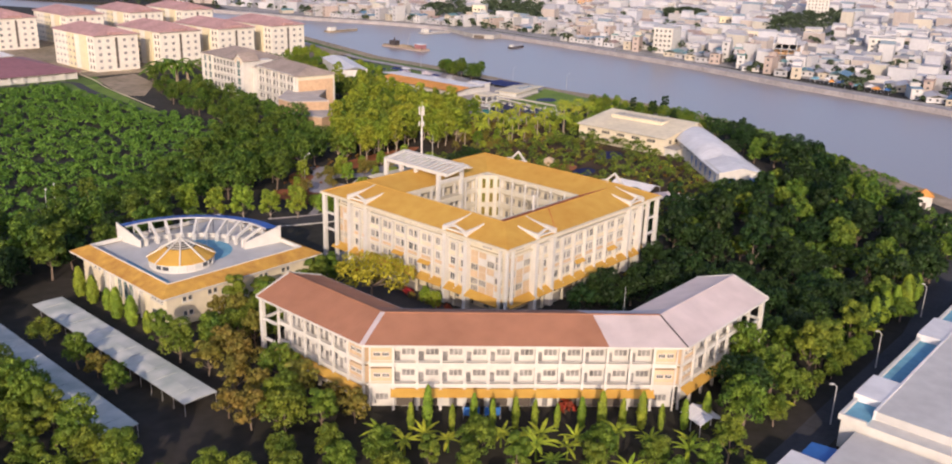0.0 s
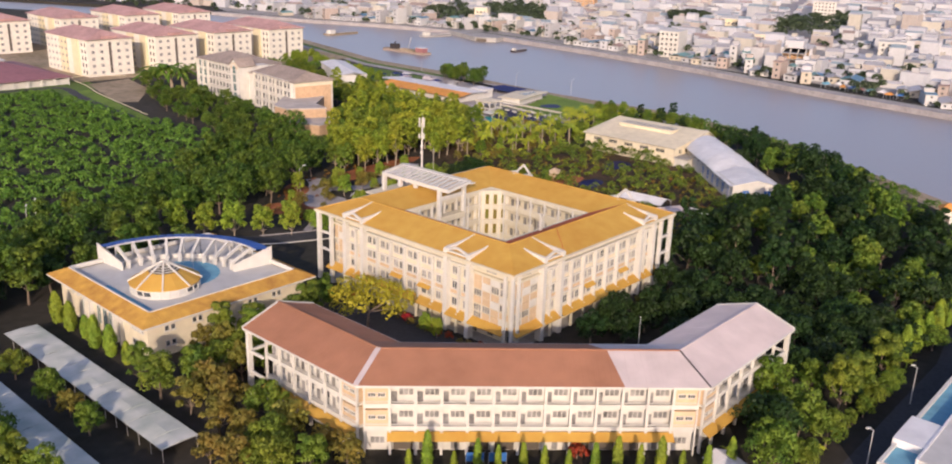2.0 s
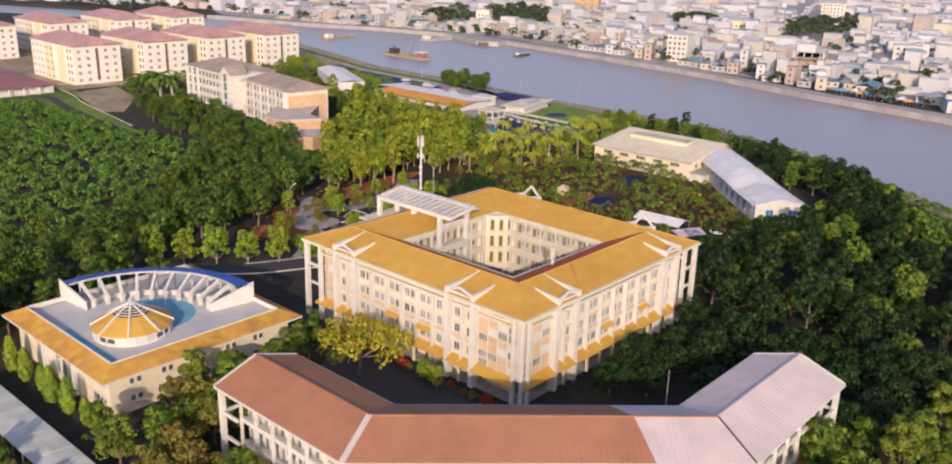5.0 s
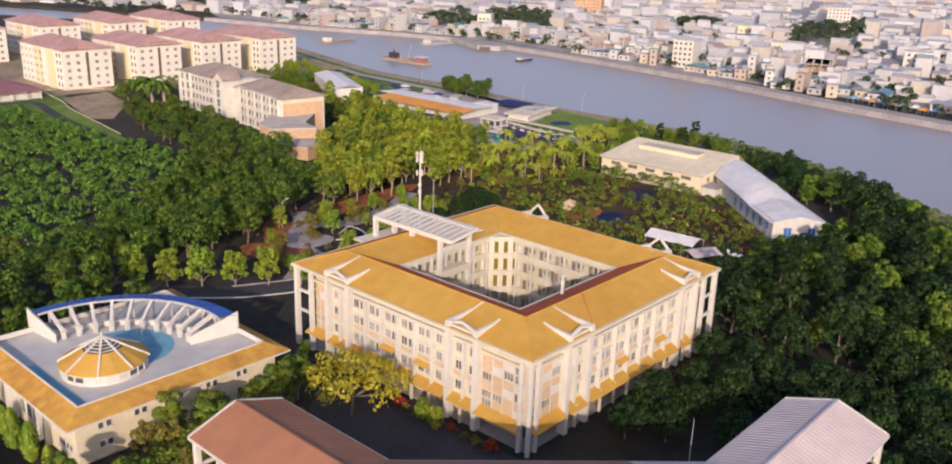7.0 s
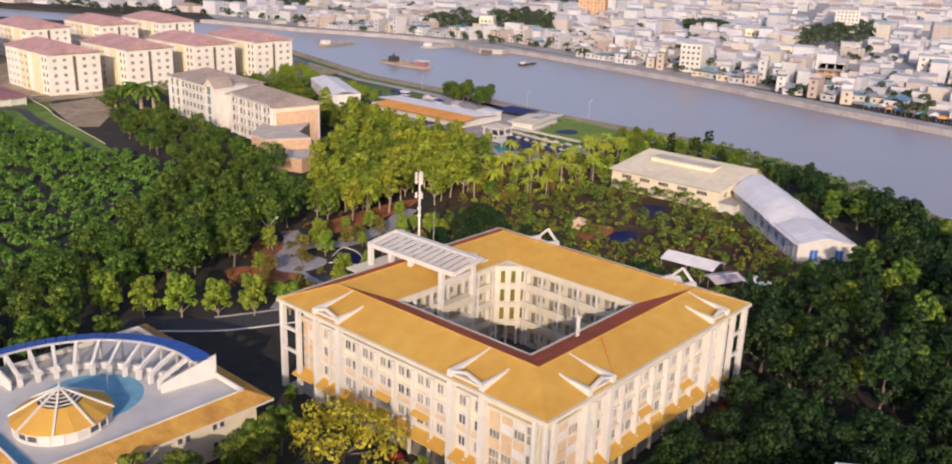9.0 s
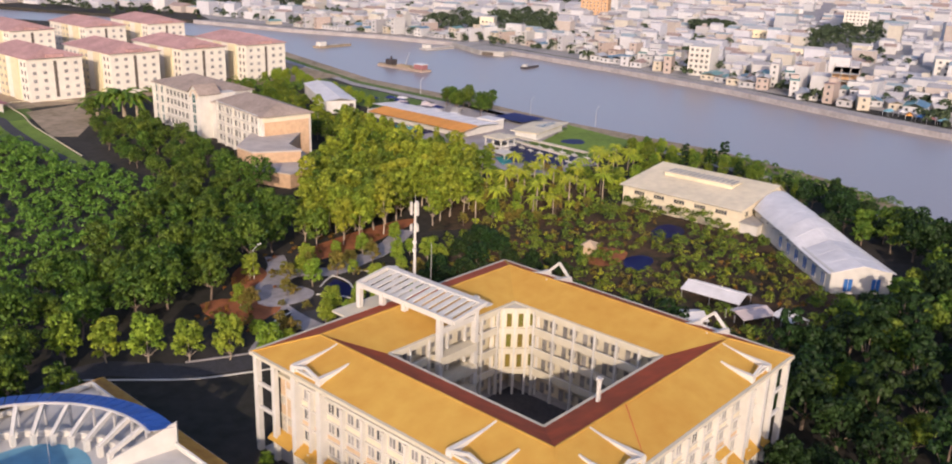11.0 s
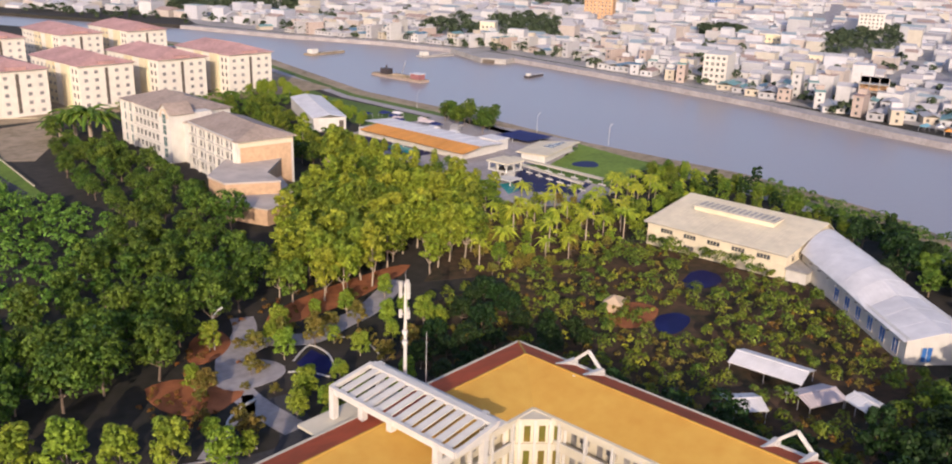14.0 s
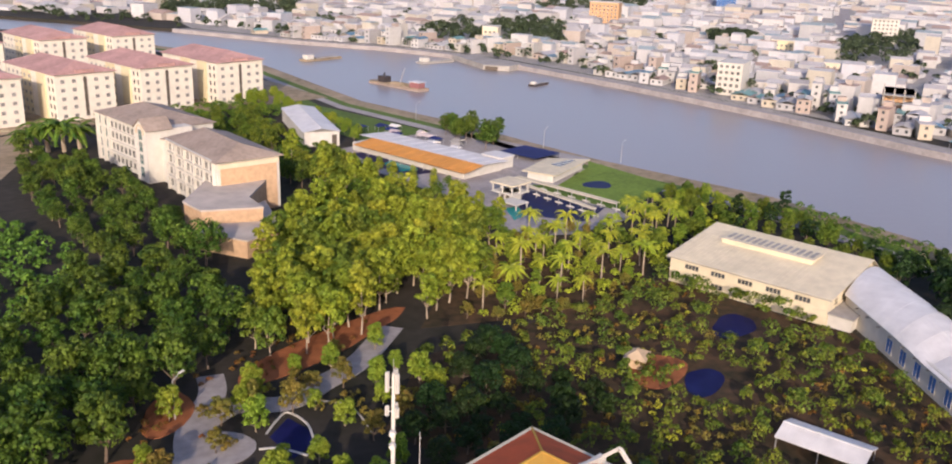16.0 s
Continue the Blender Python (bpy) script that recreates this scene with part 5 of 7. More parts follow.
patch("pond_2", blob(122.4, 66.2, 6.0, 3.8, 0.3, 2), 0.12, M["pond"], "small orchard pond", "pond")
patch("pond_3", blob(151.8, 74.8, 7.2, 4.4, 0.3, 3), 0.12, M["pond"], "dark netted orchard pond", "pond")
patch("pond_4", [(50, 100), (57, 102), (57, 111), (51, 108)], 0.10, M["pond"], "dark blue pond between white kerbs", "pond")
patch("paving_2", [(-30, -4), (-4, -31), (-1, -1), (-1, 40), (-8, 43), (-32, 24)], 0.04, M["asphalt"], "dark paved yard between the buildings", "yard")
lane("road_east", [(-40, -66), (60, -66), (125, -57), (160, -50)], 6.0, 0.06, M["asphalt"], "dark asphalt road beside the terrace building")
lane("road_field", smooth([(10, 366), (58, 362), (72, 357), (68, 330), (64, 300), (61, 260)]), 4.5, 0.08, M["asphalt"], "narrow dark road at the edge of the field")
patch("lot_1", [(87, 361), (112, 366), (104, 330), (82, 300), (74, 306)], 0.07, M["bank"], "bare fenced plot beside the apartments", "plot")
patch("verge_2", [(20, 372), (60, 370), (88, 381), (80, 345), (73, 300), (66, 256), (56, 254), (58, 300), (56, 348)], 0.03, M["lawn"], "green verge along the field road", "grass verge")
patch("lawn_2", [(212, 268), (249, 268), (250, 345), (266, 395), (236, 392), (222, 330)], 0.035, M["grass"], "rough grass behind the long shed", "grass")
patch("field_1", [(-200, 345), (88, 345), (92, 378), (-200, 365)], 0.05, M["grass"], "mown grass before the market hall", "grass")

lane("wall_plot", smooth([(112, 368), (88, 380), (80, 345), (75, 325), (70, 290), (66, 262)]), 0.4, 1.6, M["apt_yellow"], "low yellow boundary wall of the plot", "boundary wall")
patch("bed_4", blob(30, 110.5, 6.2, 9.5, 0.45, 8), 0.09, M["earth"], "bare red earth under young trees", "planting bed")
patch("paving_3", blob(42, 110.5, 6.5, 6.0, 0.5, 9), 0.10, M["pave"], "broken pale flagstones of the garden", "paving")
patch("yard_1", [(86, 370), (268, 362), (282, 470), (270, 566), (86, 570)], 0.06, M["bank"], "pale dusty yard round the apartment blocks", "yard")
patch("soil_orchard", [(66, 96), (70, 64), (66, 40), (92, 14), (120, 10), (136, 12), (142, 26), (168, 54), (166, 60), (166, 102), (128, 106), (90, 112)], 0.05, M["brown_soil"], "brown earth between the orchard plants", "orchard ground")
patch("soil_palms", [(100, 122), (128, 106), (158, 103), (178, 112), (182, 136), (160, 152), (128, 140)], 0.05, M["brown_soil"], "brown earth under palms", "ground")


def pump_house(x, y, turn):
    top = thing("pump_house", "small white pump house with orange hipped roof on the river bank", "pump house", pose(x, y, 0, 0, 0, turn))
    part("wall", Mesh().box(-2.2, 2.2, -2.2, 2.2, 0, 4.2), M["white"], top)
    hip_roof(top, Matrix.Identity(4), -2.2, 2.2, -2.2, 2.2, 4.2, 2.0, M["orange_roof"], 0.5)
    part("doorway", Mesh().box(-2.26, -2.2, -0.6, 0.6, 0.1, 2.2), M["shadow_in"], top)
    set_window(window_kind(1.0, 1.1, 2, M["white"], M["glass"]), top, pose(0, -2.2, 1.8))
    part("low_wall", Mesh().box(2.2, 6.5, -1.4, 1.6, 0, 2.2), M["concrete"], top)


pump_house(168.5, -35, 20)


# ---- the town across the river ----
def palette_material(name, colours, rough=0.8, by="island"):
    """Colours picked by the piece or by the thing, with grain and stains."""
    m = material(name, (0.5, 0.5, 0.5), rough, 0.2, 0.4, 0.05)
    n, ln = m.node_tree.nodes, m.node_tree.links
    ramp, mul = n.new("ShaderNodeValToRGB"), n.new("ShaderNodeMix")
    ramp.color_ramp.interpolation = "CONSTANT"
    while len(ramp.color_ramp.elements) < len(colours):
        ramp.color_ramp.elements.new(0.5)
    for k, c in enumerate(colours):
        ramp.color_ramp.elements[k].position, ramp.color_ramp.elements[k].color = k / len(colours), (*c, 1)
    if by == "island":
        src = n.new("ShaderNodeNewGeometry").outputs["Random Per Island"]
    else:
        src = n.new("ShaderNodeObjectInfo").outputs["Random"]
    ln.new(src, ramp.inputs["Fac"])
    mul.data_type, mul.blend_type = "RGBA", "MULTIPLY"
    mul.inputs["Factor"].default_value = 1.0
    old = n["Principled BSDF"].inputs["Base Color"].links[0].from_socket
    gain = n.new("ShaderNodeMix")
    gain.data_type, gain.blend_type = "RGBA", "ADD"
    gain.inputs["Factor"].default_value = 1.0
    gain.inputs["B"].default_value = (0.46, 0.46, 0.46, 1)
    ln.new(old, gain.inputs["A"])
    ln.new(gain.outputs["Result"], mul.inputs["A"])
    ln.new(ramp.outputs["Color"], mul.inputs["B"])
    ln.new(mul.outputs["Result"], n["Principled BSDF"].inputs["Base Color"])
    return m


# neutral, paled town colours that take in some of the distance haze
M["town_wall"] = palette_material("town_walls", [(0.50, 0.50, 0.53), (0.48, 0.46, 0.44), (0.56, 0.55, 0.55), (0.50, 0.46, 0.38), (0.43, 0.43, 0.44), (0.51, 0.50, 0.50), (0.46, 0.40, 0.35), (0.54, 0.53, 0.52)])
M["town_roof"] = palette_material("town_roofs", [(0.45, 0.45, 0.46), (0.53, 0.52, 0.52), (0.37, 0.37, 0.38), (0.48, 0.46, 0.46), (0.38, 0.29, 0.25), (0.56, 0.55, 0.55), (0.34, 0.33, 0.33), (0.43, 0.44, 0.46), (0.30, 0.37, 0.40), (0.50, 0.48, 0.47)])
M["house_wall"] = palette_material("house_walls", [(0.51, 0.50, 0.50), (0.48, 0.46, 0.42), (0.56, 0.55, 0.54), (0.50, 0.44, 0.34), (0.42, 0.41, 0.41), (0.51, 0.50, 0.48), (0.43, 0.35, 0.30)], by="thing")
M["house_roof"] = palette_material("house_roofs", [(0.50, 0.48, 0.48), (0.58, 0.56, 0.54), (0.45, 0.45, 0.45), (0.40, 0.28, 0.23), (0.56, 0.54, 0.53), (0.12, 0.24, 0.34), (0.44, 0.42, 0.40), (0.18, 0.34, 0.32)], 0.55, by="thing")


def far_edge(y):
    """x of the far bank at y."""
    far = [f for n, f in BANKS]
    for (x0, y0), (x1, y1) in zip(far, far[1:]):
        if y0 <= y < y1:
            return x0 + (x1 - x0) * (y - y0) / (y1 - y0)
    return far[-1][0]


def house_kind(k, wide, deep, storeys, pitched, label):
    """A town house, its front at y = 0 facing -y, with windows by storey and a flat or pitched roof."""
    top = thing("house", label, "house", group="town houses")
    H = 3.4 * storeys
    part("wall", Mesh().box(-wide / 2, wide / 2, 0, deep, 0, H), M["house_wall"], top)
    if pitched:
        hip_roof(top, Matrix.Identity(4), -wide / 2, wide / 2, 0, deep, H, wide * 0.16, M["house_roof"], 0.5, gable=True)
    else:
        part("roof_slab", Mesh().box(-wide / 2 - 0.3, wide / 2 + 0.3, -0.6, deep + 0.3, H, H + 0.25), M["house_roof"], top)
        part("stair_head", Mesh().box(-wide / 2 + 0.4, wide / 2 - 0.4, deep * 0.5, deep * 0.8, H + 0.25, H + 2.6), M["house_wall"], top)
    pane = Mesh().box(-0.65, 0.65, -0.06, 0.02, 0, 1.4).data("window", M["glass"])
    n = max(1, int(wide / 3.2))
    for s in range(storeys):
        for q in range(n):
            place("window", pane, top, pose(-wide / 2 + wide * (q + 0.5) / n, 0, 1.2 + 3.4 * s))
        if storeys > 2 and s == storeys - 1:
            place("window", pane, top, pose(-wide / 2, deep * 0.6, 1.2 + 3.4 * s, 0, 0, -90))
    return top


kinds = [house_kind(0, 5, 14, 3, False, "narrow three-storey town house with flat roof"), house_kind(1, 8, 12, 1, True, "low town house with sheet gable roof"),
         house_kind(2, 6, 15, 2, False, "two-storey town house with roof terrace"), house_kind(3, 11, 18, 1, True, "wide low workshop with sheet gable roof"),
         house_kind(4, 7, 13, 2, True, "two-storey town house with gable roof"), house_kind(5, 5, 12, 4, False, "tall narrow town house with balconies")]


def town():
    rng = random.Random(77)
    used, spots_done = set(), 0
    walls, roofs = Mesh(), Mesh()
    # houses along the embankment and the lanes behind it
    y = -60.0
    while y < 640:
        for d in (19, 37):
            x = far_edge(y) + d + rng.uniform(-2, 2)
            if rng.random() < 0.2 or abs(x - 455) < 24 and abs(y - 150) < 16 or abs(x - 463) < 20 and abs(y - 232) < 12 or 330 < y < 445 and d < 30 or 46 < y < 102 and d < 30:
                continue
            ob = rng.choices(kinds, (3, 5, 3, 3, 3, 1))[0]
            m = pose(x, y, 0.6, 0, 0, -80 + rng.uniform(-12, 12) + (8 if y < 300 else -10)) @ Matrix.Diagonal((1, 1, rng.uniform(0.85, 1.1), 1))
            if ob.name in used:
                c = copy_thing(ob, Matrix.Identity(4))
                c.matrix_basis = m
            else:
                used.add(ob.name)
                ob.matrix_basis = m
        y += rng.uniform(8.5, 12)
    # the rest of the town, out to the horizon
    eye = Vector((-60, -40))
    for ring, (d0, d1, step) in enumerate(((480, 900, 13.5), (900, 1500, 20), (1500, 2900, 34))):
        nx = int(2 * d1 / step)
        for i in range(-5, nx):
            for j in range(-20, nx):
                if i % 7 == 0 or j % 9 == 0 and ring < 2:
                    continue
                x, yy = i * step + rng.uniform(-0.25, 0.25) * step, j * step + rng.uniform(-0.25, 0.25) * step
                x, yy = 300 + x * 0.97 - yy * 0.17, -250 + x * 0.17 + yy * 0.97
                v = Vector((x, yy)) - eye
                if not d0 < v.length < d1 or not radians(4) < math.atan2(v.y, v.x) < radians(78):
                    continue
                if x < far_edge(yy) + 50 or near_line(x, yy, [(470, 60), (900, 330), (1500, 560)]) < 9 or in_grove(x, yy):
                    continue
                if rng.random() < 0.12:
                    continue
                w, dp = step * rng.uniform(0.3, 0.5), step * rng.uniform(0.34, 0.55)
                h = 3.3 * rng.choices((1, 2, 3, 4, 6), (6, 5, 3, 1, 0.15))[0]
                a = radians(rng.gauss(10, 8))
                ca, sa = math.cos(a), math.sin(a)
                ring4 = [(x + ca * p - sa * q, yy + sa * p + ca * q) for p, q in ((-w, -dp), (w, -dp), (w, dp), (-w, dp))]
                walls.prism(ring4, 0.4, h)
                if rng.random() < 0.55:
                    m0, m1 = [((ring4[0][k] + ring4[1][k]) / 2) for k in (0, 1)], [((ring4[2][k] + ring4[3][k]) / 2) for k in (0, 1)]
                    z = h + w * 0.3
                    i0 = len(roofs.v)
                    roofs.v += [(*p, h + 0.05) for p in ring4] + [(*m0, z), (*m1, z)]
                    roofs.f += [(i0, i0 + 1, i0 + 4), (i0 + 1, i0 + 2, i0 + 5, i0 + 4), (i0 + 2, i0 + 3, i0 + 5), (i0 + 3, i0, i0 + 4, i0 + 5)]
                else:
                    roofs.prism(ring4, h, h + 0.3)
                    if rng.random() < 0.4:
                        walls.box(x - w * 0.3, x + w * 0.3, yy - dp * 0.3, yy + dp * 0.3, h + 0.3, h + 2.8)
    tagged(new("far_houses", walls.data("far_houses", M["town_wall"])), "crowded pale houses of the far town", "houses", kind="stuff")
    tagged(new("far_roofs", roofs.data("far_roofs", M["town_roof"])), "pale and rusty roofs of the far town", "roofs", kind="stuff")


GROVES = [[(480, 470), (560, 430), (640, 480), (700, 560), (620, 600), (520, 560)], [(640, 240), (700, 215), (860, 240), (1000, 290), (880, 300), (720, 275)],
          [(800, 640), (1000, 620), (1150, 700), (950, 760)], [(700, 360), (740, 350), (760, 380), (720, 390)], [(420, 800), (560, 760), (640, 860), (480, 900)]]


def in_grove(x, y):
    return any(inside(x, y, g) for g in GROVES)


def landmarks():
    top = thing("unfinished_building", "orange brick building under construction with open floors", "building", pose(448, 144, 0.6, 0, 0, -72))
    part("wall", Mesh().box(0, 15, 6, 32, 0, 13), M["brick"], top)
    for z in (0.3, 4.2, 8.4, 12.6):
        part("floor_slab", Mesh().box(0, 15, 0, 33, z, z + 0.4), M["concrete"], top)
    for i in range(4):
        for j in range(2):
            part("column", Mesh().box(0.1 + 4.8 * i, 0.6 + 4.8 * i, 0.2 + 5.6 * j, 0.7 + 5.6 * j, 0.6, 15.5), M["concrete"], top)
    op = window_kind(1.5, 1.8, 1, M["brick"], M["shadow_in"], False)
    windows_row(top, op, pose(0, 32, 0, 0, 0, -90), 1, 25, 4, (1.6, 5.8, 10))
    for j in range(6):
        part("column", Mesh().box(0.1, 0.5, 8 + 4.4 * j, 8.4 + 4.4 * j, 13, 15), M["concrete"], top)
    w = thing("white_building", "plain white five-storey building on the embankment", "building", pose(452, 238, 0.6, 0, 0, -75))
    part("wall", Mesh().box(0, 14, 0, 24, 0, 18), M["white"], w)
    part("roof_slab", Mesh().box(-0.3, 14.3, -0.3, 24.3, 18, 18.5), M["white"], w)
    win = window_kind(1.6, 1.7, 2, M["white"], M["glass"])
    windows_row(w, win, pose(0, 0, 0), 0.5, 13.5, 4, [1.5 + 3.5 * k for k in range(5)])
    windows_row(w, win, pose(0, 24, 0, 0, 0, -90), 12, 23, 2, [1.5 + 3.5 * k for k in range(5)])
    for k in range(4):
        part("balcony", Mesh().box(0, 14, -1.3, 0, 3.4 + 3.5 * k, 4.3 + 3.5 * k), M["white"], w)
    for x, y, a, wd, dp, h, mat in ((500, 462, -60, 12, 14, 17, "warm"), (760, 545, -65, 30, 22, 24, "brick"), (700, 320, -70, 24, 26, 10, "apt_yellow"), (590, 230, -70, 22, 20, 9, "warm"), (1180, 620, -65, 26, 24, 30, "blue"), (560, 120, -72, 18, 16, 15, "white"), (880, 300, -70, 24, 20, 22, "white")):
        b = thing("office_block", "plain painted block above the town roofs", "building", pose(x, y, 0.6, 0, 0, a), "town blocks")
        part("wall", Mesh().box(0, wd, 0, dp, 0, h), M[mat], b)
        part("roof_slab", Mesh().box(-0.4, wd + 0.4, -0.4, dp + 0.4, h, h + 0.5), M["white"], b)
        windows_row(b, win, pose(0, 0, 0), 1, wd - 1, max(2, int(wd / 4)), [1.5 + 3.6 * k for k in range(int(h / 3.6))])
    # wharf and low bridge at the bend
    q = thing("wharf", "low concrete wharf with a culvert at the river bend", "wharf")
    part("deck", Mesh().prism([(428, 396), (436, 380), (452, 384), (466, 440), (450, 446)], -2.4, 1.4), M["concrete"], q)
    part("culvert", Mesh().prism([(427.5, 394), (431, 386), (432, 387), (428.5, 395)], -2, 0.6), M["shadow_in"], q)


def far_trees():
    rng = np.random.default_rng(5)
    pr = random.Random(6)
    cs, ns = [], []
    for g in GROVES:
        xs, ys = [p[0] for p in g], [p[1] for p in g]
        for k in range(150):
            x, y = pr.uniform(min(xs), max(xs)), pr.uniform(min(ys), max(ys))
            if not inside(x, y, g):
                continue
            lobes = [(x + pr.uniform(-3, 3), y + pr.uniform(-3, 3), pr.uniform(4, 11), pr.uniform(2.5, 4.5)) for q in range(4)]
            c, n = lobe_points(rng, lobes, 110, -0.2)
            cs.append(c)
            ns.append(n)
    for k in range(700):
        y = pr.uniform(-80, 900)
        x = far_edge(y) + 14 + abs(pr.gauss(0, 170))
        s = pr.uniform(0.6, 1.2)
        lobes = [(x + pr.uniform(-2, 2) * s, y + pr.uniform(-2, 2) * s, pr.uniform(2, 6) * s, 2.4 * s) for q in range(3)]
        c, n = lobe_points(rng, lobes, 60, -0.2)
        cs.append(c)
        ns.append(n)
    ob = new("far_trees", leaves_data("far_trees", np.concatenate(cs), np.concatenate(ns), 1.5, rng, M["leaf_far"]))
    tagged(ob, "dark trees among the houses of the far town", "trees", kind="stuff")


def near_line(x, y, line):
    best = 1e9
    for (x0, y0), (x1, y1) in zip(line, line[1:]):
        dx, dy = x1 - x0, y1 - y0
        u = max(0, min(1, ((x - x0) * dx + (y - y0) * dy) / (dx * dx + dy * dy)))
        best = min(best, math.hypot(x - x0 - u * dx, y - y0 - u * dy))
    return best


def inside(x, y, outline):
    hit = False
    for (x0, y0), (x1, y1) in zip(outline, outline[1:] + outline[:1]):
        if (y0 > y) != (y1 > y) and x < x0 + (x1 - x0) * (y - y0) / (y1 - y0):
            hit = not hit
    return hit


town()
landmarks()
# pale sheet lifts the dark gaps between the houses, as haze would
patch("town_haze_ground", [(400, -80), (413, 60), (430, 190), (450, 290), (468, 400), (468, 458), (455, 514), (420, 596), (392, 700), (700, 1500), (2200, 1500), (2600, 300), (1800, -80)], 0.64, M["concrete"], "pale ground between the far houses, lightened to stand in for haze", "ground")
trng = random.Random(12)
for k in range(9):
    y = 52 + 5.6 * k
    st = thing("market_stall", "bright tented stall on the far embankment", "stall", pose(far_edge(y) + 20 + trng.uniform(-3, 4), y, 0.64, 0, 0, trng.uniform(-20, 20)), "embankment stalls")
    a, b = trng.uniform(2.0, 3.4), trng.uniform(1.6, 2.3)
    part("stall_roof", Mesh().solid([(-a, -b, 2.5), (a, -b, 2.5), (a, b, 2.5), (-a, b, 2.5)], [(-a, -0.2, 3.6), (a, -0.2, 3.6), (a, 0.2, 3.6), (-a, 0.2, 3.6)]), M[("blue", "orange_roof", "white_roof", "teal_shadow_and_tent", "maroon_roof")[k % 5]], st)
    for sx in (-1, 1):
        for sy in (-1, 1):
            part("post", Mesh().tube((sx * a * .9, sy * b * .9, 0), (sx * a * .9, sy * b * .9, 2.5), 0.07, 0.07, 5), M["steel"], st)
# pale paving stands in for haze over the street
patch("street_1", [(462, 66), (472, 52), (905, 322), (1500, 552), (1500, 570), (895, 340)], 0.75, M["pave"], "straight town street running away from the river", "street")


# ---- masts, lamps and boats ----
def antenna_mast():
    top = thing("antenna_mast", "tall white tubular phone mast with panel antennas", "antenna mast", pose(36.1, 61.9, 0))
    part("pole", Mesh().tube((0, 0, 0), (0, 0, 18), 0.34, 0.28, 12).tube((0, 0, 18), (0, 0, 34.2), 0.28, 0.2, 12), M["white"], top)
    for k in range(3):
        a = 2 * math.pi * k / 3 + 0.4
        d = Vector((math.cos(a), math.sin(a), 0))
        for z, h in ((32.0, 2.4), (29.0, 1.2)):
            part("panel_antenna", Mesh().beam(d * 0.7 + Vector((0, 0, z)), d * 0.7 + Vector((0, 0, z + h)), 0.42, 0.28), M["white"], top)
            part("bracket", Mesh().beam(Vector((0, 0, z + 0.5)), d * 0.65 + Vector((0, 0, z + 0.5)), 0.12, 0.12), M["steel"], top)
    for z in (27.0, 25.4):
        part("dish", Mesh().tube((-0.35, -0.3, z), (-0.75, -0.62, z), 0.42, 0.34, 12), M["white"], top)
    part("lightning_rod", Mesh().tube((0, 0, 34.2), (0, 0, 36), 0.05, 0.02, 6), M["steel"], top)
    rod = thing("roof_aerial", "thin steel aerial rod beside the mast", "aerial", pose(39.0, 60.5, 17.2))
    part("rod", Mesh().tube((0, 0, 0), (0, 0, 9), 0.08, 0.05, 6), M["steel"], rod)


def lamp_post(x, y, turn, high, label, first=[]):
    m = pose(x, y, 0, 0, 0, turn)
    if first:
        return copy_thing(first[0], m)
    top = thing("street_lamp", label, "street lamp", m, "street lamps")
    part("pole", Mesh().tube((0, 0, 0), (0, 0, high), 0.14, 0.09, 8), M["steel"], top)
    part("arm", Mesh().tube((0, 0, high - 0.1), (1.4, 0, high + 0.9), 0.08, 0.06, 6), M["steel"], top)
    part("lamp_head", Mesh().beam((1.3, 0, high + 0.9), (2.3, 0, high + 1.1), 0.4, 0.2), M["white"], top)
    first.append(top)
    return top


def boats():
    b = thing("dredger", "long rusty dredging barge with cabin and crane on the river", "dredger", pose(331.4, 377, -2, 0, 0, 90))
    hull = [(-22, -4.2), (20, -4.2), (23, 0), (20, 4.2), (-22, 4.2)]
    part("hull", Mesh().prism(hull, -0.4, 1.3), M["grey_roof"], b)
    part("deck", Mesh().prism([(x * 0.97, y * 0.93) for x, y in hull], 1.3, 1.5), M["bank"], b)
    part("cabin", Mesh().box(-20, -13, -2.6, 2.6, 1.5, 4.6), M["maroon_roof"], b)
    part("cabin_roof", Mesh().box(-20.5, -12.5, -3, 3, 4.6, 4.9), M["white_roof"], b)
    part("machine_house", Mesh().box(8, 14, -2.4, 2.4, 1.5, 5.0), M["dark_metal"], b)
    part("funnel", Mesh().tube((11, 0, 5), (11, 0, 7), 0.6, 0.5, 8), M["dark_metal"], b)
    part("crane_boom", Mesh().beam((-2, 0, 1.5), (-6, 0, 11), 0.4, 0.4), M["steel"], b)
    part("sand_load", Mesh().solid([(-10, -3, 1.5), (6, -3, 1.5), (6, 3, 1.5), (-10, 3, 1.5)], [(-7, -1, 2.8), (3, -1, 2.8), (3, 1, 2.8), (-7, 1, 2.8)]), M["bank"], b)
    for x, y, a, s, label, mat in ((370, 495, 3, 1.0, "long low sand barge lying in the river", "bank"), (428, 440, -8, 0.9, "flat grey barge moored at the wharf", "concrete"), (406, 331, 4, 0.5, "small work raft with a frame on the river", "dark_metal"), (318, 520, 70, 0.5, "small dark boat by the bank", "dark_metal")):
        q = thing("barge", label, "barge", pose(x, y, -2, 0, 0, a))
        part("hull", Mesh().prism([(u * s, v * s) for u, v in ((-17, -4), (15, -4), (18, 0), (15, 4), (-17, 4))], -0.3, 1.2), M[mat], q)
        part("cabin", Mesh().box(-15 * s, -9 * s, -2.5 * s, 2.5 * s, 1.2, 1.2 + 3 * s), M["white"], q)
        part("rail", Mesh().beam((-8 * s, -3.6 * s, 1.8), (14 * s, -3.6 * s, 1.8), 0.15, 0.5), M["steel"], q)


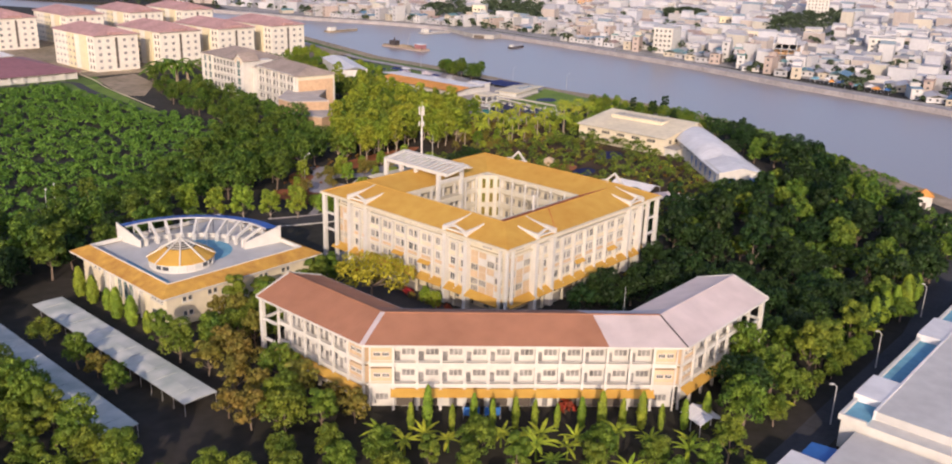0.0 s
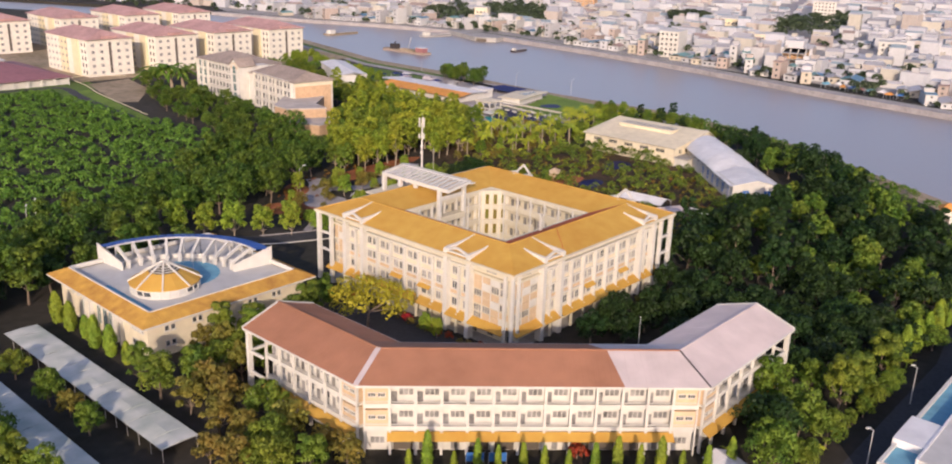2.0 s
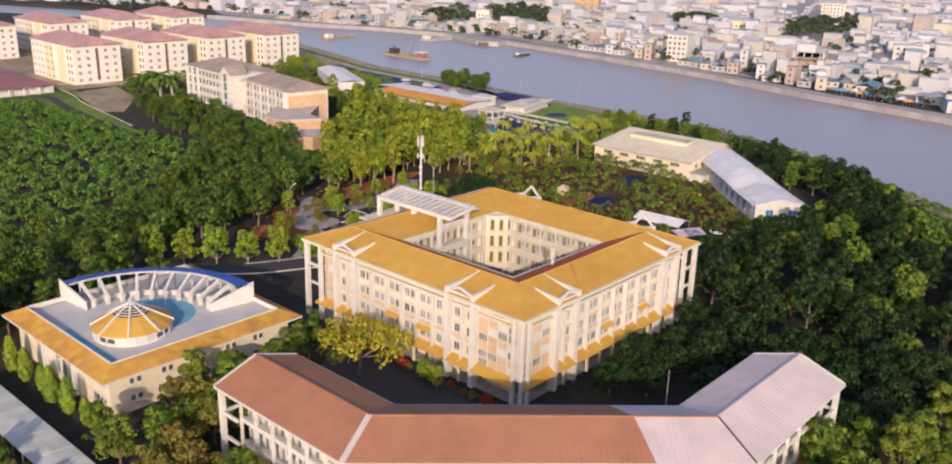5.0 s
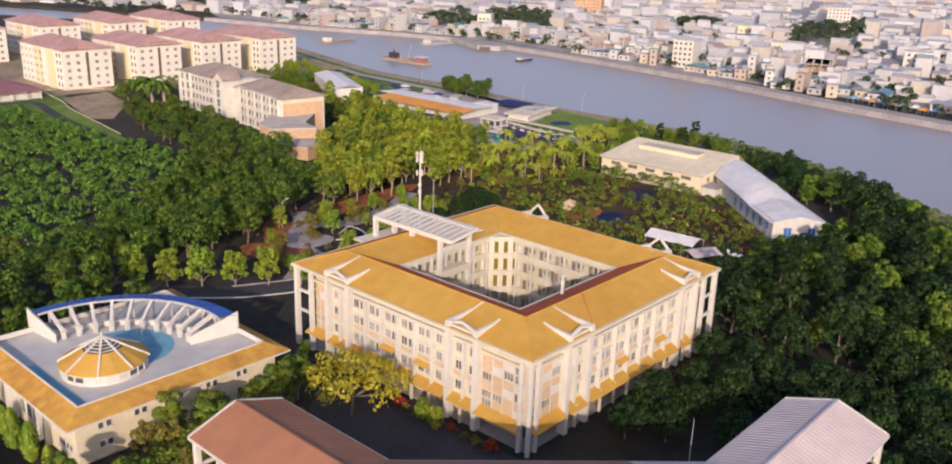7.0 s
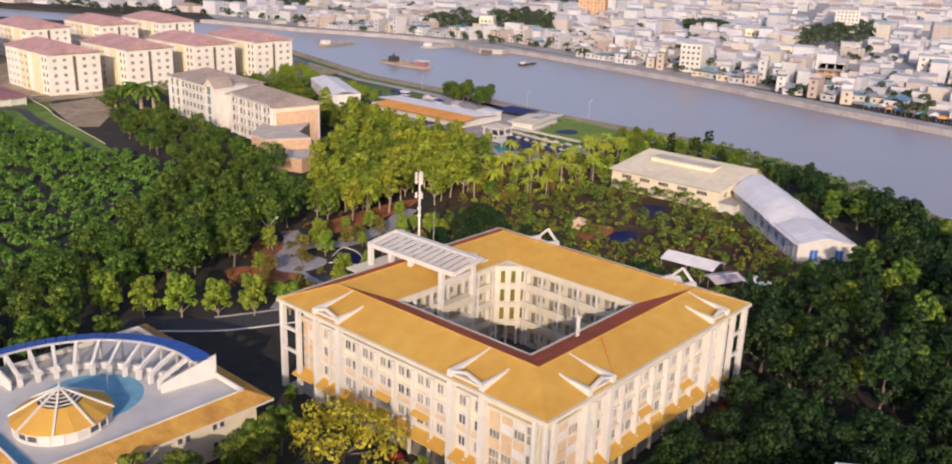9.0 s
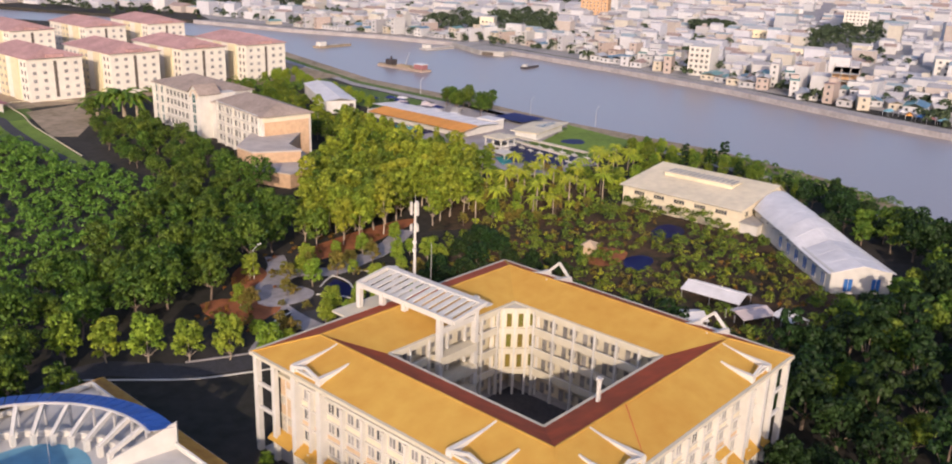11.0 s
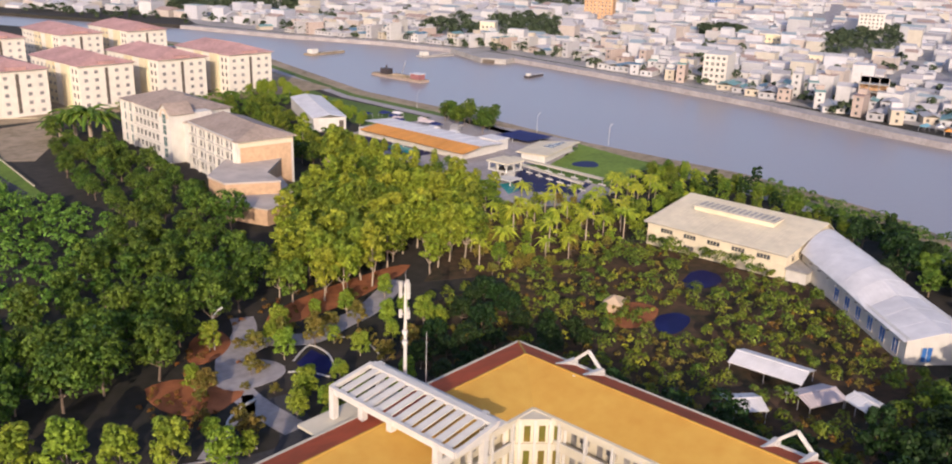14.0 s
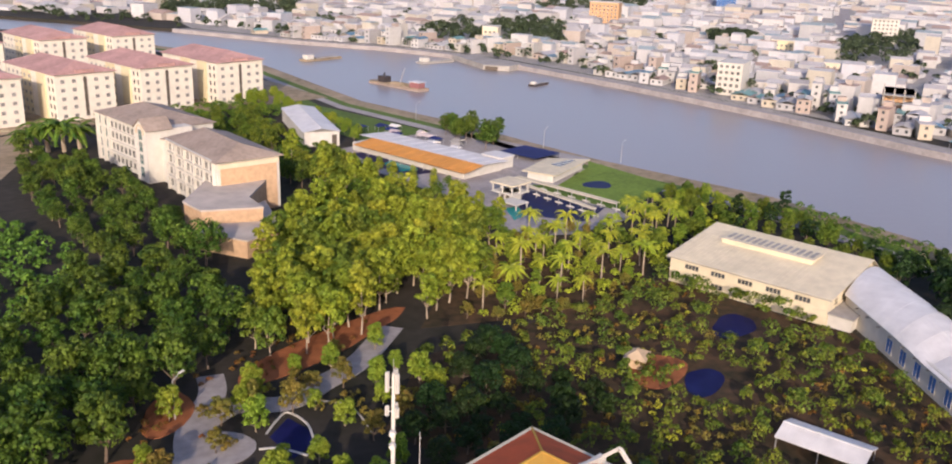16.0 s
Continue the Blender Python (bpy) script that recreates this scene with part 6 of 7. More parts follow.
def flag_pole(x, y, high, label):
    top = thing("flag_pole", label, "flag pole", pose(x, y, 0), "flag poles")
    part("pole", Mesh().tube((0, 0, 0), (0, 0, high), 0.1, 0.05, 8), M["steel"], top)
    part("base", Mesh().tube((0, 0, 0), (0, 0, 0.4), 0.6, 0.5, 8), M["concrete"], top)


antenna_mast()
for x, y, turn in ((9.5, -66.5, 170), (72, -63, 170), (38, -64.5, 170), (-37, 136, 60), (-33, 140, 60), (43, 124, 0), (47, 131, 200), (258, 255, 0), (262, 215, 0), (266, 180, 0), (262, 290, 0), (-118, 110, 0), (128, -52, 170)):
    lamp_post(x, y, turn, 7.5, "grey street lamp with a single arm")
boats()
flag_pole(8, -24, 14, "slim steel flag pole in the yard")


# ---- plants ----
def leaves_data(name, c, nrm, size, rng, mat, long=1.25):
    """One mesh of leaf sprays: pointed, folded four-corner blades at c, facing nrm."""
    k = len(c)
    t = rng.normal(size=(k, 3))
    t -= nrm * (t * nrm).sum(1, keepdims=True)
    t /= np.linalg.norm(t, axis=1, keepdims=True) + 1e-9
    b = np.cross(nrm, t)
    s = np.asarray(size).reshape(-1, 1) * rng.uniform(0.7, 1.3, (k, 1))
    fold = nrm * s * 0.18
    v = np.stack([c - t * s * long * 0.5 - fold, c + b * s * 0.5, c + t * s * long * 0.5 - fold, c - b * s * 0.5], 1).reshape(-1, 3)
    me = bpy.data.meshes.new(name)
    me.vertices.add(4 * k)
    me.vertices.foreach_set("co", v.astype(np.float32).ravel())
    me.loops.add(4 * k)
    me.loops.foreach_set("vertex_index", np.arange(4 * k, dtype=np.int32))
    me.polygons.add(k)
    me.polygons.foreach_set("loop_start", np.arange(0, 4 * k, 4, dtype=np.int32))
    me.materials.append(mat)
    me.update(calc_edges=True)
    return me


def lobe_points(rng, lobes, count, under=-0.45):
    """Places and facings over the outside of a cluster of rounded lobes (x, y, z, r)."""
    lobes = np.asarray(lobes, float)
    wgt = lobes[:, 3] ** 2
    pick = rng.choice(len(lobes), int(count * 1.7), p=wgt / wgt.sum())
    d = rng.normal(size=(len(pick), 3))
    d[:, 2] = np.where(d[:, 2] < under * np.linalg.norm(d, axis=1), -d[:, 2], d[:, 2])
    d /= np.linalg.norm(d, axis=1, keepdims=True)
    r = lobes[pick, 3:4] * rng.uniform(0.72, 1.08, (len(pick), 1))
    c = lobes[pick, :3] + d * r * np.array([1, 1, 0.82])
    gap = np.linalg.norm((c[:, None] - lobes[None, :, :3]) / np.array([1, 1, 0.82]), axis=2) / lobes[None, :, 3]
    gap[np.arange(len(pick)), pick] = 9
    keep = gap.min(1) > 0.7
    c, d = c[keep][:count], d[keep][:count]
    n = d + rng.normal(size=d.shape) * 0.42 + np.array([0, 0, 0.25])
    n /= np.linalg.norm(n, axis=1, keepdims=True)
    return c, n


def crown_lobes(rng, radius, base, top, count):
    """Lobes spread through an egg-shaped crown."""
    out = [(0, 0, (base + top) / 2, radius * 0.5)]
    count = int(count * 1.6)
    for k in range(count):
        a, h = 2 * math.pi * (k * 0.382 + rng.uniform(-0.06, 0.06)), (k + 0.5) / count
        z = base + (top - base) * (0.12 + 0.8 * h)
        reach = radius * (1 - abs(h - 0.35) ** 1.6 * 1.15) * rng.uniform(0.5, 0.9)
        out.append((math.cos(a) * reach, math.sin(a) * reach, z, radius * rng.uniform(0.20, 0.40)))
    return out


def trunk_mesh(rng, lobes, base, width, lean=0.3):
    t = Mesh()
    mid = Vector((rng.uniform(-lean, lean), rng.uniform(-lean, lean), base * 0.9))
    t.tube((0, 0, -0.3), mid, width, width * 0.7, 7)
    for x, y, z, r in lobes[1:7]:
        t.tube(mid, (x * 0.8, y * 0.8, z - r * 0.3), width * 0.45, width * 0.12, 5)
    t.tube(mid, (lobes[0][0], lobes[0][1], lobes[0][2]), width * 0.6, width * 0.15, 6)
    return t


def broad_tree(name, label, seed, radius, base, top, count, leaves, size, leaf, bark, width=0.28, under=-0.45):
    rng = np.random.default_rng(seed)
    ob = thing(name, label, "tree")
    lobes = crown_lobes(rng, radius, base, top, count)
    if name == "flame_tree":
        lobes = [(x * 1.15, y * 1.15, base + 1 + (z - base) * 0.75, r * 0.62) for x, y, z, r in lobes]
    part("trunk", trunk_mesh(rng, lobes, base, width), bark, ob)
    c, n = lobe_points(rng, lobes, leaves, under)
    part("crown", leaves_data("crown", c, n, size, rng, leaf), leaf, ob)
    return ob


def column_tree(name, label, seed, radius, height, leaves, size, leaf):
    """A narrow upright evergreen."""
    rng = np.random.default_rng(seed)
    ob = thing(name, label, "tree")
    part("trunk", Mesh().tube((0, 0, -0.2), (0, 0, height * 0.8), 0.12, 0.04, 6), M["bark"], ob)
    h = rng.uniform(0.03, 1, leaves)
    a = rng.uniform(0, 2 * math.pi, leaves)
    r = radius * (np.sin(np.pi * np.clip(h * 0.85 + 0.12, 0, 1)) ** 0.6) * rng.uniform(0.75, 1.1, leaves) * (1 + 0.18 * np.sin(5 * a + 9 * h))
    c = np.stack([np.cos(a) * r, np.sin(a) * r, h * height], 1)
    n = np.stack([np.cos(a), np.sin(a), np.full(leaves, 0.35)], 1) + rng.normal(size=(leaves, 3)) * 0.3
    n /= np.linalg.norm(n, axis=1, keepdims=True)
    part("crown", leaves_data("crown", c, n, size, rng, leaf, 1.6), leaf, ob)
    return ob


def frond(mesh, root, a, length, rise, wide, rng, bend=1.0):
    """An arched palm leaf of two folded rows of leaflets."""
    d, s = Vector((math.cos(a), math.sin(a), 0)), Vector((-math.sin(a), math.cos(a), 0))
    last = None
    for k in range(7):
        u = k / 6
        p = Vector(root) + d * (length * u) + Vector((0, 0, rise * u - bend * length * 0.75 * u * u))
        wd = wide * (0.35 + 1.3 * u - 1.5 * u * u)
        row = (p + s * wd + Vector((0, 0, -wd * 0.5)), p, p - s * wd + Vector((0, 0, -wd * 0.5)))
        if last:
            mesh.quad(last[0], row[0], row[1], last[1])
            mesh.quad(last[1], row[1], row[2], last[2])
        last = row


def palm_tree(name, label, seed, height, length, count, leaf, width=0.2):
    rng = np.random.default_rng(seed)
    ob = thing(name, label, "palm tree")
    bend = rng.uniform(-0.4, 0.4)
    part("trunk", Mesh().tube((0, 0, -0.2), (bend * 0.4, 0, height * 0.5), width * 1.2, width, 8)
         .tube((bend * 0.4, 0, height * 0.5), (bend, 0, height), width, width * 0.8, 8), M["pale_bark"], ob)
    f = Mesh()
    for k in range(count):
        frond(f, (bend, 0, height), 2.4 * k, length * rng.uniform(0.85, 1.1), length * rng.uniform(0.1, 0.85), length * 0.16, rng)
    part("crown", f, leaf, ob)
    return ob


def banana_plant(name, label, seed, leaf):
    rng = np.random.default_rng(seed)
    ob = thing(name, label, "banana plant")
    part("stem", Mesh().tube((0, 0, -0.1), (0, 0, 2.4), 0.16, 0.1, 7), M["leaf_mid"], ob)
    f = Mesh()
    for k in range(9):
        frond(f, (0, 0, 2.2), 2.4 * k, rng.uniform(2.0, 2.9), rng.uniform(1.0, 2.4), 0.42, rng, 0.7)
    part("leaves", f, leaf, ob)
    return ob


# where no tree may stand: x0, x1, y0, y1
CLEAR = [(-12, -4, -54, -47), (160, 180, -46, -26), (-3, 63, -3, 63), (-55, -10, 44, 89), (-70, -59, 12, 76), (-83, -74, 12, 76), (166, 199, 57, 102), (166, 192, 44, 60), (154, 176, 32, 48), (146, 164, 22, 38), (138, 158, 10, 28),
         (104, 150, 198, 318), (94, 116, 183, 214), (-20, 70, -120, -62), (5, 90, 355, 445), (92, 255, 375, 560),
         (190, 215, 195, 268), (187, 203, 266, 292), (193, 212, 288, 312), (200, 224, 306, 334), (187, 262, 140, 262), (172, 190, 155, 172), (80, 104, 166, 184), (16, 36, 60, 74), (141, 160, 65, 80), (113, 129, 58, 71), (101, 119, 16, 48), (94, 114, 184, 200)]


def free(x, y, pad):
    if any(a - pad < x < b + pad and c - pad < y < d + pad for a, b, c, d in CLEAR):
        return False
    # the bent front block
    u, v = (x + y) / math.sqrt(2), (x - y) / math.sqrt(2)
    if -47 - pad < x < -32 + pad and -8 - pad < y < 26 + pad or -8 - pad < x < 26 + pad and -47 - pad < y < -32 + pad:
        return False
    if -38 - pad < u < -22 + pad and -31 < v < 31:
        return False
    near = [n for n, f in BANKS]
    for (x0, y0), (x1, y1) in zip(near, near[1:]):
        if y0 <= y < y1 and x > x0 + (x1 - x0) * (y - y0) / (y1 - y0) - 6 - pad:
            return False
    return True


TAKEN = {}


def take(x, y, gap):
    TAKEN.setdefault((int(x // 12), int(y // 12)), []).append((x, y, gap))


def spots(outline, gap, most, seed, pad=1.5, lanes=()):
    """Places spread at random over an outline, no two nearer than gap."""
    rng = random.Random(seed)
    xs, ys = [p[0] for p in outline], [p[1] for p in outline]
    out, tries = [], 0
    while len(out) < most and tries < most * 40:
        tries += 1
        x, y = rng.uniform(min(xs), max(xs)), rng.uniform(min(ys), max(ys))
        if not inside(x, y, outline) or not free(x, y, pad):
            continue
        cell = (int(x // 12), int(y // 12))
        if any((x - a) ** 2 + (y - b) ** 2 < (gap * 0.5 + g * 0.5) ** 2
               for i in (-1, 0, 1) for j in (-1, 0, 1) for a, b, g in TAKEN.get((cell[0] + i, cell[1] + j), ())):
            continue
        if any(near_line(x, y, line) < wide for line, wide in lanes):
            continue
        take(x, y, gap)
        out.append((x, y, rng))
    return out


def plant(kinds, places, group, low=0.8, high=1.25):
    """Copies of the kinds at the places, turned and sized at random; the first ones are moved there themselves."""
    used = set()
    for x, y, rng in places:
        ob = rng.choice(kinds)
        s = rng.uniform(low, high)
        m = Matrix.LocRotScale((x, y, 0), Euler((0, 0, rng.uniform(0, 6.28))), (s, s, s * rng.uniform(0.9, 1.12)))
        if ob.name not in used and "placed" not in ob:
            ob["placed"] = 1
            ob.matrix_basis = m
        else:
            c = copy_thing(ob, Matrix.Identity(4))
            c.matrix_basis = m
        tagged(ob, group=group)


def stuff_plants(name, label, category, places, radius, high, leaves, size, mat, seed):
    """Low growth that nobody could count, as one mesh."""
    rng = np.random.default_rng(seed)
    cs, ns = [], []
    for x, y, r in places:
        s = r.uniform(0.6, 1.3)
        lobes = [(x + r.uniform(-.5, .5) * radius, y + r.uniform(-.5, .5) * radius, high * s * r.uniform(0.3, 0.75), radius * s * r.uniform(0.4, 0.7)) for k in range(4)]
        c, n = lobe_points(rng, lobes, leaves, -0.2)
        cs.append(c)
        ns.append(n)
    c, n = np.concatenate(cs), np.concatenate(ns)
    ob = new(name, leaves_data(name, c, n, size, rng, mat))
    return tagged(ob, label, category, kind="stuff")


far_trees()

LANES = [([(33, 74), (33, 98), (38, 117), (58, 128)], 4), ([(33, 98), (55, 104), (82, 118), (110, 135)], 5), ([(-12, 101), (14, 83), (33, 76)], 5), ([(-10, -66), (150, -66)], 5)]

dark = [broad_tree("grove_tree", "tall dense dark green broadleaf tree in the grove", 11 + k, r, b, t, n, 1700, 0.52, M["leaf_grove"], M["bark"])
        for k, (r, b, t, n) in enumerate(((4.6, 3.0, 11.5, 13), (4.0, 3.5, 13.0, 13), (5.3, 3.0, 10.5, 15)))]
mid = [broad_tree("rounded_tree", "mid-green rounded tree with uneven leafy crown", 21 + k, r, b, t, n, 2300, 0.38, M["leaf_mid"], M["bark"])
       for k, (r, b, t, n) in enumerate(((3.8, 2.2, 9.0, 12), (3.2, 2.4, 10.0, 11), (4.4, 2.0, 8.2, 13)))]
deep = [broad_tree("shade_tree", "wide dark evergreen tree with fine leaves further darkened for shade", 65 + k, r, b, t, n, 1500, 0.5, M["leaf_deep"], M["bark"])
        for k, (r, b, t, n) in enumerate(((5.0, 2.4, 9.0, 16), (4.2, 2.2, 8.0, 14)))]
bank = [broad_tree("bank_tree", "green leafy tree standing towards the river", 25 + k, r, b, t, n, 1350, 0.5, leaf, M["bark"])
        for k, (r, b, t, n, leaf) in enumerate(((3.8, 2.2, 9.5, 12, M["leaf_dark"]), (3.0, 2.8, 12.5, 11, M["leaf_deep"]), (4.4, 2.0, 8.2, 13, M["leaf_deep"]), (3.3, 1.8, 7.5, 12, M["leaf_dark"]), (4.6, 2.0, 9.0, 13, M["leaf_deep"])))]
tall = [broad_tree("acacia_tree", "tall slender yellow-green tree with pale trunk", 31 + k, r, b, t, n, 1300, 0.5, leaf, M["pale_bark"], 0.22)
        for k, (r, b, t, n, leaf) in enumerate(((3.4, 3.0, 11.5, 13, M["leaf_acacia"]), (2.9, 3.4, 13.0, 12, M["leaf_acacia"]), (3.8, 2.4, 10.5, 13, M["leaf_mid"])))]
olive = [broad_tree("olive_tree", "small olive-brown tree with a thin crown", 41 + k, r, b, t, n, 1000, 0.44, M["leaf_olive"], M["bark"], 0.18)
         for k, (r, b, t, n) in enumerate(((2.8, 1.8, 7.5, 9), (3.2, 2.0, 6.8, 10)))]
row = [broad_tree("roadside_tree", "small bright green roadside tree with trimmed crown", 51 + k, 2.9, 1.2, 8.0, 16, 1500, 0.42, M["leaf_row"], M["pale_bark"], 0.16) for k in range(2)]
gold = broad_tree("flame_tree", "broad spreading tree with golden yellow-green leaves", 61, 8.8, 3.4, 8.0, 24, 2600, 0.42, M["leaf_gold"], M["bark"], 0.35)
cyp = [column_tree("cypress", "narrow upright bright green cypress before the block", 71 + k, 0.66, 6.6, 700, 0.32, M["leaf_row"]) for k in range(2)]
col = [column_tree("columnar_tree", "upright leafy green tree beside the hall wall", 75, 1.15, 6.6, 1100, 0.36, M["leaf_row"])]
palm = [palm_tree("royal_palm", "tall palm with pale trunk and drooping fronds", 81 + k, 8.0 + k, 4.1, 22, M["leaf_light"]) for k in range(2)]
palm_low = [palm_tree("oil_palm", "stout dark palm with long drooping fronds", 84, 4.5, 5.0, 22, M["leaf_dark"], 0.35)]
nana = [banana_plant("banana_plant", "banana plant with broad bright green leaves", 91 + k, M["leaf_light"]) for k in range(2)]

gold.matrix_basis = pose(-11.0, 30.4, 0) @ Matrix.Diagonal((1, 1, 1.18, 1))
gold["placed"] = 1
take(-11.5, 30.0, 13)
R0 = random.Random(5)
plant(row, [(-8.5 + 5.8 * k, 111 - 5 * k, R0) for k in range(6)], "trees along the campus road", 1.0, 1.25)
for k in range(6):
    take(-8.5 + 5.8 * k, 111 - 5 * k, 4)
plant(cyp, [(-43.4 + 2.55 * k + R0.uniform(-.4, .4), -15.5 - 2.55 * k + R0.uniform(-.4, .4), R0) for k in range(15)], "cypresses before the front block", 0.75, 1.2)
plant(col, [(-55.2 + R0.uniform(-.5, .5), 49.5 + 5.6 * k, R0) for k in range(6)], "upright trees beside the hall", 0.7, 1.1)
plant(palm_low, [(106 + 4.6 * k, 333 - 3.2 * k, R0) for k in range(4)], "palms by the hotel", 1.7, 2.1)

LIGHT = [(64, 132), (72, 128), (100, 124), (124, 126), (140, 142), (160, 152), (158, 150), (154, 190), (168, 236), (150, 250), (118, 200), (98, 175)]
plant(dark, spots([(117, 196), (134, 196), (152, 232), (150, 252), (134, 236)], 6.2, 14, 68, 0.6), "dark trees beside the hotel", 0.6, 0.85)
plant(tall, spots(LIGHT, 4.5, 200, 1, 1.0, LANES), "yellow-green trees behind the garden")
PALMS = [(108, 118), (128, 105), (158, 104), (180, 112), (184, 138), (162, 148), (142, 140), (124, 124)]
plant(palm, spots(PALMS, 5.6, 26, 2, 0.5), "royal palms", 0.65, 1.05)
plant(tall, spots([(150, 244), (178, 236), (186, 216), (187, 190), (180, 174), (168, 164), (158, 156), (154, 190)], 5.0, 34, 45, 0.3), "yellow-green trees behind the garden", 0.4, 0.6)
plant(row + olive + mid[1:2], spots(PALMS, 3.8, 60, 36, 0.3), "small trees among the palms", 0.45, 0.8)
plant(dark, spots([(-36, 138), (0, 142), (24, 156), (48, 178), (70, 206), (98, 214), (96, 190), (70, 150), (62, 132), (30, 120), (-6, 116), (-30, 122), (-44, 130)], 7.4, 150, 3, 2.0, LANES), "trees of the dark grove", 0.6, 1.15)
plant(dark, spots([(70, 206), (75, 256), (87, 292), (98, 322), (112, 318), (104, 250), (98, 214)], 6.6, 60, 65, 1.5, LANES), "trees of the dark grove", 0.5, 0.85)
plant(bank, spots([(64, 60), (64, -58), (118, -58), (148, -32), (178, -5), (206, 40), (214, 56), (200, 57), (178, 55), (178, 5), (145, 5), (120, 8), (92, 12)], 6.3, 190, 4, 1.5, LANES), "trees towards the river", 0.8, 1.3)
plant(mid + bank[1:2], spots([(203, 58), (216, 58), (240, 104), (236, 114), (203, 108)], 5.6, 36, 66, 0.6), "low trees behind the sports hall", 0.55, 0.85)
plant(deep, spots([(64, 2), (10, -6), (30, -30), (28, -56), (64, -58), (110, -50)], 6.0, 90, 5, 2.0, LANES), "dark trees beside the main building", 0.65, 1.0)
plant(mid, spots([(-70, -2), (-46, -24), (-14, -60), (-30, -78), (-90, -10)], 6.0, 34, 6, 0.5, LANES), "low trees before the front block", 0.6, 0.85)
plant(olive + mid, spots([(-58, 42), (-48, 30), (-48, -10), (-62, 0), (-64, 12), (-58, 14)], 5.4, 30, 7, 0.5), "trees beside the covered walks", 0.8, 1.2)
plant(mid + olive, spots([(-31, 24), (-11, 42), (-46, 43), (-46, 28)], 4.6, 20, 8, 0.8), "trees beside the hall", 0.8, 1.1)
plant(mid + olive, spots([(-86, -6), (-86, 76), (-110, 76), (-110, 0)], 5.0, 40, 9, 0.5), "trees beyond the covered walks", 0.75, 1.0)
plant(mid, [(-86 + R0.uniform(-1, 1), 1 + 6.6 * k, R0) for k in range(11)], "trees along the covered walk", 0.9, 1.2)
plant(olive + mid, [(-71.5, 30, R0), (-71, 38, R0), (-71.8, 44, R0), (-72, 58, R0)], "trees between the covered walks", 0.6, 0.8)
plant(dark + deep, spots([(-60, 90), (-10, 92), (-20, 112), (-60, 128), (-120, 130), (-120, 80), (-84, 78)], 6.4, 60, 10, 0.8, LANES), "trees round the hall", 0.75, 1.15)
plant(palm, spots([(168, 110), (205, 120), (226, 140), (200, 136), (172, 128)], 5.0, 14, 33, 0.5), "royal palms", 0.6, 0.9)
plant(row + mid, spots([(172, 112), (205, 110), (236, 116), (246, 146), (228, 138), (190, 132)], 4.6, 34, 34, 0.5), "trees by the lawn", 0.5, 0.8)
plant(mid, spots([(140, 262), (168, 262), (184, 282), (206, 332), (190, 346), (140, 330)], 6.0, 34, 11, 1.0), "trees by the riverside", 0.75, 1.1)
plant(row, spots([(208, 268), (218, 276), (238, 344), (226, 348)], 5.0, 12, 61, 0.3), "light trees behind the long shed", 0.6, 0.85)
plant(row, spots([(214, 346), (238, 350), (246, 392), (216, 378)], 5.5, 12, 62, 0.3), "light trees behind the long shed", 0.7, 0.95)
plant(dark, [(255 + R0.uniform(-14, 8), 250 + R0.uniform(-26, 12), R0) for k in range(14)], "clump of trees on the river bank", 0.6, 0.95)
plant(olive + row, spots([(20, 78), (50, 78), (84, 100), (84, 118), (60, 128), (34, 116)], 6.0, 30, 12, 0.5, LANES), "garden trees", 0.5, 0.9)
plant(nana, spots([(-52, -14), (-46, -20), (-14, -54), (-22, -60), (-56, -22)], 3.4, 34, 13, 0.2), "banana plants before the front block", 1.0, 1.6)
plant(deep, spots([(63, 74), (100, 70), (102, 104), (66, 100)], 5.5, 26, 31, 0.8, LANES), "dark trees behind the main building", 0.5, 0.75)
EDGE = [(-14, -60), (30, -60.5), (80, -61), (80, -54), (30, -50), (26, -44), (10, -42), (-4, -47)]
plant(deep[:1] + mid, [(4.5, -51.5, R0), (-3, -56, R0), (12, -54, R0), (16, -47, R0)], "big trees at the end of the front block", 0.9, 1.15)
for x, y in ((4.5, -51.5), (-3, -56), (12, -54), (16, -47)):
    take(x, y, 6)
plant(col + mid[1:2], [(24 + 6.4 * k, -56 - 0.3 * k, R0) for k in range(10)], "bright trees along the terrace road", 0.9, 1.25)
for k in range(10):
    take(24 + 6.4 * k, -56 - 0.3 * k, 3.5)
plant(mid + nana, spots(EDGE, 3.6, 34, 46, 0.2), "low trees and bananas along the terrace road", 0.45, 0.8)
shrub = [broad_tree("bougainvillea", "low shrub with red blossom beside the arcade", 95, 1.3, 0.3, 1.9, 6, 260, 0.3, M["leaf_red"], M["bark"], 0.08),
         broad_tree("hedge_shrub", "low olive garden shrub beside the arcade", 96, 1.4, 0.3, 2.0, 6, 260, 0.3, M["leaf_olive"], M["bark"], 0.08)]
plant(shrub, [(22 + 3.1 * k, -2.2, R0) for k in range(11)], "shrubs along the main building", 0.5, 0.9)
plant(shrub[:1], [(-14.5, -30.8, R0), (-12.2, -33.0, R0), (-10.0, -35.4, R0), (-20.5, -31.2, R0)], "red shrubs before the front block", 1.0, 1.5)
plant(shrub[1:] + shrub, [(-2.2 - R0.uniform(0, 1.6), 6 + 2.7 * k + R0.uniform(-.8, .8), R0) for k in range(17)], "shrubs along the main building", 0.6, 1.3)
plant(row, [(-3.5, 20.5, R0), (-4.2, 16.5, R0), (-3.0, 54.0, R0)], "small trees along the main building", 0.4, 0.55)
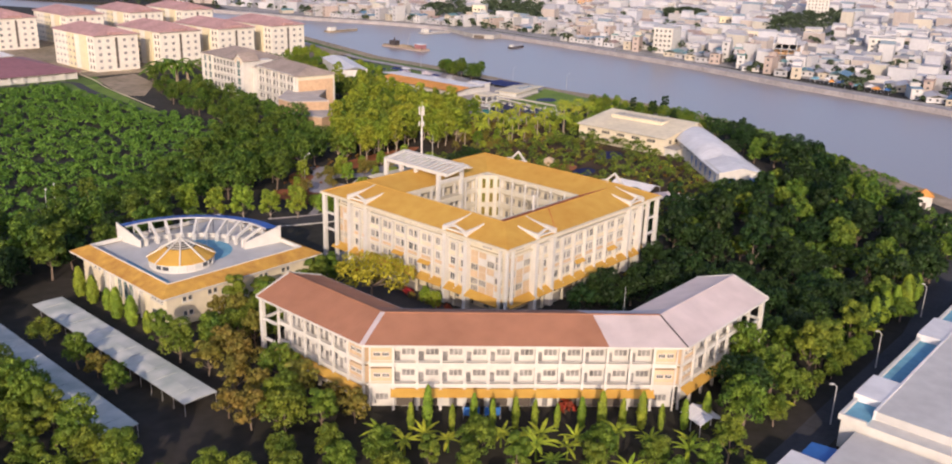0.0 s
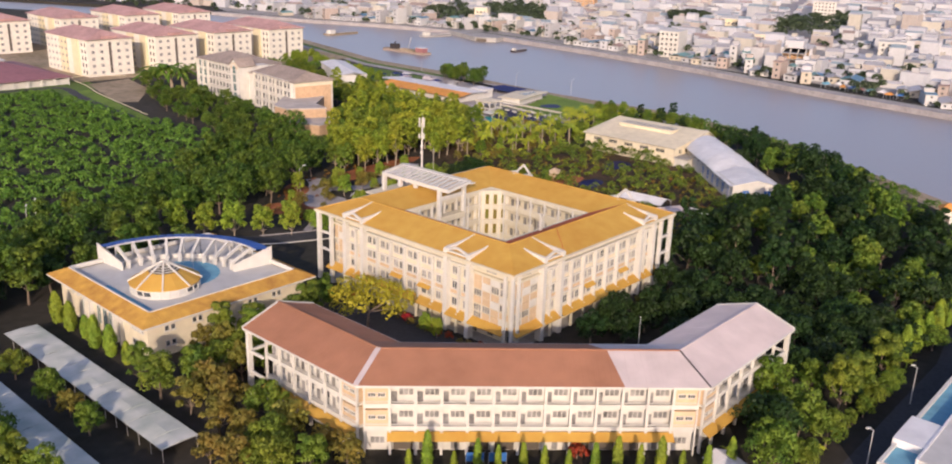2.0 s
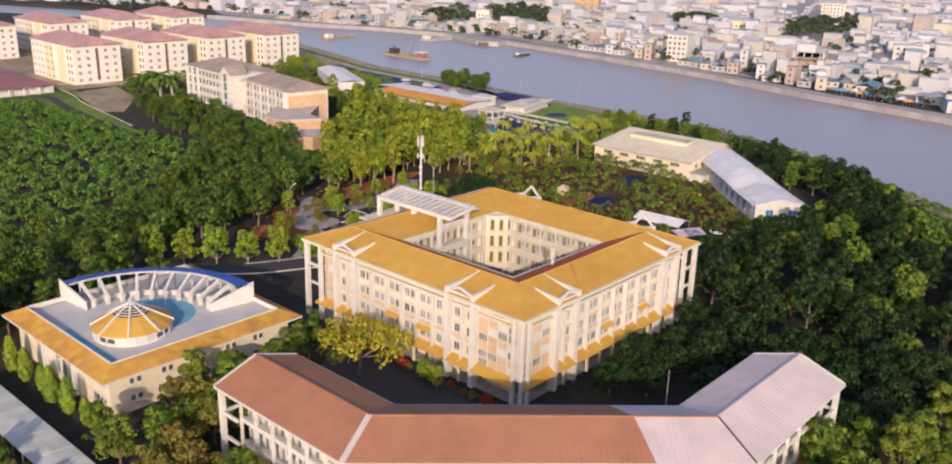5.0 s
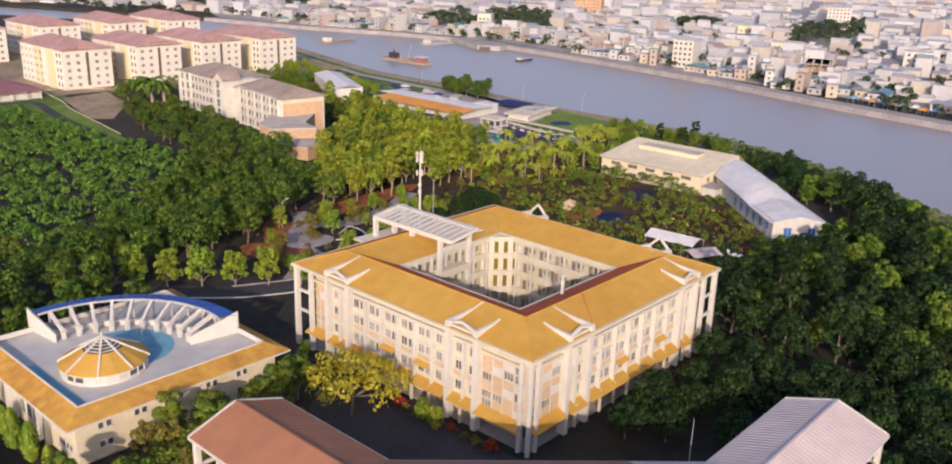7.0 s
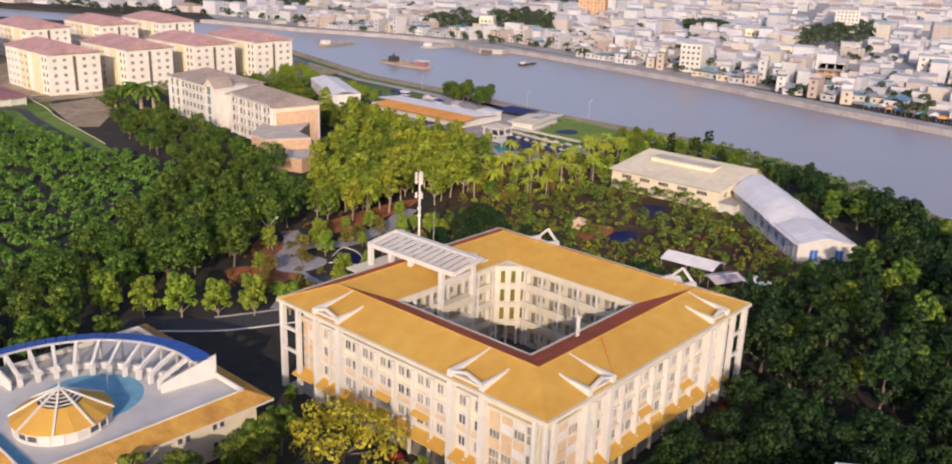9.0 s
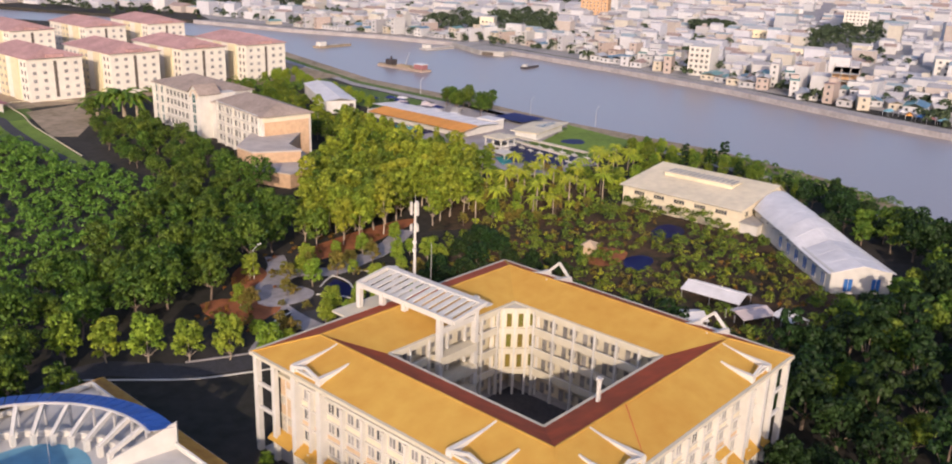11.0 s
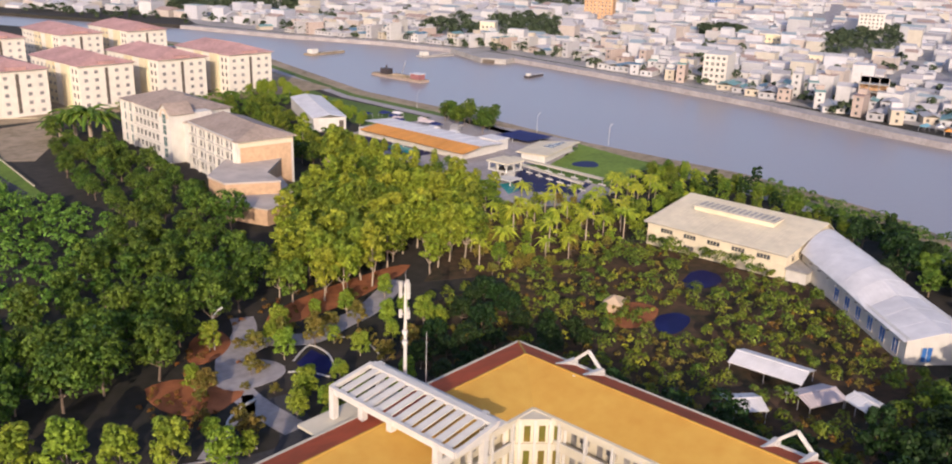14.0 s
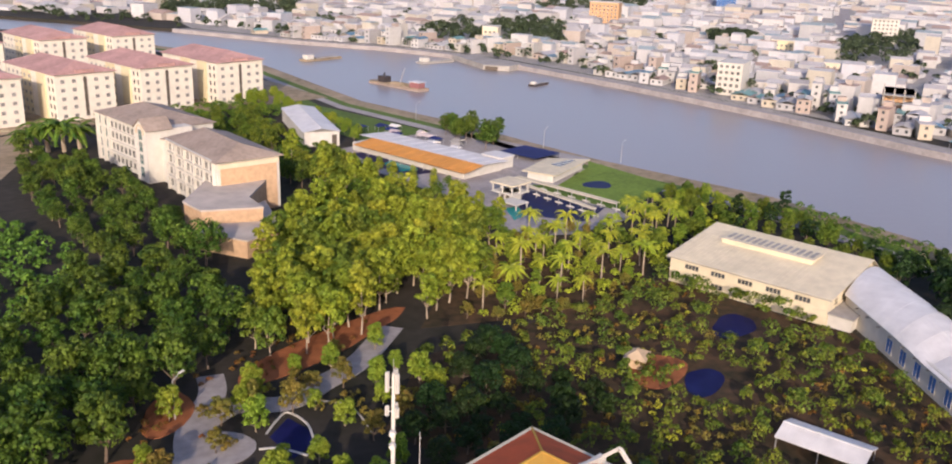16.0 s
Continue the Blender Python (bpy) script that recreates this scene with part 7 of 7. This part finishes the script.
plant(shrub[1:], [(38, 106, R0), (44, 110, R0), (47, 122, R0), (30, 108, R0), (26, 101, R0), (41, 101, R0), (60, 121, R0), (66, 121, R0), (75, 122, R0), (54, 116, R0)], "garden shrubs", 0.7, 1.3)
plant(row + olive, [(31, 112, R0), (42, 124, R0), (52, 118, R0), (57, 121, R0), (29, 91, R0), (24, 95, R0), (46, 98, R0), (62, 110, R0), (71, 113, R0), (78, 124, R0), (86, 121, R0), (44, 90, R0)], "garden trees", 0.5, 0.85)
ORCHARD = [(66, 96), (70, 64), (66, 40), (92, 14), (120, 10), (132, 12), (136, 24), (150, 40), (162, 52), (159, 58), (165, 60), (165, 101), (128, 104), (90, 112)]
PARTS = spots(ORCHARD, 4.4, 320, 14, 0.3) + spots([(160.5, 60), (165, 60), (165.5, 100), (161, 100)], 2.6, 26, 67, 0.1)
UNDER = spots(PALMS, 2.3, 240, 37, 0.2) + spots([(168, 104), (215, 106), (240, 112), (250, 146), (228, 140), (180, 136)], 2.6, 240, 38, 0.2)
stuff_plants("undergrowth", "green shrubs and young palms under the royal palms", "undergrowth", UNDER, 1.7, 4.0, 75, 0.5, M["leaf_light"], 39)
stuff_plants("undergrowth", "thick shrubs round the hotel and the riverside sheds", "undergrowth", spots([(135, 200), (176, 180), (186, 262), (218, 330), (230, 372), (150, 372), (150, 318), (152, 240)], 3.6, 420, 40, 0.3), 2.4, 4.2, 80, 0.6, M["leaf_dark"], 41)
stuff_plants("orchard", "dense low fruit trees and shrubs of the orchard", "orchard", PARTS[::3] + PARTS[1::3], 2.2, 4.8, 110, 0.46, M["leaf_mid"], 15)
stuff_plants("orchard", "darker fruit trees between the orchard rows", "orchard", PARTS[2::3], 2.5, 6.4, 140, 0.5, M["leaf_dark"], 16)
stuff_plants("undergrowth", "reddish and olive undergrowth between the orchard rows", "undergrowth", spots(ORCHARD + [(60, 110)], 2.2, 260, 16, 0.2), 1.2, 2.4, 40, 0.45, M["leaf_olive"], 17)
SHORE = [(120, -58), (152, -58), (198, -14), (236, 40), (258, 104), (238, 104), (208, 40), (180, -5), (150, -32)]
stuff_plants("undergrowth", "low dark bushes on the slope to the river", "undergrowth", spots(SHORE, 3.0, 260, 63, 0.3), 1.8, 2.6, 80, 0.45, M["leaf_dark"], 64)
LOW = spots(ORCHARD, 1.7, 900, 51, 0.2)
stuff_plants("undergrowth", "slender young fruit trees and tall weeds of the orchard", "undergrowth", LOW[::2], 1.0, 3.0, 36, 0.36, M["leaf_light"], 52)
stuff_plants("undergrowth", "brown and olive stalks of the orchard", "undergrowth", LOW[1::2], 0.9, 3.0, 42, 0.34, M["leaf_rust"], 53)
BEDS = spots([(22, 98), (36, 100), (50, 128), (72, 126), (104, 126), (108, 134), (60, 138), (38, 128), (20, 112)], 2.0, 110, 54, 0.2, LANES)
stuff_plants("undergrowth", "rusty and olive low plants on the red garden beds", "undergrowth", BEDS, 0.8, 1.3, 40, 0.3, M["leaf_rust"], 55)
stuff_plants("undergrowth", "low yellow-green plants under the tall trees", "undergrowth", spots(LIGHT, 2.4, 260, 26, 0.2, LANES), 1.3, 2.0, 40, 0.5, M["leaf_olive"], 27)
TAKEN.clear()
FIELD = [(-160, 140), (-36, 140), (0, 144), (24, 158), (48, 180), (68, 208), (66, 240), (59, 258), (60, 346), (-160, 352)]
stuff_plants("scrub", "thick bright green scrub and creepers over the field", "scrub", spots(FIELD, 3.1, 2000, 18, 0.5), 2.8, 2.8, 60, 0.75, M["leaf_scrub"], 19)
